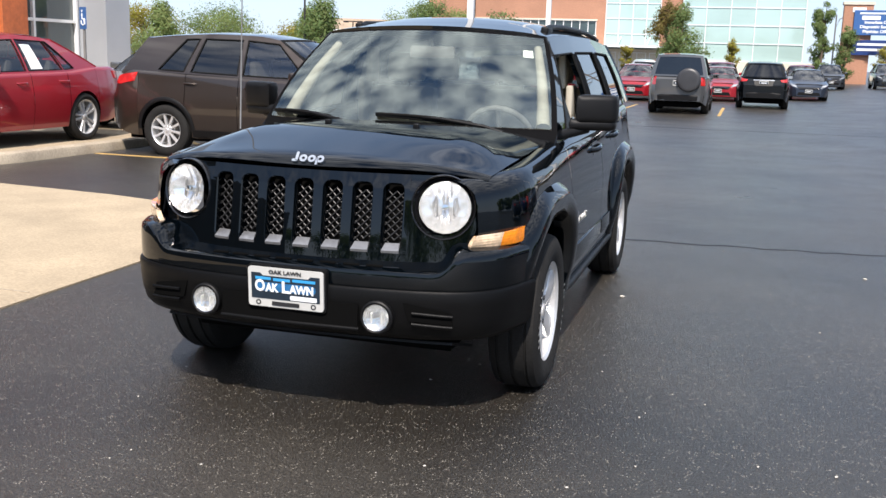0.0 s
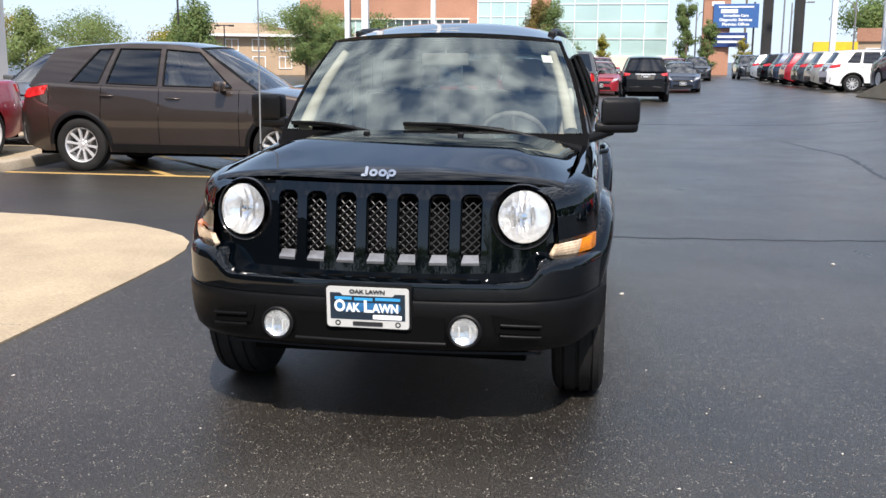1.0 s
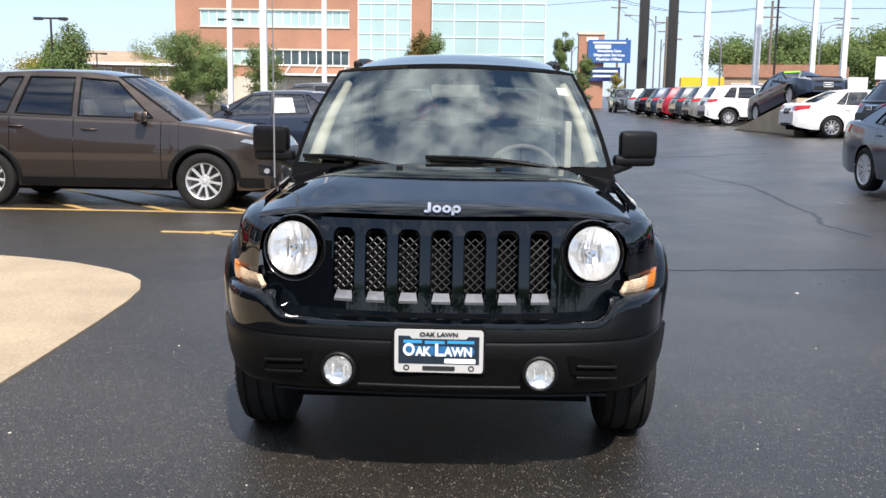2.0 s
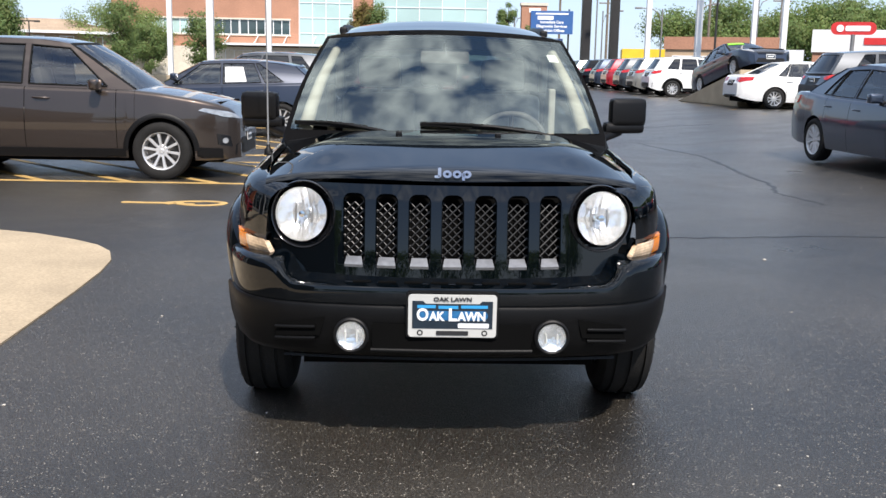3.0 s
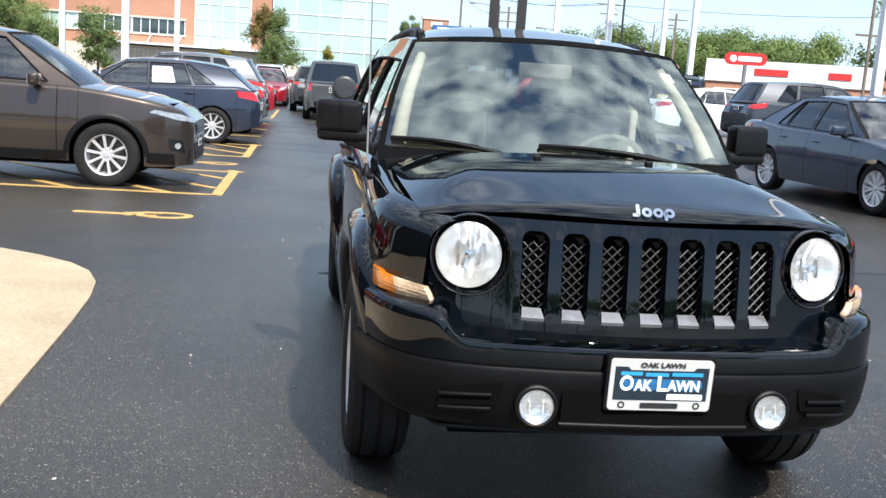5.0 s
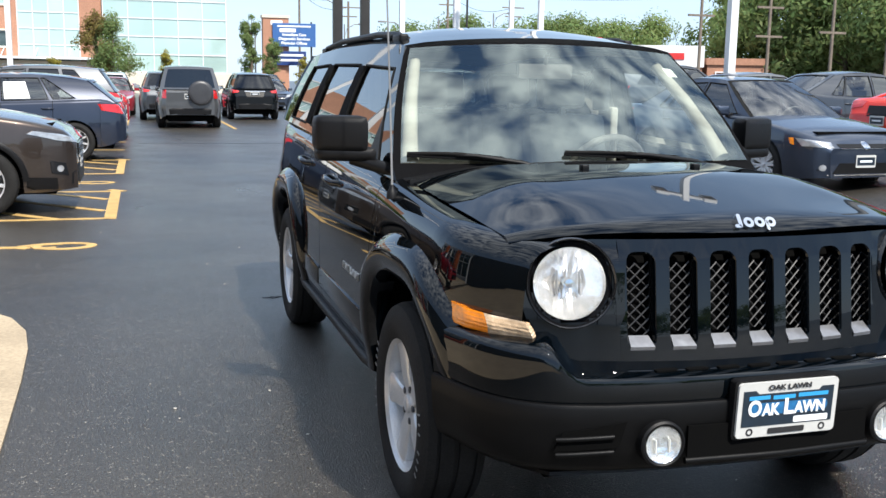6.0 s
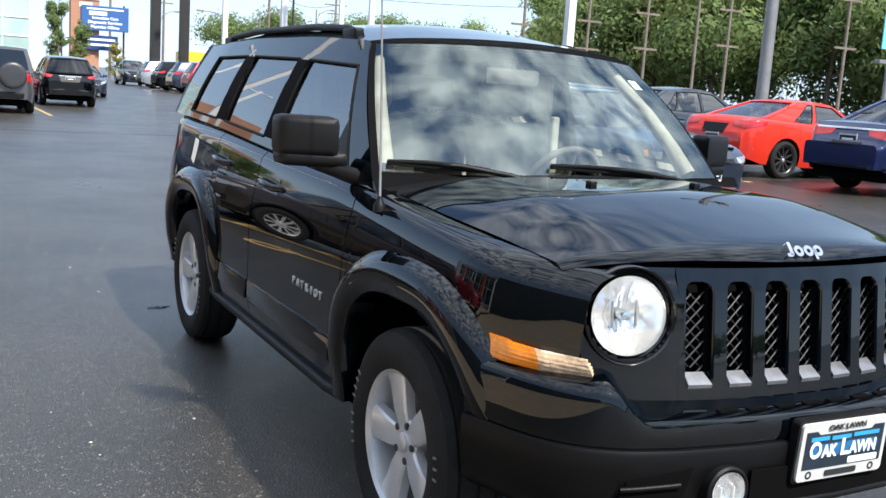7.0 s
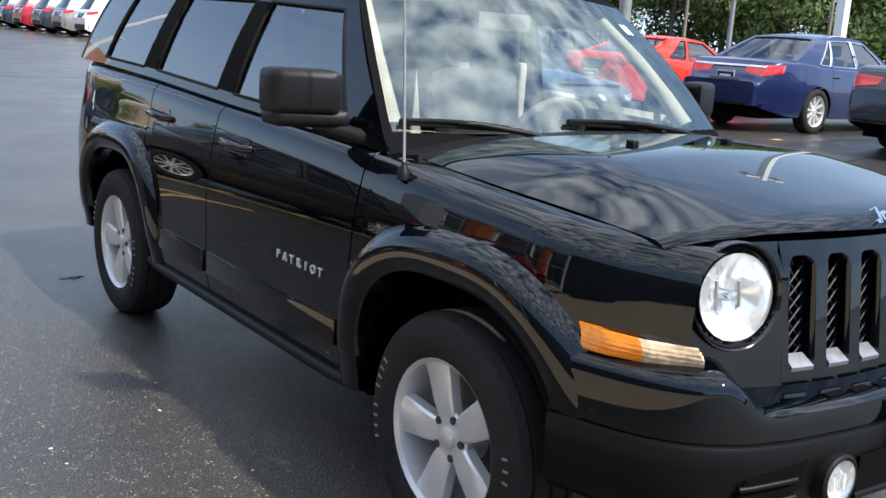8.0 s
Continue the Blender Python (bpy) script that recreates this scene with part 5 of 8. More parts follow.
coupe = sedan_spec(L=4.24, rim_mat=M_ALLOYDARK, r=0.315, pads=PADS_SEDAN, yf=0.85, yr=3.42, rim=0.22, plate_r=0.62,
                   top=[(0, 0.54), (0.05, 0.60), (0.15, 0.68), (0.4, 0.76), (0.9, 0.83), (1.35, 0.87), (2.4, 0.89), (3.2, 0.93), (3.7, 0.96), (4.05, 0.97), (4.16, 0.90), (4.24, 0.66)],
                   plan=[(0, 0.50), (0.05, 0.64), (0.18, 0.75), (0.45, 0.85), (0.9, 0.885), (2.3, 0.87), (3.4, 0.89), (3.9, 0.86), (4.14, 0.76), (4.24, 0.62)],
                   sill=[(0, 0.2), (0.3, 0.17), (1.4, 0.19), (2.9, 0.19), (3.9, 0.23), (4.24, 0.34)], y_screen=1.38, y_deck=3.55, y_doors=(1.5, 2.75, 3.1), handles=(2.6,),
                   cabin=dict(lo=[1.38, 1.62, 2.66, 2.70, 2.72, 2.76, 3.20, 3.78], hi=[2.05, 2.10, 2.46, 2.50, 2.50, 2.52, 2.60, 2.85], xb=0.78, xt=0.52,
                              roof=[(1.9, 1.24), (2.3, 1.285), (2.7, 1.285), (3.2, 1.18), (3.8, 1.0)], crown=0.03, front_seat=2.3, rear_seat=2.95, tint=M_CARTINT, rv=(0.03, 0.93), taper=[(1.2, 0.97), (2.0, 1.0), (3.0, 1.0), (3.8, 0.90)]))
build_car("parked_coupe", "bright red coupe with black wheels in a bay on the rise", coupe, M_ORANGERED, angled(10.5, 10.35, 4.24, 0.82), "cars in the raised bays")
row = [(13.9, "parked_sedan", "dark grey-green sedan in a bay on the rise", M_DARKGREY), (17.1, "parked_sedan", "grey sedan in a bay on the rise", M_GREY),
       (20.45, "parked_suv", "dark SUV with roof bars in a bay on the rise", M_DARKGREY), (26.8, "parked_sedan", "white sedan in a bay on the rise beside the ramp", M_WHITE),
       (38.6, "parked_suv", "white SUV in a bay on the rise", M_WHITE), (41.8, "parked_suv", "pale SUV in a bay on the rise", M_TAN), (45.0, "parked_suv", "dark SUV in a bay on the rise", M_DARKGREY),
       (48.4, "parked_suv", "red SUV in a bay on the rise", M_RED), (52.0, "parked_suv", "slate SUV in a bay on the rise", M_SLATE), (56.0, "parked_suv", "black SUV in a bay on the rise", M_BLACK),
       (60.4, "parked_suv", "silver SUV in a bay on the rise", M_SILVER)]
for y, nm, lb, mt in row:
    sp = suv_spec(pads=PADS_SUV) if nm == "parked_suv" else sedan_spec(pads=PADS_SEDAN)
    build_car(nm, lb, sp, mt, angled(10.6 if y > 20 else 10.8, y, sp["L"]), "cars in the raised bays")

# concrete display ramp with a car on it
RAMP_TOE, RAMP_END = Vector((9.4, 33.2)), Vector((10.05, 28.3))
rd = (RAMP_END - RAMP_TOE).normalized()
rs = Vector((-rd.y, rd.x)) * 2.3
rh, rz = 1.18, ground_z(10)
bm = bmesh.new()
A, B = RAMP_TOE, RAMP_END
pts = [(A, 0), (B, 0), (B, rh), (A, 0.02)]
sides = []
for off in (Vector((0, 0)), rs):
    sides.append([bm.verts.new((p.x + off.x, p.y + off.y, rz + h)) for p, h in pts])
bm.faces.new(sides[0])
bm.faces.new(sides[1][::-1])
for i in range(4):
    bm.faces.new((sides[0][i], sides[0][(i + 1) % 4], sides[1][(i + 1) % 4], sides[1][i]))
bmesh.ops.recalc_face_normals(bm, faces=list(bm.faces))
bmesh.ops.bevel(bm, geom=list(bm.edges), offset=0.025, segments=2, affect="EDGES")
tagged(part("display_ramp", bm, M_CONCRETE, smooth=30), "pale concrete wedge ramp for showing a car", "ramp")
mid = (A + B) / 2 + rs * 0.5
pitch_up = math.degrees(math.atan2(rh, (B - A).length))
shown = sedan_spec(L=4.7, pads=PADS_SEDAN, plate_f=0.45)
rc = build_car("parked_sedan", "dark blue sedan nose-up on the display ramp with a lime sticker", shown, M_SLATE,
          park(mid.x, mid.y, math.degrees(math.atan2(rd.y, rd.x)), 4.7, rz + rh / 2 + 0.03, -pitch_up), "")
bm = bmesh.new()
grid(bm, lambda u, v: shown["fn_front"](0.06 + 0.44 * u, 0.74 + 0.18 * v) + Vector((0, -0.012, 0.012)), 4, 2)
part("windscreen_sticker", thick(bm, 0.002), M_GREENPRINT, rc, "lime price sticker")


# ---------------------------------------------------------------- the black SUV in the middle
JEEP = suv_spec(
    L=4.40, nose=0.24, r=0.346, rim=0.220, tyre_w=0.215, track=1.535, yf=0.885, yr=3.52, arch=0.440, arch_pow=2.7, arch_up=0.0, spokes=5, wheel_style="jeep",
    plan=[(0.2, 0.66), (0.26, 0.715), (0.34, 0.78), (0.44, 0.832), (0.56, 0.858), (0.9, 0.866), (3.6, 0.866), (4.05, 0.855), (4.28, 0.82), (4.37, 0.77), (4.40, 0.70)],
    top=[(0.2, 0.972), (0.30, 0.984), (0.6, 1.008), (0.9, 1.025), (1.3, 1.055), (1.6, 1.072), (2.4, 1.10), (3.2, 1.14), (4.0, 1.165), (4.3, 1.17), (4.40, 1.15)],
    sill=[(0.2, 0.55), (0.5, 0.50), (1.3, 0.33), (3.1, 0.34), (3.9, 0.36), (4.3, 0.40), (4.4, 0.42)],
    crown=[(0, 0.0), (4.4, 0.0)],
    flank=[(0.3, 0.955), (0.38, 0.985), (0.50, 1.0), (0.53, 0.994), (0.75, 1.0), (0.88, 0.985), (1.0, 0.955), (1.15, 0.93)], shoulder=0.08,
    floor_z=0.27, tub0=0.10, tub_z=0.72,
    y_screen=1.34, y_deck=4.16, y_doors=(1.385, 2.46, 3.16),
    cabin=dict(lo=[1.33, 1.55, 2.42, 2.57, 3.22, 3.38, 3.92, 4.34], hi=[1.83, 1.89, 2.34, 2.46, 3.12, 3.24, 3.78, 4.20],
               xb=0.79, xt=0.61, roof=[(1.7, 1.55), (2.0, 1.572), (2.6, 1.587), (3.4, 1.587), (4.2, 1.557)], crown=0.040, dome=0.045, v0=0.08, v1=0.80,
               screen=M_SCREEN, surround=M_FRIT, open_pane=(1, 1), front_seat=2.30, rear_seat=3.15, tints={1: M_MIDTINT, 3: M_TINT, 5: M_TINT}, rear_tint=M_MIDTINT, bow_f=0.12, bow_r=0.05, bulge=0.022,
               seat_mat=M_SEATPALE, fv=(0.11, 0.972), screen_rim=0.017, rv=(0.10, 0.82), seal=0.007, taper=[(1.2, 0.985), (1.6, 1.0), (3.9, 1.0), (4.35, 0.97)]))

jeep = thing("suv", "black boxy SUV with round headlamps, seven-slot grille and silver wheels", "car")


def fascia(x, z, out=0.0):
    """The upright nose: how far back it lies at (x, z)."""
    return Vector((x, 0.135 + 0.115 * (abs(x) / 0.665) ** 2.2 + (z - 0.70) * 0.12 + 4.2 * max(0.0, min(z, 0.965) - 0.90) ** 2 + 0.08 * max(0.0, z - 0.965) - out, z))


def jeep_flare(yw, side):
    """The broad wheel flare: a squarish arch whose upper half leans to the sky and lower half to the ground."""
    bm = bmesh.new()
    rows = []
    a, k, up = JEEP["arch"], JEEP["arch_pow"], JEEP["r"] + JEEP["arch_up"]
    # outward reach over the body, along the width of the band
    prof = [(-0.006, -0.060), (-0.006, 0.020), (0.000, 0.030), (0.030, 0.041), (0.058, 0.046), (0.078, 0.042), (0.098, 0.028), (0.114, 0.010), (0.124, -0.008)]
    for i in range(49):
        t = -0.42 + (math.pi + 0.84) * i / 48
        c, sn = math.cos(t), math.sin(t)
        sup = (abs(c) ** k + abs(sn) ** k) ** (-1 / k)
        row = []
        for f, out in prof:
            rr = (a + f) * sup
            y, z = yw + rr * c, up + rr * sn
            if sn < 0:
                y = yw + (a + f) * (1 if c > 0 else -1)
            z = max(z, 0.40 if yw < 2 and c < 0 else 0.33)
            x = tab(JEEP["plan"], y, 0.05) * tab(JEEP["flank"], max(z, 0.36), 0.03)
            fade = 0.35 + 0.65 * smooth01(0.34, 0.66, z)
            row.append(bm.verts.new((side * (x + (out * fade if out > 0 else out)), y, z)))
        rows.append(row)
    for i in range(48):
        for j in range(len(prof) - 1):
            bm.faces.new((rows[i][j], rows[i][j + 1], rows[i + 1][j + 1], rows[i + 1][j]))
    bmesh.ops.remove_doubles(bm, verts=list(bm.verts), dist=0.0004)
    bmesh.ops.recalc_face_normals(bm, faces=list(bm.faces))
    return bm


def jeep_skin():
    whole = shell(JEEP, JEEP["nose"], JEEP["L"], True, 0.08)
    bvh = BVHTree.FromBMesh(whole)
    whole.free()
    for s in (1, -1):
        part("front_fender", shell(JEEP, 0.235, 1.381, False, 0.05, sides=(s,)), M_BLACK, jeep, smooth=40)
        for a, b, nm in ((1.389, 2.456, "front_door"), (2.464, 3.156, "rear_door"), (3.164, 4.16, "rear_quarter")):
            part(nm, shell(JEEP, a, b, False, 0.08, sides=(s,)), M_BLACK, jeep, smooth=40)
        for yw in (JEEP["yf"], JEEP["yr"]):
            part("wheel_flare", jeep_flare(yw, s), M_BLACK, jeep, smooth=50)
    part("tailgate", shell(JEEP, 4.16, 4.40, True, 0.05, cap1=True), M_BLACK, jeep, smooth=40)
    underbody(jeep, JEEP)
    greenhouse(jeep, JEEP, M_BLACK)
    add_wheels(jeep, JEEP)
    # rocker sills, door mouldings, handles
    for s in (1, -1):
        bm = bmesh.new()
        tube(bm, [(s * 0.835, 1.36, 0.335), (s * 0.845, 1.5, 0.33), (s * 0.845, 3.0, 0.335), (s * 0.835, 3.12, 0.34)], 0.022, 8)
        part("rocker_sill", bm, M_PLASTIC, jeep, smooth=60)
        for y0, y1 in ((1.45, 2.44), (2.48, 3.02)):
            bm = bmesh.new()
            box(bm, (min(s * 0.850, s * 0.8715), y0, 0.435), (max(s * 0.850, s * 0.8715), y1, 0.525), 0.009)
            part("door_moulding", bm, M_BLACK, jeep, smooth=50)
        for y, z in ((2.25, 0.965), (3.03, 0.995)):
            x = 0.862 * tab(JEEP["flank"], z)
            bm = bmesh.new()
            tube(bm, [(s * (x - 0.006), y - 0.115, z - 0.008), (s * (x + 0.028), y - 0.085, z - 0.006), (s * (x + 0.034), y, z), (s * (x + 0.028), y + 0.085, z + 0.002), (s * (x - 0.006), y + 0.11, z + 0.003)], 0.015, 10)
            part("door_handle", bm, M_BLACK, jeep, smooth=60)
            bm = patch(bvh, dense([(-s * 0 + (y - 0.10) * s, z - 0.035), ((y + 0.10) * s, z - 0.032), ((y + 0.10) * s, z + 0.034), ((y - 0.10) * s, z + 0.030)], 3), (-s, 0, 0), 0.002, 2, 0.004)
            part("handle_cup", bm, M_GLOSS, jeep, smooth=50)
    return bvh


def hood_edge(y):
    return tab([(0.2, 0.695), (0.5, 0.712), (0.9, 0.722), (1.35, 0.735)], y)


def hood_z(x, y):
    zc = tab([(0.17, 1.000), (0.185, 1.014), (0.215, 1.030), (0.27, 1.046), (0.33, 1.0558), (0.40, 1.0673), (0.48, 1.0804), (0.56, 1.0935), (0.65, 1.1083), (0.72, 1.1195), (0.77, 1.1245), (0.83, 1.127), (0.9, 1.1285), (1.25, 1.134)], y, 0.025)
    ze = tab(JEEP["top"], y, 0.04) + 0.002
    c, xe, ax = tab([(0.2, 0.50), (0.9, 0.43), (1.3, 0.40)], y), hood_edge(y), abs(x)
    plain = zc - (zc - ze) * (ax / xe) ** 2.6
    if ax <= c:
        shaped = zc - 0.012 * (ax / c) ** 2
    else:
        t = min(1.0, (ax - c) / (xe - c))
        z0 = zc - 0.012
        shaped = z0 + (ze - z0) * (0.12 * t + 0.88 * t ** 1.8)
    k = smooth01(0.24, 0.60, y)
    return plain + (shaped - plain) * k


def jeep_hood():
    bm = bmesh.new()

    def fn(u, v):
        s = 2 * u - 1
        s = math.copysign(abs(s) ** 0.92, s)
        y0 = fascia(0.70 * s, 1.0).y + 0.004
        y1 = 1.10 + 0.13 * s * s
        y = y0 + (y1 - y0) * v ** 1.25
        x = s * (hood_edge(y) + 0.002)
        return Vector((x, y, hood_z(x, y) - 0.014 * max(0.0, 1 - (y - y0) / 0.03) ** 2))

    grid(bm, fn, 56, 34, flip=True)
    bmesh.ops.recalc_face_normals(bm, faces=list(bm.faces))
    thick(bm, 0.018)
    part("hood", bm, M_BLACK, jeep, smooth=40)
    # cowl between hood and screen
    bm = bmesh.new()
    grid(bm, lambda u, v: Vector(((2 * u - 1) * 0.745, 1.095 + 0.135 * (2 * u - 1) ** 2 + 0.15 * v, 1.118 - 0.055 * (2 * u - 1) ** 2 - 0.012 * math.sin(math.pi * v) + 0.006 * v)), 24, 4)
    part("cowl", thick(bm, 0.02), M_PLASTIC, jeep, smooth=40)
    for x in (-0.215, 0.215):
        bm = bmesh.new()
        box(bm, (x - 0.013, 0.885, hood_z(x, 0.9) - 0.004), (x + 0.013, 0.915, hood_z(x, 0.9) + 0.014), 0.004)
        part("washer_nozzle", bm, M_PLASTIC, jeep, smooth=60)
    # screen wipers: arm and blade, lying on the glass
    front = JEEP["fn_front"]
    for u0, u1, up0, up1 in ((0.84, 0.42, 0.112, 0.150), (0.36, 0.03, 0.112, 0.142)):
        def on(k, lift, drop=0.0):
            return front(u0 - 0.10 + (u1 - u0 + 0.10) * k, up0 + (up1 - up0) * k - drop) + Vector((0, -0.8 * lift, lift))
        bm = bmesh.new()
        tube(bm, [front(u0, 0.07) + Vector((0, -0.03, 0.0)), front(u0 - 0.06, 0.09) + Vector((0, -0.028, 0.014)), on(0.30, 0.024, 0.006), on(0.5, 0.020)], 0.011, 8, taper=0.008)
        arm = part("wiper_arm", bm, M_PLASTIC, jeep, smooth=60)
        bm = bmesh.new()
        pts = [on(k / 12, 0.010) for k in range(13)]
        tube(bm, pts, 0.009, 6)
        tube(bm, [on(k / 12, 0.016 + 0.008 * math.sin(math.pi * k / 12)) for k in range(13)], 0.007, 6)
        part("wiper_blade", bm, M_RUBBER, arm, smooth=60)


def slot_cell(bm, x0, x1, z0, z1, inner, depth):
    """A panel cell with one rounded opening."""
    cx, cz, w, h, r = inner
    loop = rounded(w, h, r, 4, cx, cz)
    outer = []
    for i, (x, z) in enumerate(loop):
        q, k = i // 5, i % 5
        sx, sz = ((1, 1), (-1, 1), (-1, -1), (1, -1))[q]
        ex, ez = (x1 if sx > 0 else x0), (z1 if sz > 0 else z0)
        kx = ex if (k <= 2) == (q % 2 == 0) or k == 2 else x
        kz = ez if (k >= 2) == (q % 2 == 0) or k == 2 else z
        outer.append((kx, kz))
    n = len(loop)
    vo = [bm.verts.new(fascia(x, z)) for x, z in outer]
    vm = [bm.verts.new(fascia(x, z)) for x, z in rounded(w + 0.008, h + 0.008, r + 0.004, 4, cx, cz)]
    vi = [bm.verts.new(fascia(x, z, -0.006)) for x, z in loop]
    vd = [bm.verts.new(fascia(x, z, -depth)) for x, z in loop]
    for i in range(n):
        j = (i + 1) % n
        bm.faces.new((vo[i], vo[j], vm[j], vm[i]))
        bm.faces.new((vm[i], vm[j], vi[j], vi[i]))
        bm.faces.new((vi[i], vi[j], vd[j], vd[i]))


def jeep_grille():
    zb, zt, pitch = 0.655, 0.990, 0.1205
    bm = bmesh.new()
    for k in range(-3, 4):
        slot_cell(bm, (k - 0.5) * pitch, (k + 0.5) * pitch, zb, zt, (k * pitch, 0.824, 0.074, 0.258, 0.024), 0.06)
    edge = 3.5 * pitch
    for s in (1, -1):
        def wing(u, v):
            zc = hood_z(edge + (0.70 - edge) * u, 0.20 + 0.06 * u) - 0.016
            z = zb + (min(zt, zc) - zb) * v
            xe = tab([(0.655, 0.575), (0.68, 0.632), (0.72, 0.655), (0.80, 0.678), (0.98, 0.708), (1.0, 0.708)], z)
            return fascia(s * (edge - 0.014 + (xe - edge + 0.014) * u), z, -0.0012 * max(0.0, 1 - 9 * u))
        grid(bm, wing, 24, 30, flip=s > 0)
    # round openings behind the headlamps
    gone = [f for f in bm.faces if abs(f.calc_center_median().x) > edge - 0.01 and math.hypot(abs(f.calc_center_median().x) - 0.550, f.calc_center_median().z - 0.873) < 0.110]
    bmesh.ops.delete(bm, geom=gone, context="FACES")
    bmesh.ops.remove_doubles(bm, verts=list(bm.verts), dist=0.0006)
    bmesh.ops.recalc_face_normals(bm, faces=list(bm.faces))
    panel = part("grille_panel", bm, M_BLACK, jeep, smooth=35)
    # backing, woven mesh and chrome feet in the slots
    bm = bmesh.new()
    grid(bm, lambda u, v: fascia((2 * u - 1) * 0.46, 0.66 + 0.32 * v, -0.075), 8, 2)
    part("radiator_backing", bm, M_DARK, panel)
    for k in range(-3, 4):
        cx = k * pitch
        bm = bmesh.new()
        for j in range(-2, 9):
            z = 0.70 + 0.0315 * j
            for d in (1, -1):
                pts = []
                for f in (0.0, 0.5, 1.0):
                    x, zz = -0.037 + 0.074 * f, (z + d * (f - 0.5) * 0.072)
                    if 0.70 <= zz <= 0.95:
                        pts.append(fascia(cx + x, zz, -0.042 + 0.004 * d))
                if len(pts) > 1:
                    tube(bm, pts, 0.0024, 5)
        part("grille_mesh", bm, M_MESHWIRE, panel, smooth=60)
        bm = bmesh.new()
        a = [fascia(cx - 0.028, 0.724, -0.024), fascia(cx + 0.028, 0.724, -0.024), fascia(cx + 0.034, 0.699, 0.005), fascia(cx - 0.034, 0.699, 0.005)]
        b = [p + Vector((0, 0.002, -0.010)) for p in a]
        va, vb = [bm.verts.new(p) for p in a], [bm.verts.new(p) for p in b]
        bm.faces.new(va)
        bm.faces.new(vb[::-1])
        for i in range(4):
            bm.faces.new((va[i], va[(i + 1) % 4], vb[(i + 1) % 4], vb[i]))
        bmesh.ops.recalc_face_normals(bm, faces=list(bm.faces))
        part("slot_foot", bm, M_SATIN, panel, "satin chrome foot")


M_PRINTDEEP = material("print_deep_blue", (0.015, 0.12, 0.28), 0.5, stain=0.2, stain_scale=60)
M_BADGE = material("badge_silver", (0.70, 0.70, 0.68), 0.35, 0.4, stain=0.05)
M_MESHWIRE = material("mesh_wire", (0.022, 0.022, 0.023), 0.40, 0.1, stain=0.1)
M_SATIN = material("satin_chrome", (0.30, 0.30, 0.31), 0.28, 0.7, stain=0.15, stain_scale=40)


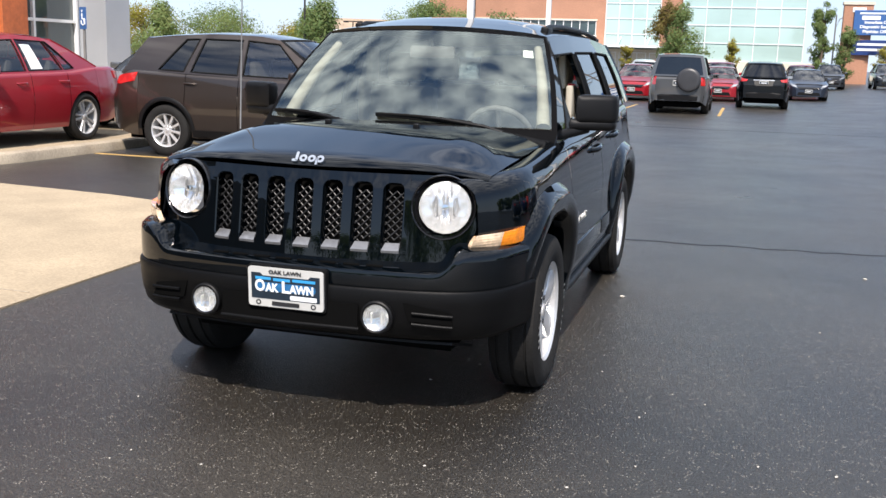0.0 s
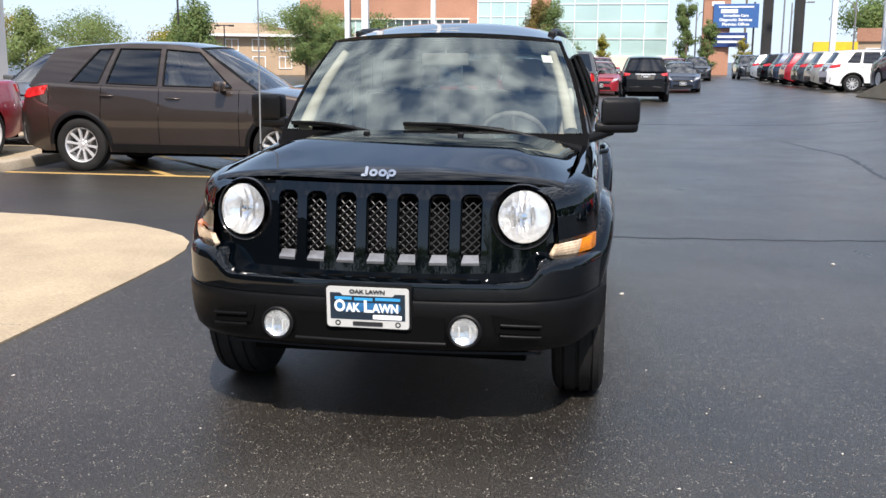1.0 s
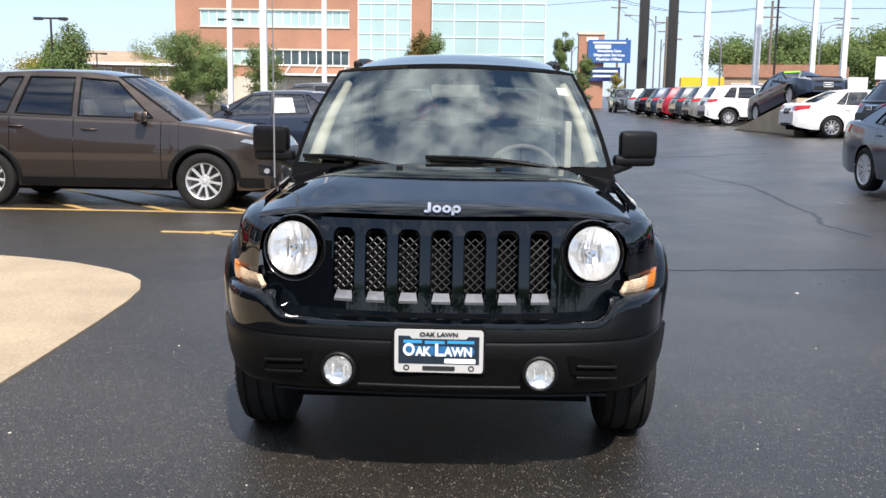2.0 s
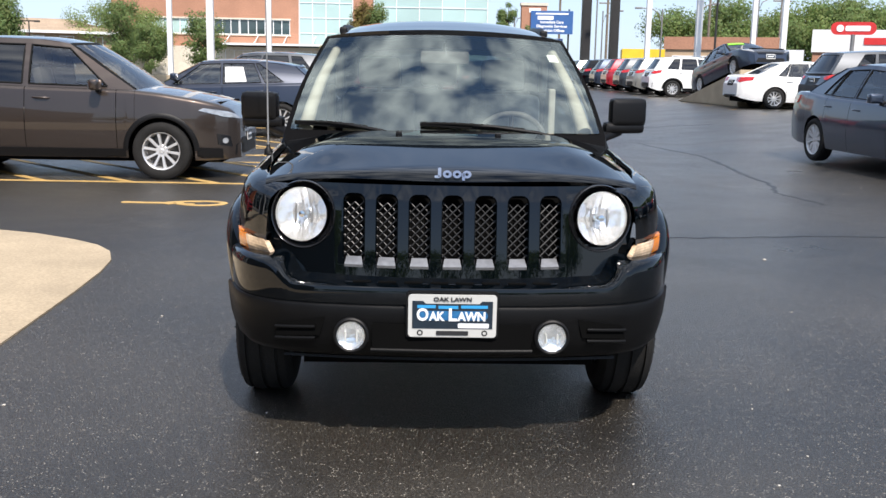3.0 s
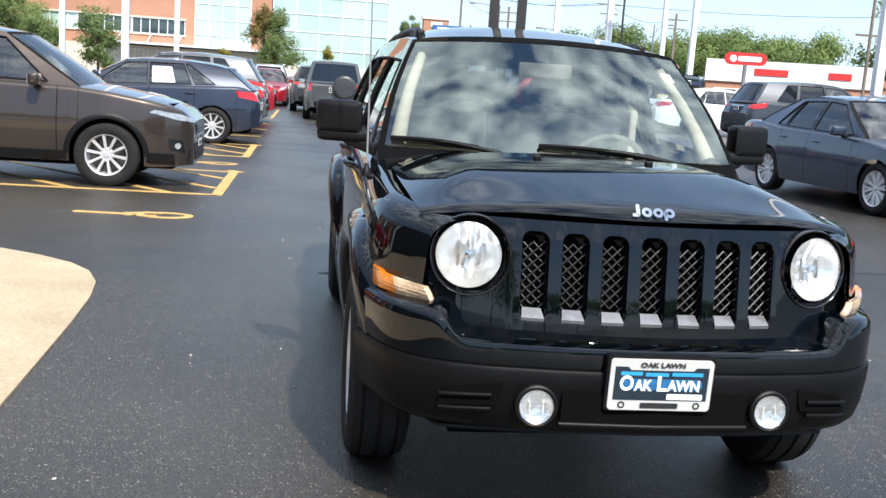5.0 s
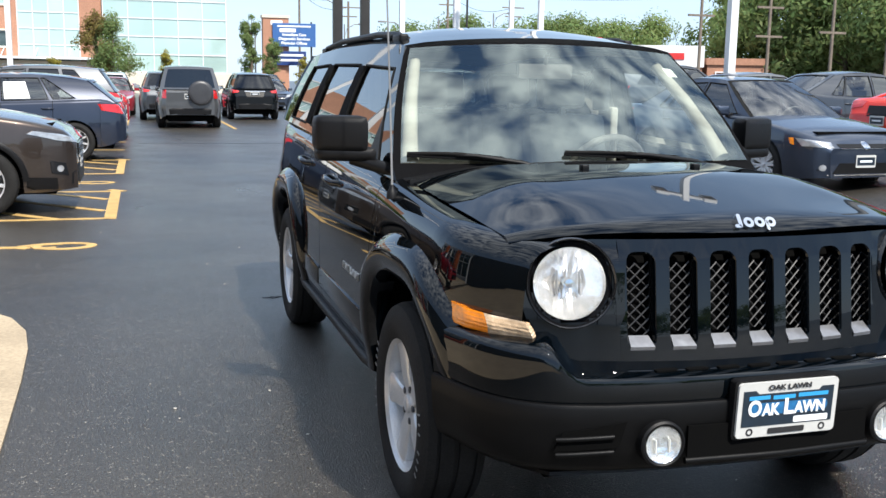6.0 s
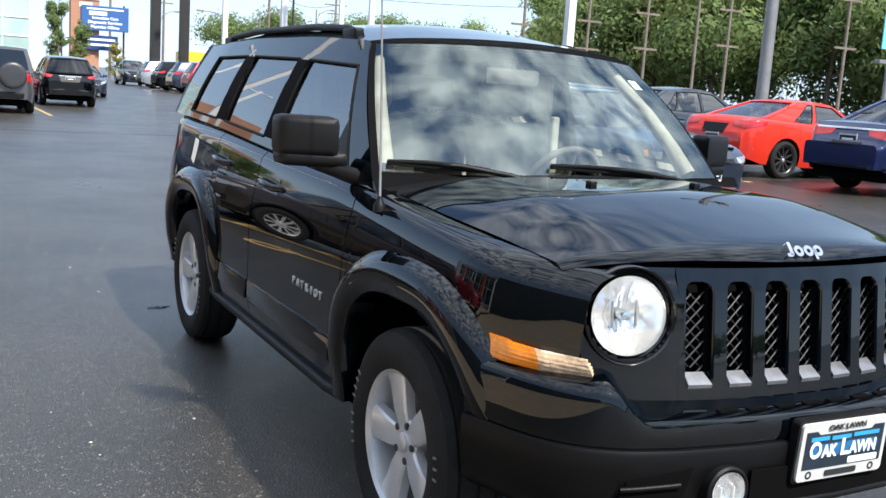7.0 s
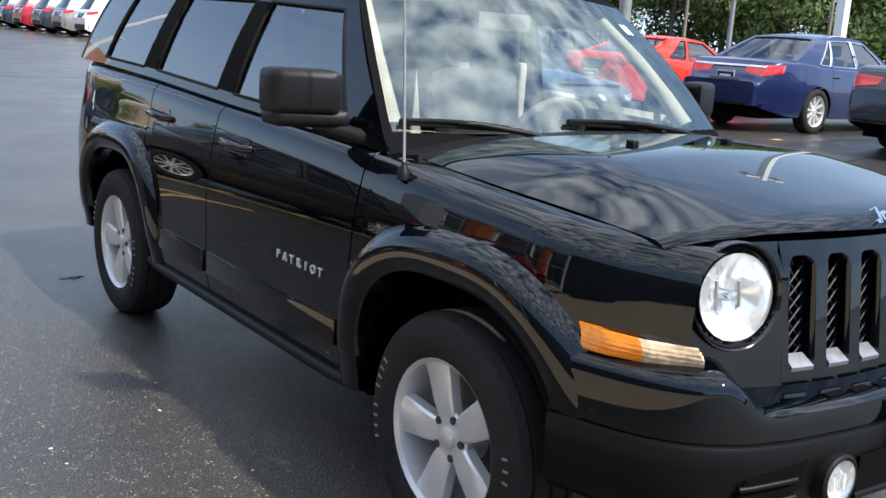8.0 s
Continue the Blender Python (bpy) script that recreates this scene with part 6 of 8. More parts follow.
def jeep_lamps():
    for s in (1, -1):
        c = fascia(s * 0.552, 0.872)
        nrm = Vector((s * 0.25, -1, 0.11)).normalized()
        m = Matrix.Translation(c) @ nrm.to_track_quat("X", "Z").to_matrix().to_4x4()
        bm = bmesh.new()
        lathe(bm, [(0.126, -0.03), (0.126, 0.004), (0.123, 0.009), (0.118, 0.006), (0.112, -0.010), (0.100, -0.016), (0.098, -0.03)], 48, m)
        lamp = part("headlamp", bm, M_GLOSS, jeep, smooth=40)
        m = m @ Matrix.Translation((0, s * 0.006, 0.0)) @ Matrix.Scale(0.91, 4)
        bm = bmesh.new()
        # fluted bowl and the bulb's shield
        rings = [(0.004, -0.050), (0.022, -0.048), (0.045, -0.038), (0.068, -0.024), (0.090, -0.008), (0.110, 0.010)]
        vs = []
        for k in range(48):
            a = 2 * math.pi * k / 48
            vs.append([])
            for i, (r, h) in enumerate(rings):
                y, z = r * math.cos(a), r * math.sin(a)
                flute = 0.0045 * math.cos(y * 190) if 0 < i < 5 else 0.0
                vs[-1].append(bm.verts.new(m @ Vector((h + flute, y, z))))
        for k in range(48):
            for i in range(len(rings) - 1):
                bm.faces.new((vs[k][i], vs[k][i + 1], vs[(k + 1) % 48][i + 1], vs[(k + 1) % 48][i]))
        bm.faces.new([v[0] for v in vs][::-1])
        bmesh.ops.recalc_face_normals(bm, faces=list(bm.faces))
        part("reflector", bm, M_REFLECTOR, lamp, smooth=50)
        bm = bmesh.new()
        lathe(bm, [(0.001, 0.004), (0.013, 0.002), (0.016, -0.010), (0.016, -0.045)], 20, m)
        part("bulb_shield", bm, M_CHROME, lamp, smooth=40)
        bm = bmesh.new()
        for off, h in ((-0.034, 0.075), (0.036, 0.066)):
            box(bm, (-0.030, off - 0.003, -h / 2), (-0.020, off + 0.003, h / 2), 0.002, m)
        part("reflector_step", bm, M_GREYMETAL, lamp, smooth=40)
        bm = bmesh.new()
        lathe(bm, [(0.001, 0.036), (0.03, 0.035), (0.06, 0.031), (0.085, 0.025), (0.104, 0.016), (0.110, 0.008)], 40, m)
        part("lens", bm, M_LENS, lamp, smooth=60).visible_shadow = False
        # fog lamp in the bumper
        f = Matrix.Translation((s * 0.361, 0.032, 0.466)) @ Vector((s * 0.05, -1, 0.03)).normalized().to_track_quat("X", "Z").to_matrix().to_4x4()
        bm = bmesh.new()
        lathe(bm, [(0.066, -0.06), (0.064, 0.006), (0.058, 0.010), (0.051, 0.006), (0.050, -0.01)], 32, f)
        fog = part("fog_lamp", bm, M_PLASTIC, jeep, smooth=40)
        bm = bmesh.new()
        lathe(bm, [(0.001, -0.004), (0.02, -0.003), (0.04, 0.003), (0.051, 0.009)], 28, f)
        part("reflector", bm, M_FOGREFL, fog, smooth=40)
        bm = bmesh.new()
        for off in (-0.02, 0.02):
            box(bm, (0.000, off - 0.002, -0.024), (0.006, off + 0.002, 0.012), 0.001, f)
        part("bulb_shield", bm, M_BADGE, fog)
        bm = bmesh.new()
        lathe(bm, [(0.001, 0.020), (0.03, 0.017), (0.046, 0.011), (0.051, 0.006)], 28, f)
        part("lens", bm, M_LENS, fog, smooth=60).visible_shadow = False
        # turn signal at the corner: clear inboard, amber outboard
        def lens(u0, u1, nm, mt, lbl):
            b = bmesh.new()
            def fn(u, v):
                f = u0 + (u1 - u0) * u
                x = tab([(0, 0.668), (0.45, 0.755), (0.8, 0.810), (1.0, 0.830)], f)
                y = tab([(0, 0.212), (0.45, 0.290), (0.8, 0.372), (1.0, 0.440)], f) - 0.006
                lo, hi = tab([(0, 0.722), (1, 0.733)], f), tab([(0, 0.776), (1, 0.792)], f)
                x += 0.026 * v * (1 - f)
                return Vector((s * x, y + 0.006 * v - 0.008 * math.sin(math.pi * v) - 0.0014 * abs(math.sin(5 * math.pi * v)), lo + (hi - lo) * v))
            grid(b, fn, 10, 20)
            bmesh.ops.recalc_face_normals(b, faces=list(b.faces))
            thick(b, 0.02)
            return part(nm, b, mt, jeep, lbl, smooth=40)
        lens(0.0, 0.52, "turn_signal_clear", M_CLEARLENS, "clear ribbed lens")
        lens(0.52, 1.0, "turn_signal_amber", M_AMBER, "amber lens")


BUMPER = [(0, 0.028), (0.3, 0.042), (0.5, 0.068), (0.62, 0.100), (0.70, 0.142), (0.76, 0.195), (0.81, 0.275), (0.845, 0.375), (0.868, 0.50)]


def bumper_at(x, out, z):
    a, y = abs(x), tab(BUMPER, abs(x), 0.02)
    d = 0.01
    slope = (tab(BUMPER, a + d, 0.02) - tab(BUMPER, max(0, a - d), 0.02)) / (2 * d if a > d else d + a)
    n = Vector((slope, -1)).normalized()
    return Vector(((a + n.x * out) * (1 if x >= 0 else -1), y + n.y * out, z))


def sweep(profile, xmax=0.872, n=72, rise=None):
    bm = bmesh.new()
    rows = []
    for i in range(n + 1):
        s = -1 + 2 * i / n
        x = xmax * math.sin(s * math.pi / 2) ** 1 if False else xmax * (abs(s) ** 0.8) * (1 if s >= 0 else -1)
        rows.append([bm.verts.new(bumper_at(x, o, z + (rise(abs(x), k) if rise else 0.0))) for k, (o, z) in enumerate(profile)])
    for i in range(n):
        for j in range(len(profile) - 1):
            bm.faces.new((rows[i][j], rows[i][j + 1], rows[i + 1][j + 1], rows[i + 1][j]))
    bmesh.ops.remove_doubles(bm, verts=list(bm.verts), dist=0.0002)
    bmesh.ops.recalc_face_normals(bm, faces=list(bm.faces))
    return bm


def jeep_bumper():
    up = lambda x, k: (0.078, 0.080, 0.078, 0.074, 0.062, 0.0, 0.0)[k] * smooth01(0.57, 0.68, x)
    part("bumper_upper", sweep([(-0.13, 0.662), (-0.055, 0.650), (-0.018, 0.645), (-0.004, 0.637), (0.0, 0.622), (0.0, 0.590), (-0.005, 0.572)], rise=up), M_BLACK, jeep, smooth=45)
    part("bumper_lower", sweep([(-0.012, 0.576), (0.003, 0.572), (0.008, 0.562), (0.006, 0.52), (-0.002, 0.45), (-0.016, 0.40), (-0.04, 0.375), (-0.12, 0.36)]), M_BUMPER, jeep, "textured dark grey plastic", smooth=45)
    # slots in the shelf over the bumper: near-black pads paint their shade
    for k in range(-4, 4):
        bm = bmesh.new()
        x = (k + 0.5) * 0.095
        p = bumper_at(x, -0.048, 0.653)
        prism(bm, rounded(0.066, 0.020, 0.006, 2, p.x, p.y), 0.646, 0.6525)
        part("shelf_slot", bm, M_DARK, jeep)
    # central mouth between the fog lamps, with side vents: shade painted as near-black sheets
    bm = bmesh.new()
    grid(bm, lambda u, v: bumper_at(-0.285 + 0.57 * u, 0.007, 0.415 + 0.095 * v), 14, 3)
    bmesh.ops.recalc_face_normals(bm, faces=list(bm.faces))
    part("lower_mouth", thick(bm, 0.006), M_DARK, jeep, smooth=40)
    bm = bmesh.new()
    tube(bm, [bumper_at(-0.29 + 0.58 * k / 8, 0.010, 0.412) for k in range(9)], 0.010, 8)
    part("mouth_lip", bm, M_BUMPER, jeep, smooth=60)
    for s in (1, -1):
        bm = bmesh.new()
        def vent(u, v):
            x = 0.475 + 0.165 * u - (0.02 * v)
            z = tab([(0, 0.458), (1, 0.445)], u) + (0.070 - 0.018 * u) * v
            return bumper_at(s * x, 0.0085, z)
        grid(bm, vent, 8, 3)
        bmesh.ops.recalc_face_normals(bm, faces=list(bm.faces))
        vt = part("side_vent", thick(bm, 0.006), M_DARK, jeep, smooth=40)
        for z0, z1 in ((0.489, 0.479), (0.447, 0.437)):
            bm = bmesh.new()
            tube(bm, [bumper_at(s * (0.49 + 0.145 * k / 6), 0.012, z0 + (z1 - z0) * k / 6) for k in range(7)], 0.0075, 8)
            part("vent_fin", bm, M_BUMPER, vt, smooth=60)
    # skid panel under the nose
    bm = bmesh.new()
    grid(bm, lambda u, v: Vector(((2 * u - 1) * 0.62, 0.13 + 0.30 * v + 0.05 * (2 * u - 1) ** 2, 0.355 - 0.085 * v)), 12, 4)
    part("skid_panel", thick(bm, 0.01), M_PLASTIC, jeep, smooth=40)


def jeep_plate():
    z0, z1 = 0.470, 0.626
    cz, hh = (z0 + z1) / 2, z1 - z0
    m = Matrix.Translation((0, 0.004, cz)) @ Matrix.Rotation(radians(93), 4, "X")
    bm = bmesh.new()
    prism(bm, rounded(0.330, hh + 0.014, 0.014), -0.030, -0.004, m)
    plate = part("number_plate", bm, M_PLASTIC, jeep)
    bm = bmesh.new()
    prism(bm, rounded(0.314, hh, 0.012), -0.004, 0.004, m)
    part("plate_frame", bm, M_PLATEWHITE, plate, "white dealer frame")
    bm = bmesh.new()
    out = [(-0.143, -0.046), (0.143, -0.046), (0.143, 0.056), (0.105, 0.056), (0.095, 0.046), (-0.095, 0.046), (-0.105, 0.056), (-0.143, 0.056)]
    prism(bm, out, 0.004, 0.0055, m)
    part("plate_field", bm, M_PLATEDARK, plate)
    bm = bmesh.new()
    for x0, x1, z in ((-0.125, -0.06, 0.036), (-0.05, 0.02, 0.034), (0.03, 0.125, 0.036)):
        prism(bm, [(x0, z - 0.006), (x1, z - 0.006), (x1, z + 0.005), (x0, z + 0.005)], 0.0055, 0.0062, m)
    part("sky_band", bm, M_PRINTBLUE, plate, "blue skyline band")
    bm = bmesh.new()
    prism(bm, rounded(0.252, 0.034, 0.016, 4, 0.0, 0.003), 0.0055, 0.006, m)
    part("blue_glow", bm, M_PRINTDEEP, plate)
    for body, size, x, z, mt, wd, bold in (("O", 0.062, -0.106, 0.004, M_PRINTWHITE, 0.042, 0.0020), ("AK", 0.045, -0.056, -0.001, M_PRINTWHITE, 0.056, 0.0018), ("L", 0.062, 0.000, 0.004, M_PRINTWHITE, 0.030, 0.0022),
                                          ("AWN", 0.045, 0.069, -0.001, M_PRINTWHITE, 0.100, 0.0018), ("OAK LAWN", 0.020, 0.0, 0.0625, M_PRINTDARK, 0.135, 0.0006)):
        text("lettering", body, size, mt, plate, m @ Matrix.Translation((x, z, 0.0075)), 0.0006, bold, wd)
    for x, z, w, h, mt in ((0.075, -0.034, 0.11, 0.017, M_PRINTWHITE), (0.0, -0.062, 0.115, 0.016, M_PRINTDARK)):
        bm = bmesh.new()
        prism(bm, rounded(w, h, 0.003, 2, x, z), 0.0055, 0.0068, m)
        part("brand_bar", bm, mt, plate)
    for x in (-0.115, 0.115):
        bm = bmesh.new()
        lathe(bm, [(0.006, 0.004), (0.006, 0.005), (0.011, 0.005), (0.011, 0.004)], 16, m @ Matrix.Translation((x, -0.062, 0)), axis="z")
        part("emblem_ring", bm, M_PRINTDARK, plate)


def jeep_fittings():
    # badge on the hood's lip: plain bright shapes
    zc = 1.032
    bm = bmesh.new()
    lay = Matrix.Translation((0, 0.212, zc - 0.002)) @ Matrix.Rotation(radians(52), 4, "X")
    prism(bm, rounded(0.012, 0.042, 0.005, 4, -0.050, 0.004), -0.01, 0.006, lay)
    prism(bm, rounded(0.022, 0.011, 0.005, 4, -0.058, -0.014), -0.01, 0.006, lay)
    for x in (-0.022, 0.014, 0.050):
        lathe(bm, [(0.0065, -0.01), (0.0065, 0.006), (0.0165, 0.006), (0.0165, -0.01)], 20, lay @ Matrix.Translation((x, -0.003, 0)), axis="z")
    prism(bm, rounded(0.010, 0.034, 0.004, 3, 0.037, -0.013), -0.01, 0.006, lay)
    part("badge", bm, M_CHROME, jeep, "bright metal badge")
    # side badges on the doors
    for s in (1, -1):
        x = 0.866 * tab(JEEP["flank"], 0.66) + 0.002
        m = Matrix.Translation((s * x, 1.70, 0.645)) @ Matrix.Rotation(radians(90 * s), 4, "Z") @ Matrix.Rotation(radians(90), 4, "X")
        for k, ch in enumerate("PATRIOT"):
            text("badge_letter", ch, 0.042, M_BADGE, jeep, m @ Matrix.Translation(((k - 3) * 0.048, 0, 0)), 0.003, 0.0004, None, "chrome letter")
        # door mirror: square black housing on an arm
        bm = bmesh.new()
        def housing(lo, hi, bv):
            box(bm, (min(s * lo[0], s * hi[0]), lo[1], lo[2]), (max(s * lo[0], s * hi[0]), hi[1], hi[2]), bv)
        housing((0.828, 1.520, 1.128), (1.022, 1.640, 1.268), 0.028)
        housing((0.798, 1.526, 1.092), (1.016, 1.635, 1.150), 0.024)
        for v in bm.verts:
            v.co.y += 0.42 * (abs(v.co.x) - 0.83)
            v.co.z += 0.010
        mir = part("door_mirror", bm, M_PLASTIC, jeep, smooth=60)
        bm = bmesh.new()
        box(bm, (min(s * 0.845, s * 0.99), 1.634, 1.145), (max(s * 0.845, s * 0.99), 1.645, 1.252), 0.003)
        for v in bm.verts:
            v.co.y += 0.42 * (abs(v.co.x) - 0.83)
            v.co.z += 0.010
        part("mirror_glass", bm, M_CHROME, mir)
        bm = bmesh.new()
        tube(bm, [(s * 0.755, 1.47, 1.075), (s * 0.80, 1.53, 1.088), (s * 0.88, 1.60, 1.112)], 0.026, 8)
        fs = JEEP["fn_side"]
        sail = [fs(s, 1, 0.06, -0.006), fs(s, 1, 0.40, -0.006), fs(s, 1, 0.06, -0.006).lerp(fs(s, 2, 0.06, -0.006), 0.22)]
        va, vb = [bm.verts.new(p) for p in sail], [bm.verts.new(p - Vector((s * 0.012, 0, 0))) for p in sail]
        bm.faces.new(va)
        bm.faces.new(vb[::-1])
        for i in range(3):
            bm.faces.new((va[i], va[(i + 1) % 3], vb[(i + 1) % 3], vb[i]))
        bmesh.ops.recalc_face_normals(bm, faces=list(bm.faces))
        part("mirror_arm", bm, M_PLASTIC, mir, smooth=50)
        # roof rail with its feet
        bm = bmesh.new()
        roof = JEEP["fn_roof"]
        zr = lambda y: tab(JEEP["cabin"]["roof"], y, 0.1) + 0.025
        tube(bm, [(s * 0.545, 2.12, zr(2.12)), (s * 0.545, 2.20, zr(2.2) + 0.016), (s * 0.545, 2.6, zr(2.6) + 0.022), (s * 0.545, 3.5, zr(3.5) + 0.022), (s * 0.545, 3.95, zr(3.95) + 0.016), (s * 0.545, 4.05, zr(4.05))], 0.016, 8)
        for y in (2.16, 3.98):
            box(bm, (s * 0.545 - 0.022, y - 0.07, zr(y) - 0.03), (s * 0.545 + 0.020, y + 0.07, zr(y) + 0.018), 0.01)
        part("roof_rail", bm, M_PLASTIC, jeep, smooth=60)
        # cream trim along the screen pillars inside
        bm = bmesh.new()
        front = JEEP["fn_front"]
        u = 0.955 if s > 0 else 0.045
        tube(bm, [front(u, v) + Vector((-s * 0.012, 0.085, -0.03)) for v in (0.16, 0.35, 0.6, 0.92)], 0.036, 10, taper=0.022)
        part("pillar_trim", bm, M_TRIM, jeep, smooth=60)
        bm = bmesh.new()
        box(bm, (min(s * 0.625, s * 0.665), 2.40, 1.02), (max(s * 0.625, s * 0.665), 2.56, 1.30), 0.012)
        box(bm, (min(s * 0.575, s * 0.615), 2.40, 1.28), (max(s * 0.575, s * 0.615), 2.53, 1.49), 0.012)
        part("door_post_trim", bm, M_TRIM, jeep, smooth=60)
        for c in (2, 4):
            bm = bmesh.new()
            grid(bm, lambda u, v: fs(s, c, 0.085 + 0.71 * v, -0.003).lerp(fs(s, c + 1, 0.085 + 0.71 * v, -0.003), 0.06 + 0.88 * u), 2, 6)
            part("pillar_cover", thick(bm, 0.002), M_FRIT, jeep, "matt black pillar cover", smooth=40)
    # roof lining, rear-view mirror, sticker, tag
    bm = bmesh.new()
    grid(bm, lambda u, v: JEEP["fn_roof"](0.04 + 0.92 * u, 0.02 + 0.96 * v) + Vector((0, 0, -0.05)), 8, 8)
    part("roof_lining", bm, M_TRIM, jeep, smooth=60)
    bm = bmesh.new()
    box(bm, (-0.125, 1.78, 1.43), (0.125, 1.81, 1.495), 0.012)
    tube(bm, [(0, 1.80, 1.47), (0, 1.77, 1.54)], 0.010, 6)
    part("rear_view_mirror", bm, M_DASH, jeep, smooth=50)
    bm = bmesh.new()
    grid(bm, lambda u, v: JEEP["fn_front"](0.895 + 0.038 * u, 0.755 + 0.075 * v) + Vector((0, 0.006, -0.004)), 2, 2)
    part("windscreen_sticker", bm, M_PAPER, jeep)
    # aerial on the fender
    bm = bmesh.new()
    lathe(bm, [(0.020, -0.02), (0.019, 0.004), (0.010, 0.016), (0.007, 0.03)], 16, Matrix.Translation((-0.822, 1.185, 1.020)), axis="z")
    aer = part("aerial", bm, M_PLASTIC, jeep, smooth=50)
    bm = bmesh.new()
    tube(bm, [(-0.822, 1.185, 1.04), (-0.826, 1.205, 1.35), (-0.832, 1.23, 1.66), (-0.838, 1.25, 1.90)], 0.0042, 6, taper=0.0025)
    part("mast", bm, M_GREYMETAL, aer, smooth=60)


JEEP_BVH = jeep_skin()
jeep_hood()
jeep_grille()
jeep_lamps()
jeep_bumper()
jeep_plate()
jeep_fittings()


# ---------------------------------------------------------------- buildings
def window(parent, m, w, h, cols, rows_, mat, frame_mat, depth=0.12, bar=0.07):
    """A window in a facade: frame, mullions and separate panes. m puts its lower left corner, x along, y into the wall, z up."""
    bm = bmesh.new()
    ring = []
    for x, z in ((0, 0), (w, 0), (w, h), (0, h)):
        ix, iz = (bar if x == 0 else w - bar), (bar if z == 0 else h - bar)
        ring.append([bm.verts.new(m @ Vector(p)) for p in ((x, -0.05, z), (ix, -0.05, iz), (ix, depth, iz), (x, depth, z))])
    for i in range(4):
        r0, r1 = ring[i], ring[(i + 1) % 4]
        for j in range(4):
            bm.faces.new((r0[j], r1[j], r1[(j + 1) % 4], r0[(j + 1) % 4]))
    bmesh.ops.recalc_face_normals(bm, faces=list(bm.faces))
    win = part("window", bm, frame_mat, parent)
    for i in range(1, cols):
        bm = bmesh.new()
        box(bm, (w * i / cols - bar / 2, -0.04, bar), (w * i / cols + bar / 2, depth, h - bar), 0, m)
        part("mullion", bm, frame_mat, win)
    for j in range(1, rows_):
        bm = bmesh.new()
        box(bm, (bar, -0.03, h * j / rows_ - bar / 2), (w - bar, depth - 0.01, h * j / rows_ + bar / 2), 0, m)
        part("transom", bm, frame_mat, win)
    for i in range(cols):
        for j in range(rows_):
            bm = bmesh.new()
            tilt = random.uniform(-0.006, 0.006)
            box(bm, (w * i / cols + bar * 0.4, 0.05 + tilt, h * j / rows_ + bar * 0.4), (w * (i + 1) / cols - bar * 0.4, 0.07 + tilt, h * (j + 1) / rows_ - bar * 0.4), 0, m)
            part("pane", bm, mat, win)
    return win


def clinic():
    """The brick and glass building across the street."""
    b = thing("office_building", "brick office building with window bands and a teal glass wing", "building", Matrix.Translation((0, 100, 0)))
    x0, x1, top = -31.4, -4.9, 13.6
    bm = bmesh.new()
    # brick bands between the window strips, with piers
    for z0, z1 in ((2.9, 4.05), (5.75, 7.9), (9.75, 13.6)):
        box(bm, (x0, 0, z0), (-12.5, 14, z1))
    for xa, xb in ((x0, -28.8), (-13.4, -12.5), (-7.0, -5.0)):
        box(bm, (xa, -0.02, 2.9), (xb, 13.9, top))
    part("brick_wall", bm, M_BRICK, b)
    bm = bmesh.new()
    box(bm, (x0 - 0.3, -1.2, 0), (-5.0, 14, 2.9))
    box(bm, (-5.0, -0.6, 0), (8.2, 14, 2.0))
    part("stone_base", bm, M_STONE, b)
    bm = bmesh.new()
    for z in (4.05, 5.66, 7.9, 9.66):
        box(bm, (-28.9, -0.12, z), (-13.3, 0.1, z + 0.14))
    part("sill_band", bm, M_STONE, b)
    for z0, z1 in ((4.15, 5.70), (8.0, 9.72)):
        for k in range(3):
            xa = -28.8 + k * 5.15
            window(b, Matrix.Translation((xa, 0.05, z0)), 5.1, z1 - z0, 6, 1, M_TEALGLASS if z0 > 6 or k == 0 else M_DARKGLASS, M_WHITEMETAL)
    # glazed stair tower
    window(b, Matrix.Translation((-12.5, 0.0, 2.9)), 5.5, 10.6, 4, 7, M_TEALGLASS, M_WHITEMETAL)
    bm = bmesh.new()
    box(bm, (-12.5, 0.3, 0), (-5, 14, top))
    box(bm, (-28.8, 0.4, 2.9), (-12.5, 14, top))
    part("inner_wall", bm, M_STONE, b)
    # entrance canopy on thin struts
    bm = bmesh.new()
    box(bm, (-20.5, -3.4, 3.05), (-4.6, 0.0, 3.25))
    for k in range(6):
        tube(bm, [(-19.5 + k * 2.9, -3.2, 3.2), (-19.5 + k * 2.9, -0.1, 4.1)], 0.05, 6)
    part("canopy", bm, M_WHITEMETAL, b)
    for k in range(5):
        window(b, Matrix.Translation((-19.8 + k * 3.0, -1.22, 0.3)), 2.7, 2.3, 3, 2, M_DARKGLASS, M_WHITEMETAL)
    # teal glass wing
    window(b, Matrix.Translation((-4.9, -0.3, 2.0)), 11.6, 12.0, 5, 7, M_TEALGLASS, M_WHITEMETAL)
    bm = bmesh.new()
    box(bm, (-4.9, 0.0, 2.0), (6.6, 14, 14.0))
    part("inner_wall", bm, M_DARKGLASS, b)


clinic()


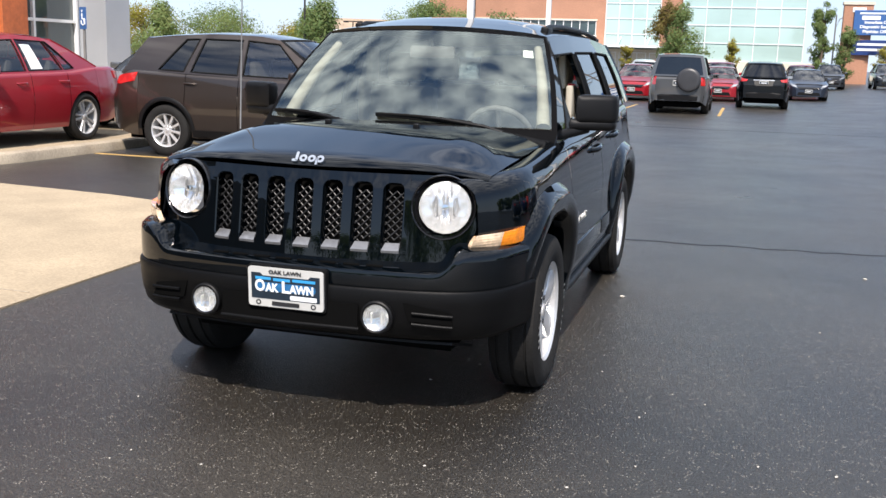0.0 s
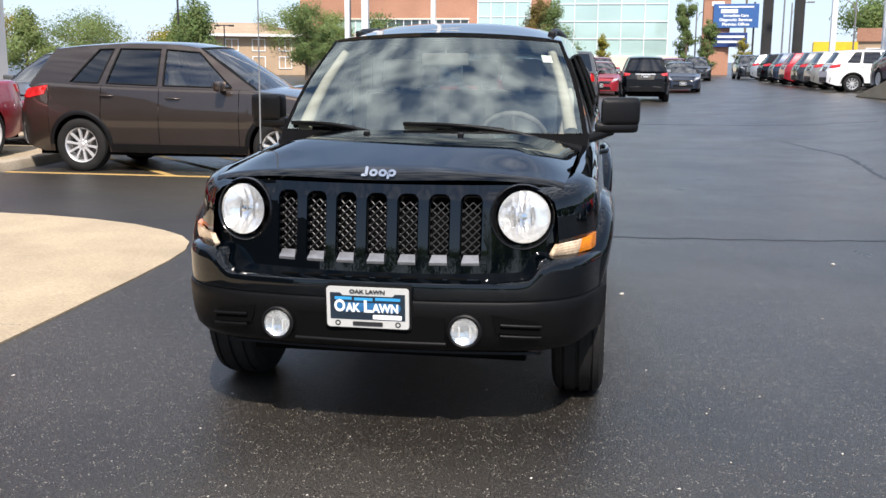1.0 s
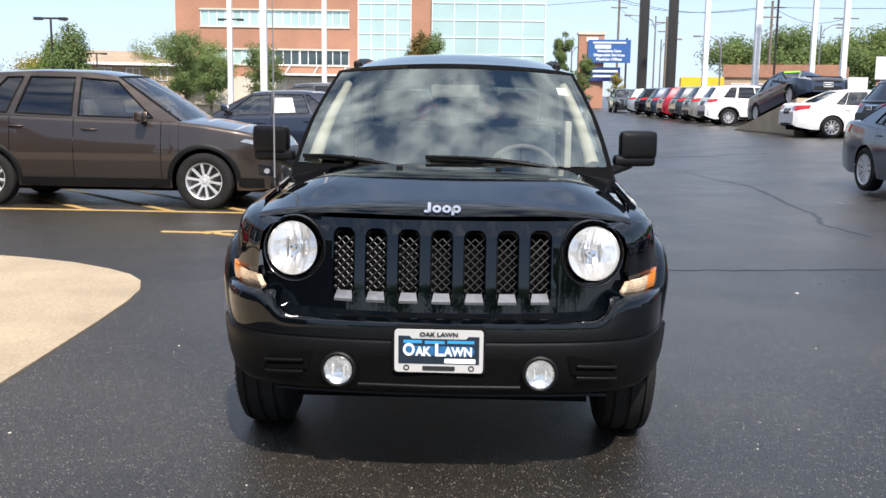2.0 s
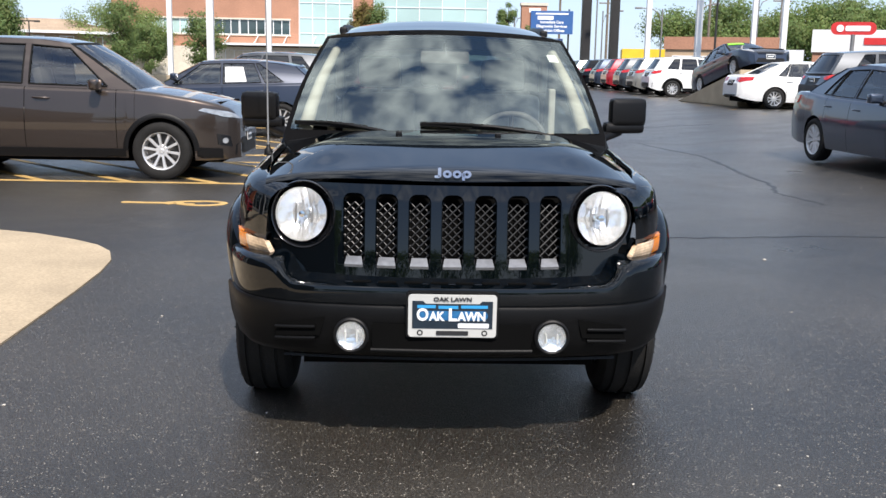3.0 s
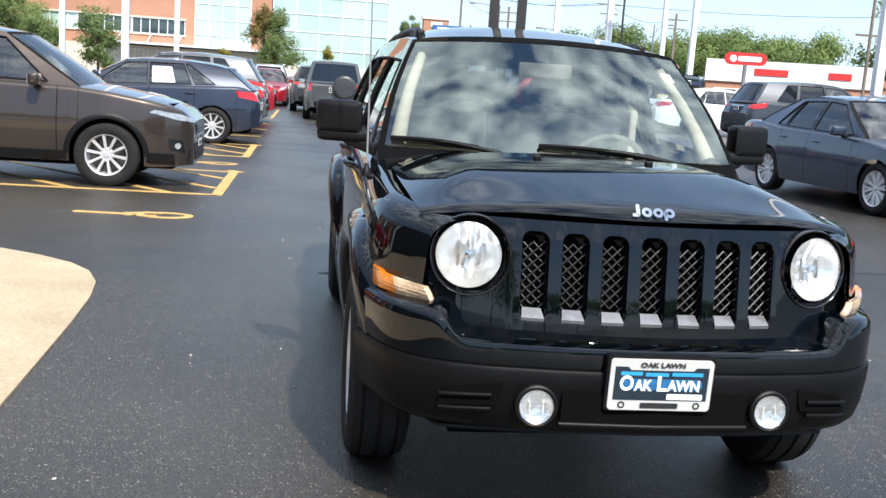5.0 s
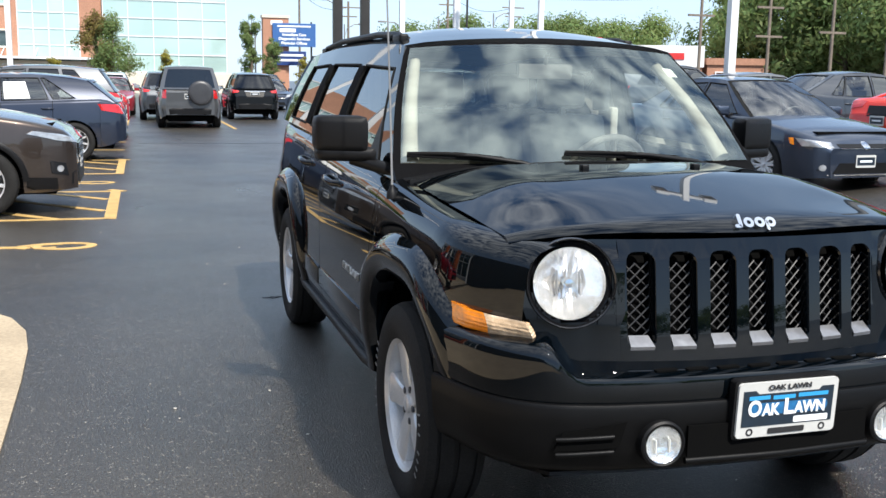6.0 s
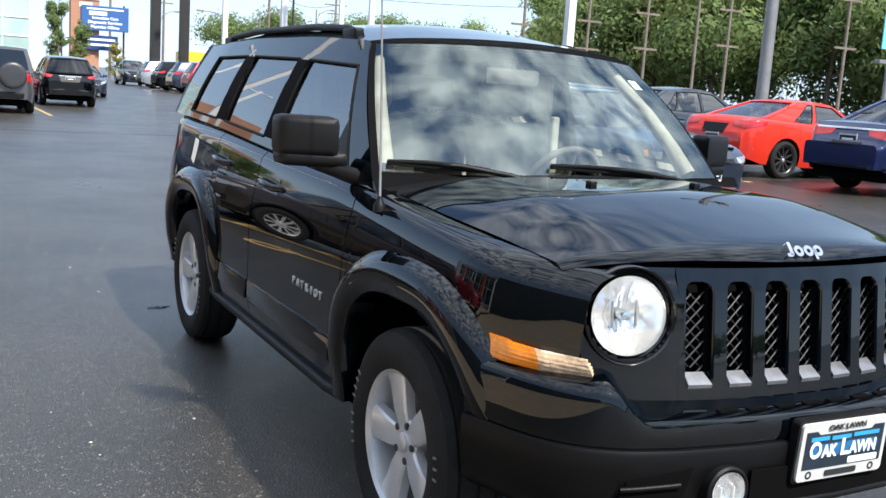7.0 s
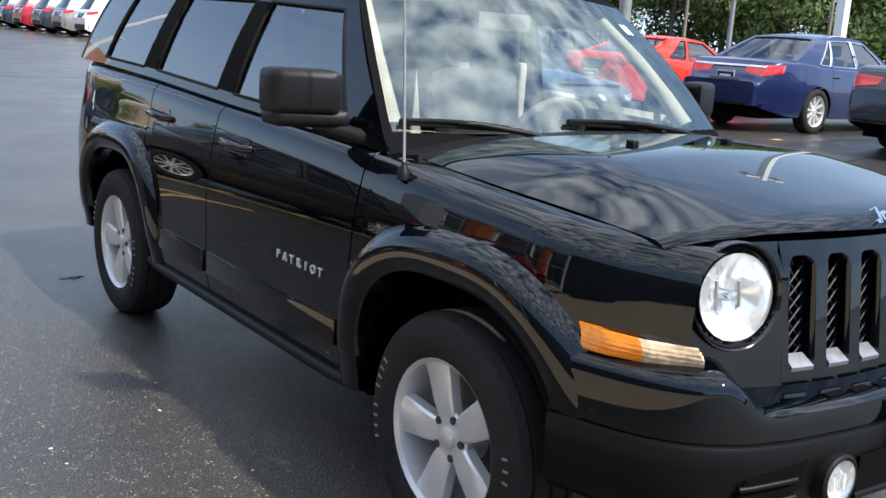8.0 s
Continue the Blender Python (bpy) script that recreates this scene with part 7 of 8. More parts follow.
def apartments():
    b = thing("apartment_house", "two-storey buff brick house with a hipped brown roof", "house", Matrix.Translation((-33.5, 92, 0)) @ Matrix.Rotation(radians(24), 4, "Z"))
    bm = bmesh.new()
    box(bm, (-9, 0, 0), (5, 9, 3.9))
    part("wall", bm, M_BRICKBUFF, b)
    bm = bmesh.new()
    lo = [bm.verts.new(p) for p in ((-9.6, -0.7, 3.85), (5.6, -0.7, 3.85), (5.6, 9.7, 3.85), (-9.6, 9.7, 3.85))]
    ri = [bm.verts.new(p) for p in ((-5, 4.5, 5.2), (1, 4.5, 5.2))]
    for f in ((lo[0], lo[1], ri[1], ri[0]), (lo[1], lo[2], ri[1]), (lo[2], lo[3], ri[0], ri[1]), (lo[3], lo[0], ri[0]), (lo[3], lo[2], lo[1], lo[0])):
        bm.faces.new(f)
    part("roof", bm, M_ROOF, b)
    bm = bmesh.new()
    box(bm, (-9.7, -0.8, 3.72), (5.7, -0.68, 3.95))
    box(bm, (5.58, -0.8, 3.72), (5.7, 9.8, 3.95))
    part("fascia_board", bm, M_WHITEMETAL, b)
    for k in range(5):
        for z in (0.6, 2.3):
            window(b, Matrix.Translation((-8.2 + 2.6 * k, -0.02, z)), 1.3, 1.2, 2, 1, M_DARKGLASS, M_WHITEMETAL, 0.05, 0.08)


apartments()


M_DARKWALL = material("unseen_wall_dark", (0.035, 0.034, 0.034), 0.6, stain=0.2, stain_scale=0.7, grain=0.1)


def showroom():
    """The dealer's glass front beside the walk; an added dark wall runs on behind the camera."""
    b = thing("showroom", "car showroom with a tall glass front, silver fins and orange columns", "building", Matrix.Translation((-15.6, 0, 0)))
    bm = bmesh.new()
    box(bm, (-14, 6.0, 0.0), (-0.6, 20.9, 0.35))
    box(bm, (-14, 6.0, 5.6), (-0.2, 20.9, 7.2))
    box(bm, (-14, 6.0, 0.0), (-5.0, 20.5, 5.6))
    part("body_wall", bm, M_ALUPANEL, b)
    # unseen wall, added so that the SUV's flank mirrors something dark
    bm = bmesh.new()
    box(bm, (-14, -30, 0.0), (-0.4, 5.99, 7.2))
    part("unseen_wall", bm, M_DARKWALL, b, "unseen dark wall added to darken the reflections in the paint")
    bm = bmesh.new()
    prism(bm, [(-0.9, 20.5), (0.35, 20.5), (0.35, 21.6), (-0.9, 21.6)], 0, 7.4)
    part("end_fin", bm, M_ALUPANEL, b)
    for k in range(4):
        y = 16.9 - 3.6 * k
        m = Matrix.Translation((-0.55, y, 0.35)) @ Matrix.Rotation(radians(90), 4, "Z")
        window(b, m, 3.55, 5.25, 2, 3, M_SHOPGLASS, M_WHITEMETAL, 0.1, 0.08)
        bm = bmesh.new()
        if k % 2 == 0:
            box(bm, (-0.45, y - 0.05, 0), (0.05, y + 0.85, 6.4), 0.02)
            part("orange_column", bm, M_ORANGE, b, "orange timber column")
        else:
            box(bm, (-0.5, y - 0.12, 0), (-0.1, y + 0.12, 5.6), 0.02)
            part("post", bm, M_WHITEMETAL, b)


showroom()


M_BROWNROOF = material("brown_shingles", (0.14, 0.075, 0.05), 0.9, grain=0.2, grain_scale=6, stain=0.2, stain_scale=0.6)


def low_shop(name, label, x0, x1, y0, y1, h, wall, band, band_h, turn=0.0, pivot=(0, 0)):
    b = thing(name, label, "shop", Matrix.Translation((*pivot, 0)) @ Matrix.Rotation(radians(turn), 4, "Z"))
    bm = bmesh.new()
    box(bm, (x0, y0, 0), (x1, y1, h - band_h))
    part("wall", bm, wall, b)
    bm = bmesh.new()
    box(bm, (x0 - 0.1, y0 - 0.15, h - band_h), (x1 + 0.1, y1, h))
    part("fascia_band", bm, band, b)
    n = int((x1 - x0) / 4)
    for k in range(n):
        window(b, Matrix.Translation((x0 + 0.6 + k * (x1 - x0 - 0.8) / n, y0 - 0.02, 0.4)), (x1 - x0) / n - 0.8, h - band_h - 0.9, 3, 1, M_DARKGLASS, M_WHITEMETAL, 0.05, 0.08)
    return b


service = low_shop("service_shop", "low white-fronted service shop with a red band", 0, 11.6, 0, 9, 4.5, M_BRICK, M_WHITEMETAL, 1.6, -22, (28.5, 69.5))
for wx, ww in ((4.6, 2.4), (9.4, 1.6)):
    bm = bmesh.new()
    box(bm, (wx - ww / 2, -0.21, 3.45), (wx + ww / 2, -0.152, 3.95), 0.01)
    part("wall_sign", bm, M_SIGNRED, service, "red lettered wall sign")
low_shop("brick_annexe", "low orange-brick annexe beside the service shop", 0, 4.2, 0, 7, 3.6, M_BRICK, M_BRICK, 0.5, -22, (39.6, 65.0))
far_house = thing("house", "small brick house with a brown gable roof under the trees", "house", Matrix.Translation((56.5, 73.0, 0)) @ Matrix.Rotation(radians(-38), 4, "Z"))
bm = bmesh.new()
box(bm, (-5, -3.5, 0), (5, 3.5, 2.6))
part("wall", bm, M_BRICK, far_house)
bm = bmesh.new()
gable = [[bm.verts.new((x, y, z)) for y, z in ((-4.1, 2.4), (0, 4.9), (4.1, 2.4), (0, 2.5))] for x in (-5.5, 5.5)]
for i in range(4):
    bm.faces.new((gable[0][i], gable[0][(i + 1) % 4], gable[1][(i + 1) % 4], gable[1][i]))
bm.faces.new(gable[0])
bm.faces.new(gable[1][::-1])
bmesh.ops.recalc_face_normals(bm, faces=list(bm.faces))
part("roof", bm, M_BROWNROOF, far_house)
for wx in (-2.8, 1.4):
    window(far_house, Matrix.Translation((wx, -3.52, 0.9)), 1.4, 1.2, 2, 1, M_DARKGLASS, M_WHITEMETAL, 0.05, 0.08)
low_shop("service_bay", "low red-fronted service building", 0, 9, 0, 8, 4.1, M_BRICKBUFF, M_BRICK, 1.0, -22, (20.0, 79.0))
low_shop("yellow_shop", "low shop with a yellow and blue front across the street", 0, 8, 0, 8, 3.6, M_SIGNDARK, M_SIGNYELLOW, 1.1, -10, (22.0, 106.0))
low_shop("white_shop", "low white shop with a red-lettered band", 0, 12, 0, 8, 3.5, M_BRICKBUFF, M_WHITEMETAL, 1.3, -14, (24.4, 94.0))


M_SIGNDEEP = material("sign_deep_blue", (0.020, 0.045, 0.16), 0.35, stain=0.12, grain=0.03)


def sign_board(parent, m, w, h, mat, bars, words=()):
    bm = bmesh.new()
    box(bm, (-w / 2, -0.12, -h / 2), (w / 2, 0.12, h / 2), 0.02, m)
    s = part("board", bm, mat, parent)
    for x, z, bw, bh in bars:
        bm = bmesh.new()
        box(bm, (x - bw / 2, -0.15, z - bh / 2), (x + bw / 2, -0.121, z + bh / 2), 0, m)
        part("lettering_bar", bm, M_PRINTWHITE, s)
    for body, z, wide in words:
        text("lettering", body, 0.34, M_PRINTWHITE, s, m @ Matrix.Translation((0, -0.14, z)) @ Matrix.Rotation(radians(90), 4, "X"), 0.01, 0.012, wide)
    return s


sg = thing("pylon_sign", "brick pylon with blue and dark sign boards", "sign")
bm = bmesh.new()
box(bm, (9.5, 93.0, 0), (11.9, 94.2, 7.2))
part("brick_pylon", bm, M_BRICK, sg)
bm = bmesh.new()
box(bm, (9.4, 92.9, 7.2), (12.0, 94.3, 7.45))
part("cap_stone", bm, M_STONE, sg)
bm = bmesh.new()
box(bm, (10.2, 92.95, 6.55), (11.3, 93.0, 6.95))
part("number_bar", bm, M_PRINTWHITE, sg)
sign_board(sg, Matrix.Translation((12.35, 92.7, 5.65)) @ Matrix.Rotation(radians(-6), 4, "Z"), 4.0, 2.15, M_SIGNBLUE,
           [(0, 0.80, 3.1, 0.14), (-0.6, 0.42, 1.5, 0.34)],
           [("Immediate Care", 0.02, 2.2), ("Diagnostic Services", -0.36, 2.9), ("Physician Offices", -0.76, 2.4)])
sign_board(sg, Matrix.Translation((11.9, 92.7, 3.5)) @ Matrix.Rotation(radians(-6), 4, "Z"), 3.1, 1.3, M_SIGNDEEP, [(0.1, 0.28, 2.4, 0.20), (0.1, -0.18, 2.4, 0.20)])
bm = bmesh.new()
tube(bm, [(14.0, 92.9, 0), (14.0, 92.9, 6.9)], 0.09, 8)
part("post", bm, M_DARKMETAL, sg)

js = thing("street_sign", "red rounded sign on a post before the service shop", "sign")
h_js = Matrix.Translation((29.6, 65.4, 4.46)) @ Matrix.Rotation(radians(-22), 4, "Z")
bm = bmesh.new()
prism(bm, rounded(2.9, 0.86, 0.40, 5), -0.12, 0.12, h_js @ Matrix.Rotation(radians(90), 4, "X"))
board = part("board", bm, M_SIGNRED, js, smooth=30)
bm = bmesh.new()
prism(bm, rounded(1.6, 0.36, 0.1, 3, 0.28, 0.0), 0.121, 0.15, h_js @ Matrix.Rotation(radians(90), 4, "X"))
part("lettering_bar", bm, M_PRINTWHITE, board)
bm = bmesh.new()
lathe(bm, [(0.001, 0.15), (0.24, 0.15), (0.24, 0.121)], 20, h_js @ Matrix.Rotation(radians(90), 4, "X") @ Matrix.Translation((-0.85, 0, 0)), axis="z")
part("emblem_disc", bm, M_PRINTWHITE, board)
bm = bmesh.new()
tube(bm, [h_js @ Vector((0, 0, -4.3)), h_js @ Vector((0, 0, -0.4))], 0.14, 10)
part("post", bm, M_GREYMETAL, js, smooth=60)


# ---------------------------------------------------------------- poles
def pole(name, label, x, y, h, r, mat, square=False, taper=None, arms=None, base=True, lamp=True, group=""):
    z = ground_z(x) if y < 70 else 0.0
    p = thing(name, label, "pole", Matrix.Translation((x, y, z)), group)
    bm = bmesh.new()
    if square:
        box(bm, (-r, -r, 0), (r, r, h), 0.01)
    else:
        tube(bm, [(0, 0, 0), (0, 0, h * 0.5), (0, 0, h)], r, 12, taper=taper or r * 0.8)
    part("shaft", bm, mat, p, smooth=40)
    if base:
        bm = bmesh.new()
        lathe(bm, [(0.001, 0.55), (r * 2.0, 0.55), (r * 2.1, 0.5), (r * 2.1, -0.1)], 16, axis="z")
        part("concrete_base", bm, M_CONCRETE, p, smooth=30)
    for z_a, reach, kind in arms or ():
        if kind == "cross":
            bm = bmesh.new()
            box(bm, (-reach, -0.05, z_a - 0.05), (reach, 0.05, z_a + 0.05))
            arm = part("cross_arm", bm, mat, p)
            for s in (-1, 1):
                bm = bmesh.new()
                box(bm, (s * reach - 0.22, -0.15, z_a - 0.10), (s * reach + 0.22, 0.15, z_a + 0.06), 0.02)
                part("lamp_head", bm, mat, arm)
        elif kind == "cobra":
            bm = bmesh.new()
            tube(bm, [(0, 0, z_a - 1.2), (-reach * 0.15, 0, z_a - 0.4), (-reach * 0.5, 0, z_a), (-reach, 0, z_a + 0.05)], 0.05, 8)
            arm = part("curved_arm", bm, mat, p, smooth=60)
            bm = bmesh.new()
            box(bm, (-reach - 0.6, -0.14, z_a - 0.04), (-reach, 0.14, z_a + 0.12), 0.04)
            part("lamp_head", bm, mat, arm, smooth=40)
        elif kind == "wires":
            bm = bmesh.new()
            box(bm, (-reach, -0.06, z_a - 0.06), (reach, 0.06, z_a + 0.06))
            part("cross_arm", bm, mat, p)
    return p


for x, y, h, r in ((-5.5, 22.6, 9.5, 0.085), (-6.0, 36.0, 10, 0.09), (13.1, 55.1, 11, 0.14), (13.4, 45.5, 11, 0.14), (15.3, 39.2, 10, 0.11), (14.6, 41.0, 10, 0.10), (11.9, 18.9, 10, 0.10), (22.9, 15.0, 10, 0.13), (-15.0, 57.0, 12, 0.14)):
    pole("light_pole", "tall white lot light pole on a concrete base", x, y, h, r, M_WHITEMETAL, square=True, arms=[(h - 0.2, 0.8, "cross")], group="white light poles")
for x, y in ((10.5, 61.4), (12.75, 63.6)):
    pole("sign_post", "thick dark steel post of a tall roadside sign", x, y, 16, 0.28, M_DARKMETAL, square=True, base=False, group="dark sign posts")
for x, y, h in ((-23.6, 51.6, 5.3), (-18.0, 69.3, 6.6), (-34, 85, 4.6), (16.8, 54.2, 9)):
    pole("light_pole", "dark bronze light pole with twin heads", x, y, h, 0.07, M_DARKMETAL, arms=[(h - 0.05, 0.7, "cross")], group="dark light poles")
for x, y, h, zs in ((32.5, 47.2, 8.5, (5.6, 4.0)), (35.2, 45.2, 8.5, (6.2, 4.2)), (37.4, 43.4, 9.5, (7.5,)), (38.7, 42.2, 8.5, (6.6, 4.6)), (43.2, 37.8, 8.5, (7.4, 4.8)), (29.5, 49.5, 8.5, (5.2,)), (47, 31, 9, (6.0,))):
    pole("utility_pole", "weathered pole with short cross-arms before the trees", x, y, h, 0.10, M_WOODPOLE, base=False, arms=[(z, 0.85, "wires") for z in zs], group="poles before the trees")
pole("lot_pole", "grey steel lot pole", 19.2, 19.6, 10, 0.19, M_GREYMETAL, arms=[(9.6, 0.8, "cross")])
bp = pole("banner_pole", "grey pole with a teal banner", 33.0, 26.6, 9, 0.11, M_GREYMETAL, arms=[(3.4, 0.5, "cross")], base=False)
bm = bmesh.new()
box(bm, (-0.55, -0.02, 3.9), (-0.12, 0.02, 5.4))
part("banner", bm, M_SIGNTEAL, bp, "teal cloth banner")
for x, y, h, reach in ((15.8, 88, 8.6, 2.2), (20.8, 84, 6.6, 1.8), (24.5, 86, 7.2, -1.8), (17.8, 96, 7.0, -2.0), (9.2, 97, 6.5, -2.0), (30.5, 88, 8.0, -2.0)):
    pole("street_lamp", "grey street lamp with a curved arm", x, y, h, 0.08, M_GREYMETAL, base=False, arms=[(h, reach, "cobra")], group="street lamps")
for x, y, h in ((15.2, 108, 12.5), (19.0, 100, 9.5), (27.5, 93, 10.5), (35.5, 96, 9.8)):
    pole("utility_pole", "wooden utility pole with a cross-arm", x, y, h, 0.14, M_WOODPOLE, base=False, arms=[(h - 0.6, 1.2, "wires"), (h - 1.5, 0.9, "wires")], group="utility poles")
# wires slung between the utility poles
wires = [((15.2, 108, 11.9), (27.5, 93, 9.9)), ((14.2, 108, 11.9), (26.5, 93, 9.9)), ((27.5, 93, 9.9), (35.5, 96, 9.2)), ((27.5, 93, 9.9), (60, 70, 10.5)), ((15.2, 108, 11.0), (19, 100, 8.9)), ((15.2, 108, 11.9), (-20, 122, 12.5))]
for a, b in wires:
    bm = bmesh.new()
    A_, B_ = Vector(a), Vector(b)
    tube(bm, [A_.lerp(B_, k / 12) - Vector((0, 0, 0.9 * math.sin(math.pi * k / 12))) for k in range(13)], 0.022, 5)
    tagged(part("overhead_wire", bm, M_RUBBER), "thin black overhead wire between poles", "wire", "overhead wires")

# blue access sign on the walk
hs = thing("access_sign", "blue wheelchair sign on a thin steel post", "sign", Matrix.Translation((-12.2, 15.4, 0.125)))
bm = bmesh.new()
box(bm, (-0.025, -0.02, 0), (0.025, 0.02, 1.95))
part("post", bm, M_GREYMETAL, hs)
bm = bmesh.new()
prism(bm, rounded(0.32, 0.47, 0.03), 0.0, 0.006, Matrix.Translation((0.0, -0.03, 1.92)) @ Matrix.Rotation(radians(-28), 4, "Z") @ Matrix.Rotation(radians(90), 4, "X"))
brd = part("board", bm, M_SIGNBLUE, hs)
bm = bmesh.new()
mm = Matrix.Translation((0.0, -0.03, 1.92)) @ Matrix.Rotation(radians(-28), 4, "Z") @ Matrix.Rotation(radians(90), 4, "X")
tube(bm, [mm @ Vector((0.01 + 0.085 * math.cos(a), -0.06 + 0.085 * math.sin(a), 0.01)) for a in (radians(d) for d in range(-190, 40, 15))], 0.013, 5)
tube(bm, [mm @ Vector(p) for p in ((-0.03, 0.10, 0.01), (-0.02, -0.02, 0.01), (0.06, -0.02, 0.01), (0.09, -0.13, 0.01))], 0.015, 5)
lathe(bm, [(0.001, 0.014), (0.024, 0.014), (0.024, 0.0)], 12, mm @ Matrix.Translation((-0.035, 0.15, 0)), axis="z")
part("wheelchair_symbol", bm, M_PRINTWHITE, brd)


# ---------------------------------------------------------------- trees
def tree(name, label, x, y, h, spread, mat, seed, leaves=2600, trunk_h=0.28, shape="round", leaf=None, group="trees", z=0.0):
    """A tapered trunk with limbs and a crown of many small leaf blades in clumps."""
    rg = random.Random(seed)
    t = thing(name, label, "tree", Matrix.Translation((x, y, z)), group)
    bm = bmesh.new()
    th = h * trunk_h
    top = Vector((rg.uniform(-0.1, 0.1) * spread, rg.uniform(-0.1, 0.1) * spread, h * 0.86))
    tube(bm, [(0, 0, -0.1), (0.02 * h * rg.uniform(-1, 1), 0, th), top * 0.6, top], max(0.06, 0.022 * h), 8, taper=0.02)
    clumps = []
    nl = 26 if shape == "round" else 30
    for k in range(nl):
        f = rg.uniform(0.0, 1.0)
        z0 = th * 0.8 + (h * 0.80 - th * 0.8) * f
        a = rg.uniform(0, 2 * math.pi)
        if shape == "round":
            reach = spread * (0.50 + 0.5 * math.sin(math.pi * min(1, 0.12 + f * 0.92))) * rg.uniform(0.55, 1.0)
        elif shape == "cone":
            reach = spread * (1.05 - f) * rg.uniform(0.6, 1.0)
        else:
            reach = spread * (0.6 + 0.4 * math.sin(math.pi * f)) * rg.uniform(0.5, 1.0)
        end = Vector((reach * math.cos(a), reach * math.sin(a), z0 + reach * rg.uniform(0.15, 0.55)))
        base = Vector((0, 0, z0)) * 0.9
        tube(bm, [base, base.lerp(end, 0.5) + Vector((0, 0, 0.05 * h * rg.random())), end], max(0.02, 0.006 * h), 5, taper=0.008)
        clumps.append((end, 1.0))
        clumps.append((base.lerp(end, 0.62) + Vector((rg.uniform(-1, 1), rg.uniform(-1, 1), rg.uniform(-0.5, 1))) * 0.12 * spread, 0.9))
    clumps.append((top, 0.8))
    part("trunk", bm, M_BARK, t, smooth=50)
    size = leaf or 0.032 * h
    verts, faces = [], []
    cr = spread * (0.34 if shape != "column" else 0.42)
    for i in range(leaves):
        c, s = clumps[rg.randrange(len(clumps))]
        v = Vector((rg.gauss(0, 1), rg.gauss(0, 1), rg.gauss(0, 0.75)))
        v = v.normalized() * cr * s * rg.random() ** 0.45
        p = c + v
        face = v.normalized() * 0.75 + Vector((p.x, p.y, 0.35 * (p.z - 0.5 * h))).normalized() * 0.45 + Vector((rg.uniform(-1, 1), rg.uniform(-1, 1), rg.uniform(-1, 1))) * 0.45
        n1 = face.cross(Vector((rg.uniform(-1, 1), rg.uniform(-1, 1), rg.uniform(-1, 1)))).normalized()
        n2 = face.cross(n1).normalized()
        a, b = n1 * size * rg.uniform(0.6, 1.3), n2 * size * rg.uniform(0.35, 0.7)
        k = len(verts)
        verts += [p - a, p + b * 0.8 - a * 0.2, p + a, p - b * 0.8 - a * 0.1]
        faces.append((k, k + 1, k + 2, k + 3))
    me = bpy.data.meshes.new("crown")
    me.from_pydata(verts, [], faces)
    me.materials.append(mat)
    c = new("crown", me)
    c.parent = t
    c["kind"] = "stuff"
    return t


# right-hand wood behind the lot
k = 0
for ang, dist, hh, sp in ((33, 90, 11.5, 4.6), (36, 84, 12.5, 5.4), (39, 82, 14, 5.8), (42, 78, 13.5, 5.8), (45, 80, 15, 6.2), (48, 76, 13, 5.6), (51, 79, 14.5, 6.0),
                          (54, 75, 13.5, 5.8), (57, 78, 13, 5.8), (60, 76, 11.5, 5.2), (63, 78, 10.5, 5.2), (66, 80, 9.5, 5.0), (44, 90, 17, 6.5), (52, 92, 17, 6.5), (38, 94, 15.5, 6.2), (59, 90, 14, 6.0), (70, 78, 9.5, 5), (75, 76, 10, 5), (80, 74, 10, 5)):
    x, y = -2 + dist * math.sin(radians(ang)), -2 + dist * math.cos(radians(ang))
    mt = (M_LEAF, M_LEAFDARK, M_LEAFPALE, M_LEAFDARK)[k % 4]
    tree("broadleaf_tree", "dense green tree in the wood beyond the lot", x, y, hh, sp, mt, 100 + k, 11500, 0.14, leaf=0.25, group="wood beyond the lot")
    k += 1
# farther low wood
for k in range(10):
    ang = 15.4 + 1.45 * k
    x, y = -2 + 130 * math.sin(radians(ang)), -2 + 130 * math.cos(radians(ang))
    tree("broadleaf_tree", "distant hazy green tree", x, y, 7 + 3.0 * random.Random(k).random() + 0.25 * k, 5.5, (M_LEAFDARK, M_LEAF)[k % 2], 200 + k, 9500, 0.12, leaf=0.23, group="distant trees")
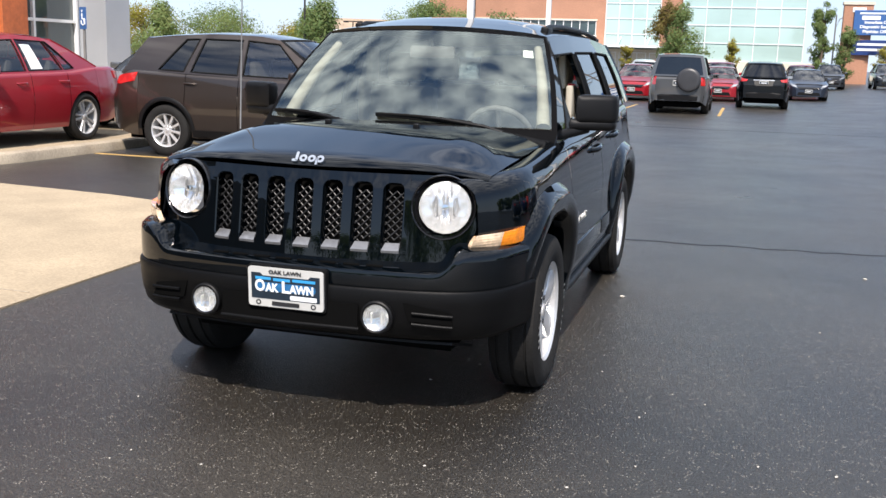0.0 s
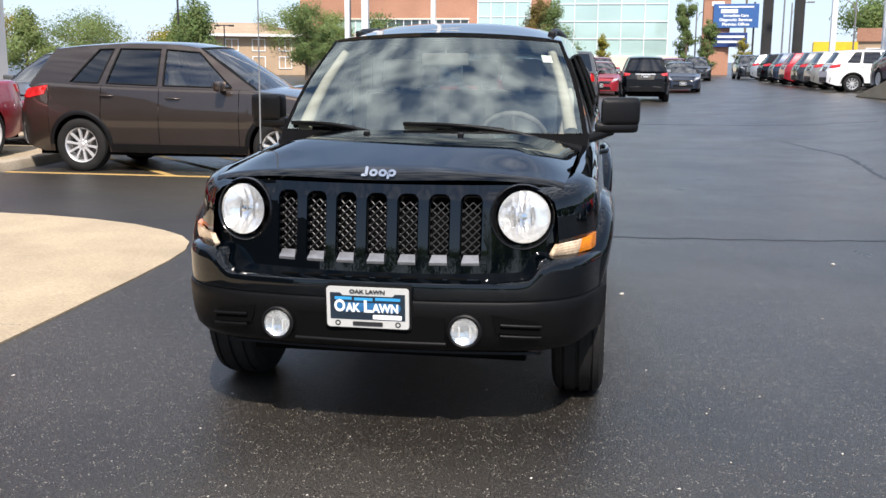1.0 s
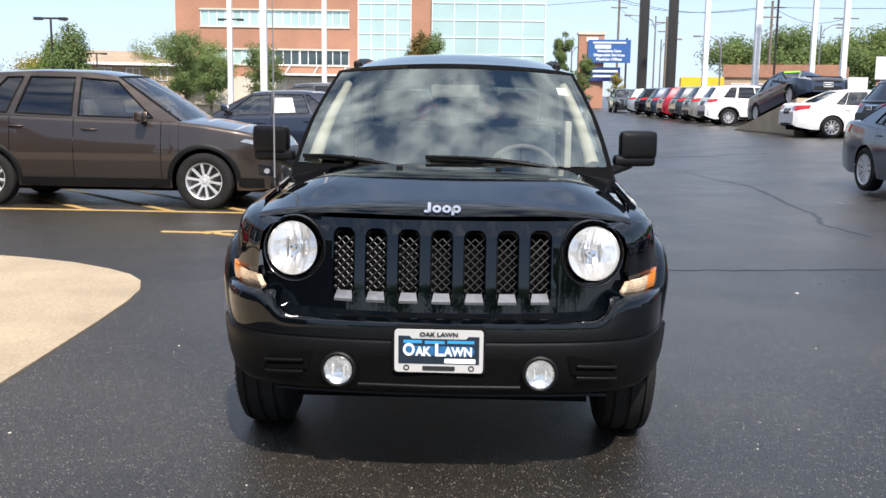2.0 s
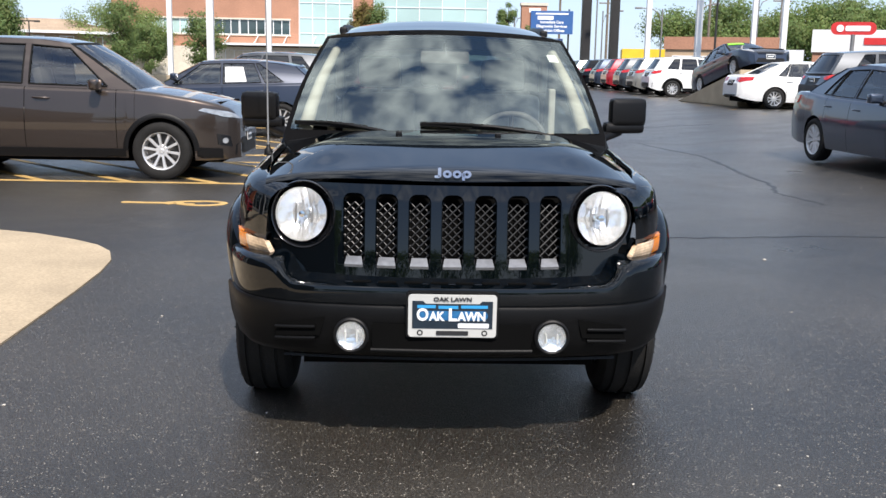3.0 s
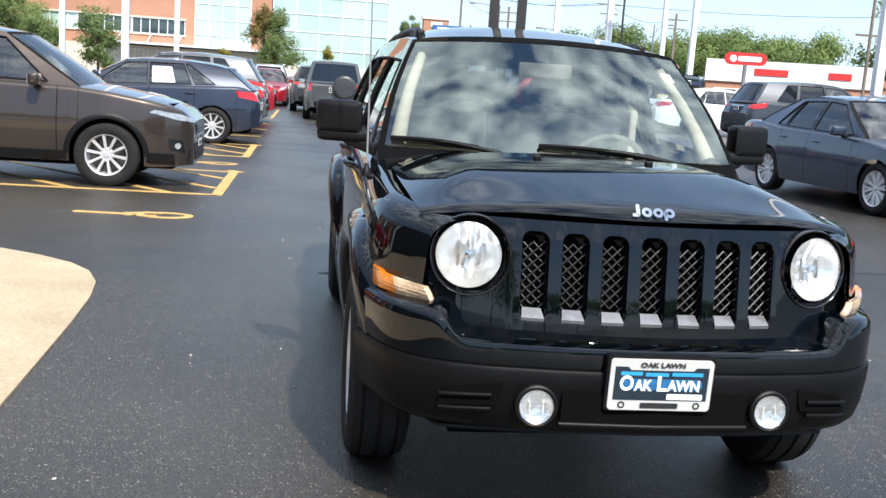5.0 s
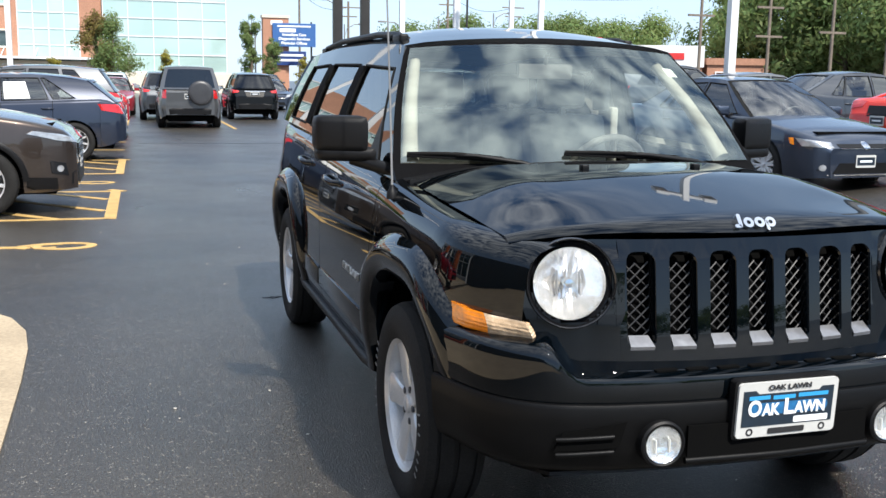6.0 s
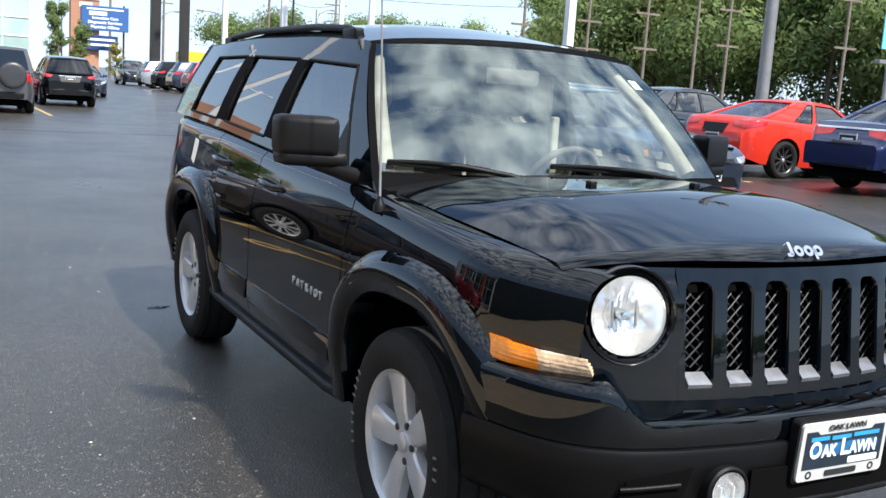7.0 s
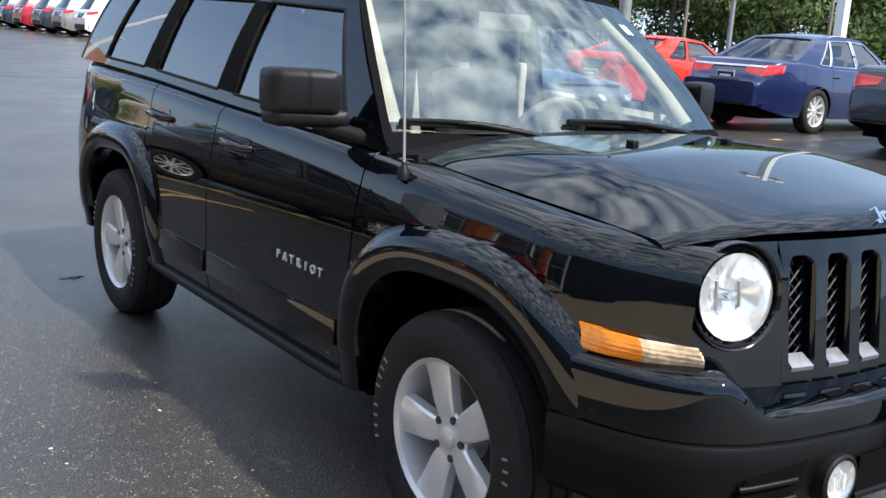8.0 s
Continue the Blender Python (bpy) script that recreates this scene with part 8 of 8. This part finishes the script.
# trees before the clinic and on the far left
for i, (x, y, hh, sp, mt, shp, lv) in enumerate((
        (-3.6, 80, 7.2, 2.2, M_LEAFDARK, "cone", 2600), (-4.8, 81, 7.4, 1.6, M_LEAFRUST, "round", 1800), (7.2, 82, 7.6, 0.95, M_LEAFDARK, "column", 2200), (9.2, 84, 5.6, 0.8, M_LEAFDARK, "column", 1400),
        (0.4, 82, 4.2, 0.6, M_LEAFYELLOW, "column", 900), (-8.0, 81, 3.3, 0.6, M_LEAFYELLOW, "column", 900), (12.6, 88, 4.0, 0.9, M_LEAFYELLOW, "round", 900),
        (-21.2, 68.5, 6.2, 1.6, M_LEAFDARK, "column", 2400), (-18.1, 64, 4.3, 1.3, M_LEAFDARK, "round", 2000), (-14.6, 65, 5.2, 1.4, M_LEAFDARK, "column", 2000),
        (-27.5, 60.7, 5.2, 2.0, M_LEAF, "cone", 2200), (-31.5, 95, 7.2, 3.2, M_LEAF, "round", 2600), (-27.2, 97, 7.0, 3.0, M_LEAFPALE, "round", 2600), (-25.5, 92, 5.4, 2.4, M_LEAF, "round", 2200),
        (-22.6, 52, 5.6, 2.0, M_LEAFDARK, "cone", 2400), (-30.6, 47.5, 4.6, 1.8, M_LEAFPALE, "cone", 2400), (-42, 63, 4.8, 3.4, M_LEAFYELLOW, "round", 2400), (-37.5, 66.5, 4.6, 3.0, M_LEAFPALE, "round", 2200),
        (-46, 60, 4.6, 3.4, M_LEAF, "round", 2200), (-40, 70, 5.0, 3.6, M_LEAFDARK, "round", 2200), (-33, 70, 3.9, 2.6, M_LEAFYELLOW, "round", 2000))):
    tree("small_tree", {M_LEAFYELLOW: "young tree with yellowing leaves", M_LEAFRUST: "tree with rusty leaves"}.get(mt, "young green street tree"), x, y, hh, sp, mt, 300 + i, int(lv * 2.4), 0.2, shp, leaf=0.075 + 0.005 * hh, group="street trees")
# unseen trees added behind the camera, a dark band mirrored in the paint
for i in range(12):
    tree("broadleaf_tree", "unseen green tree added behind the camera for reflections", -55 + 10 * i, -72 - 5 * (i % 2), 8 + 0.6 * (i * 7 % 4), 6.5, (M_LEAF, M_LEAFDARK)[i % 2], 400 + i, 5000, 0.2, leaf=0.26, group="trees across the road")
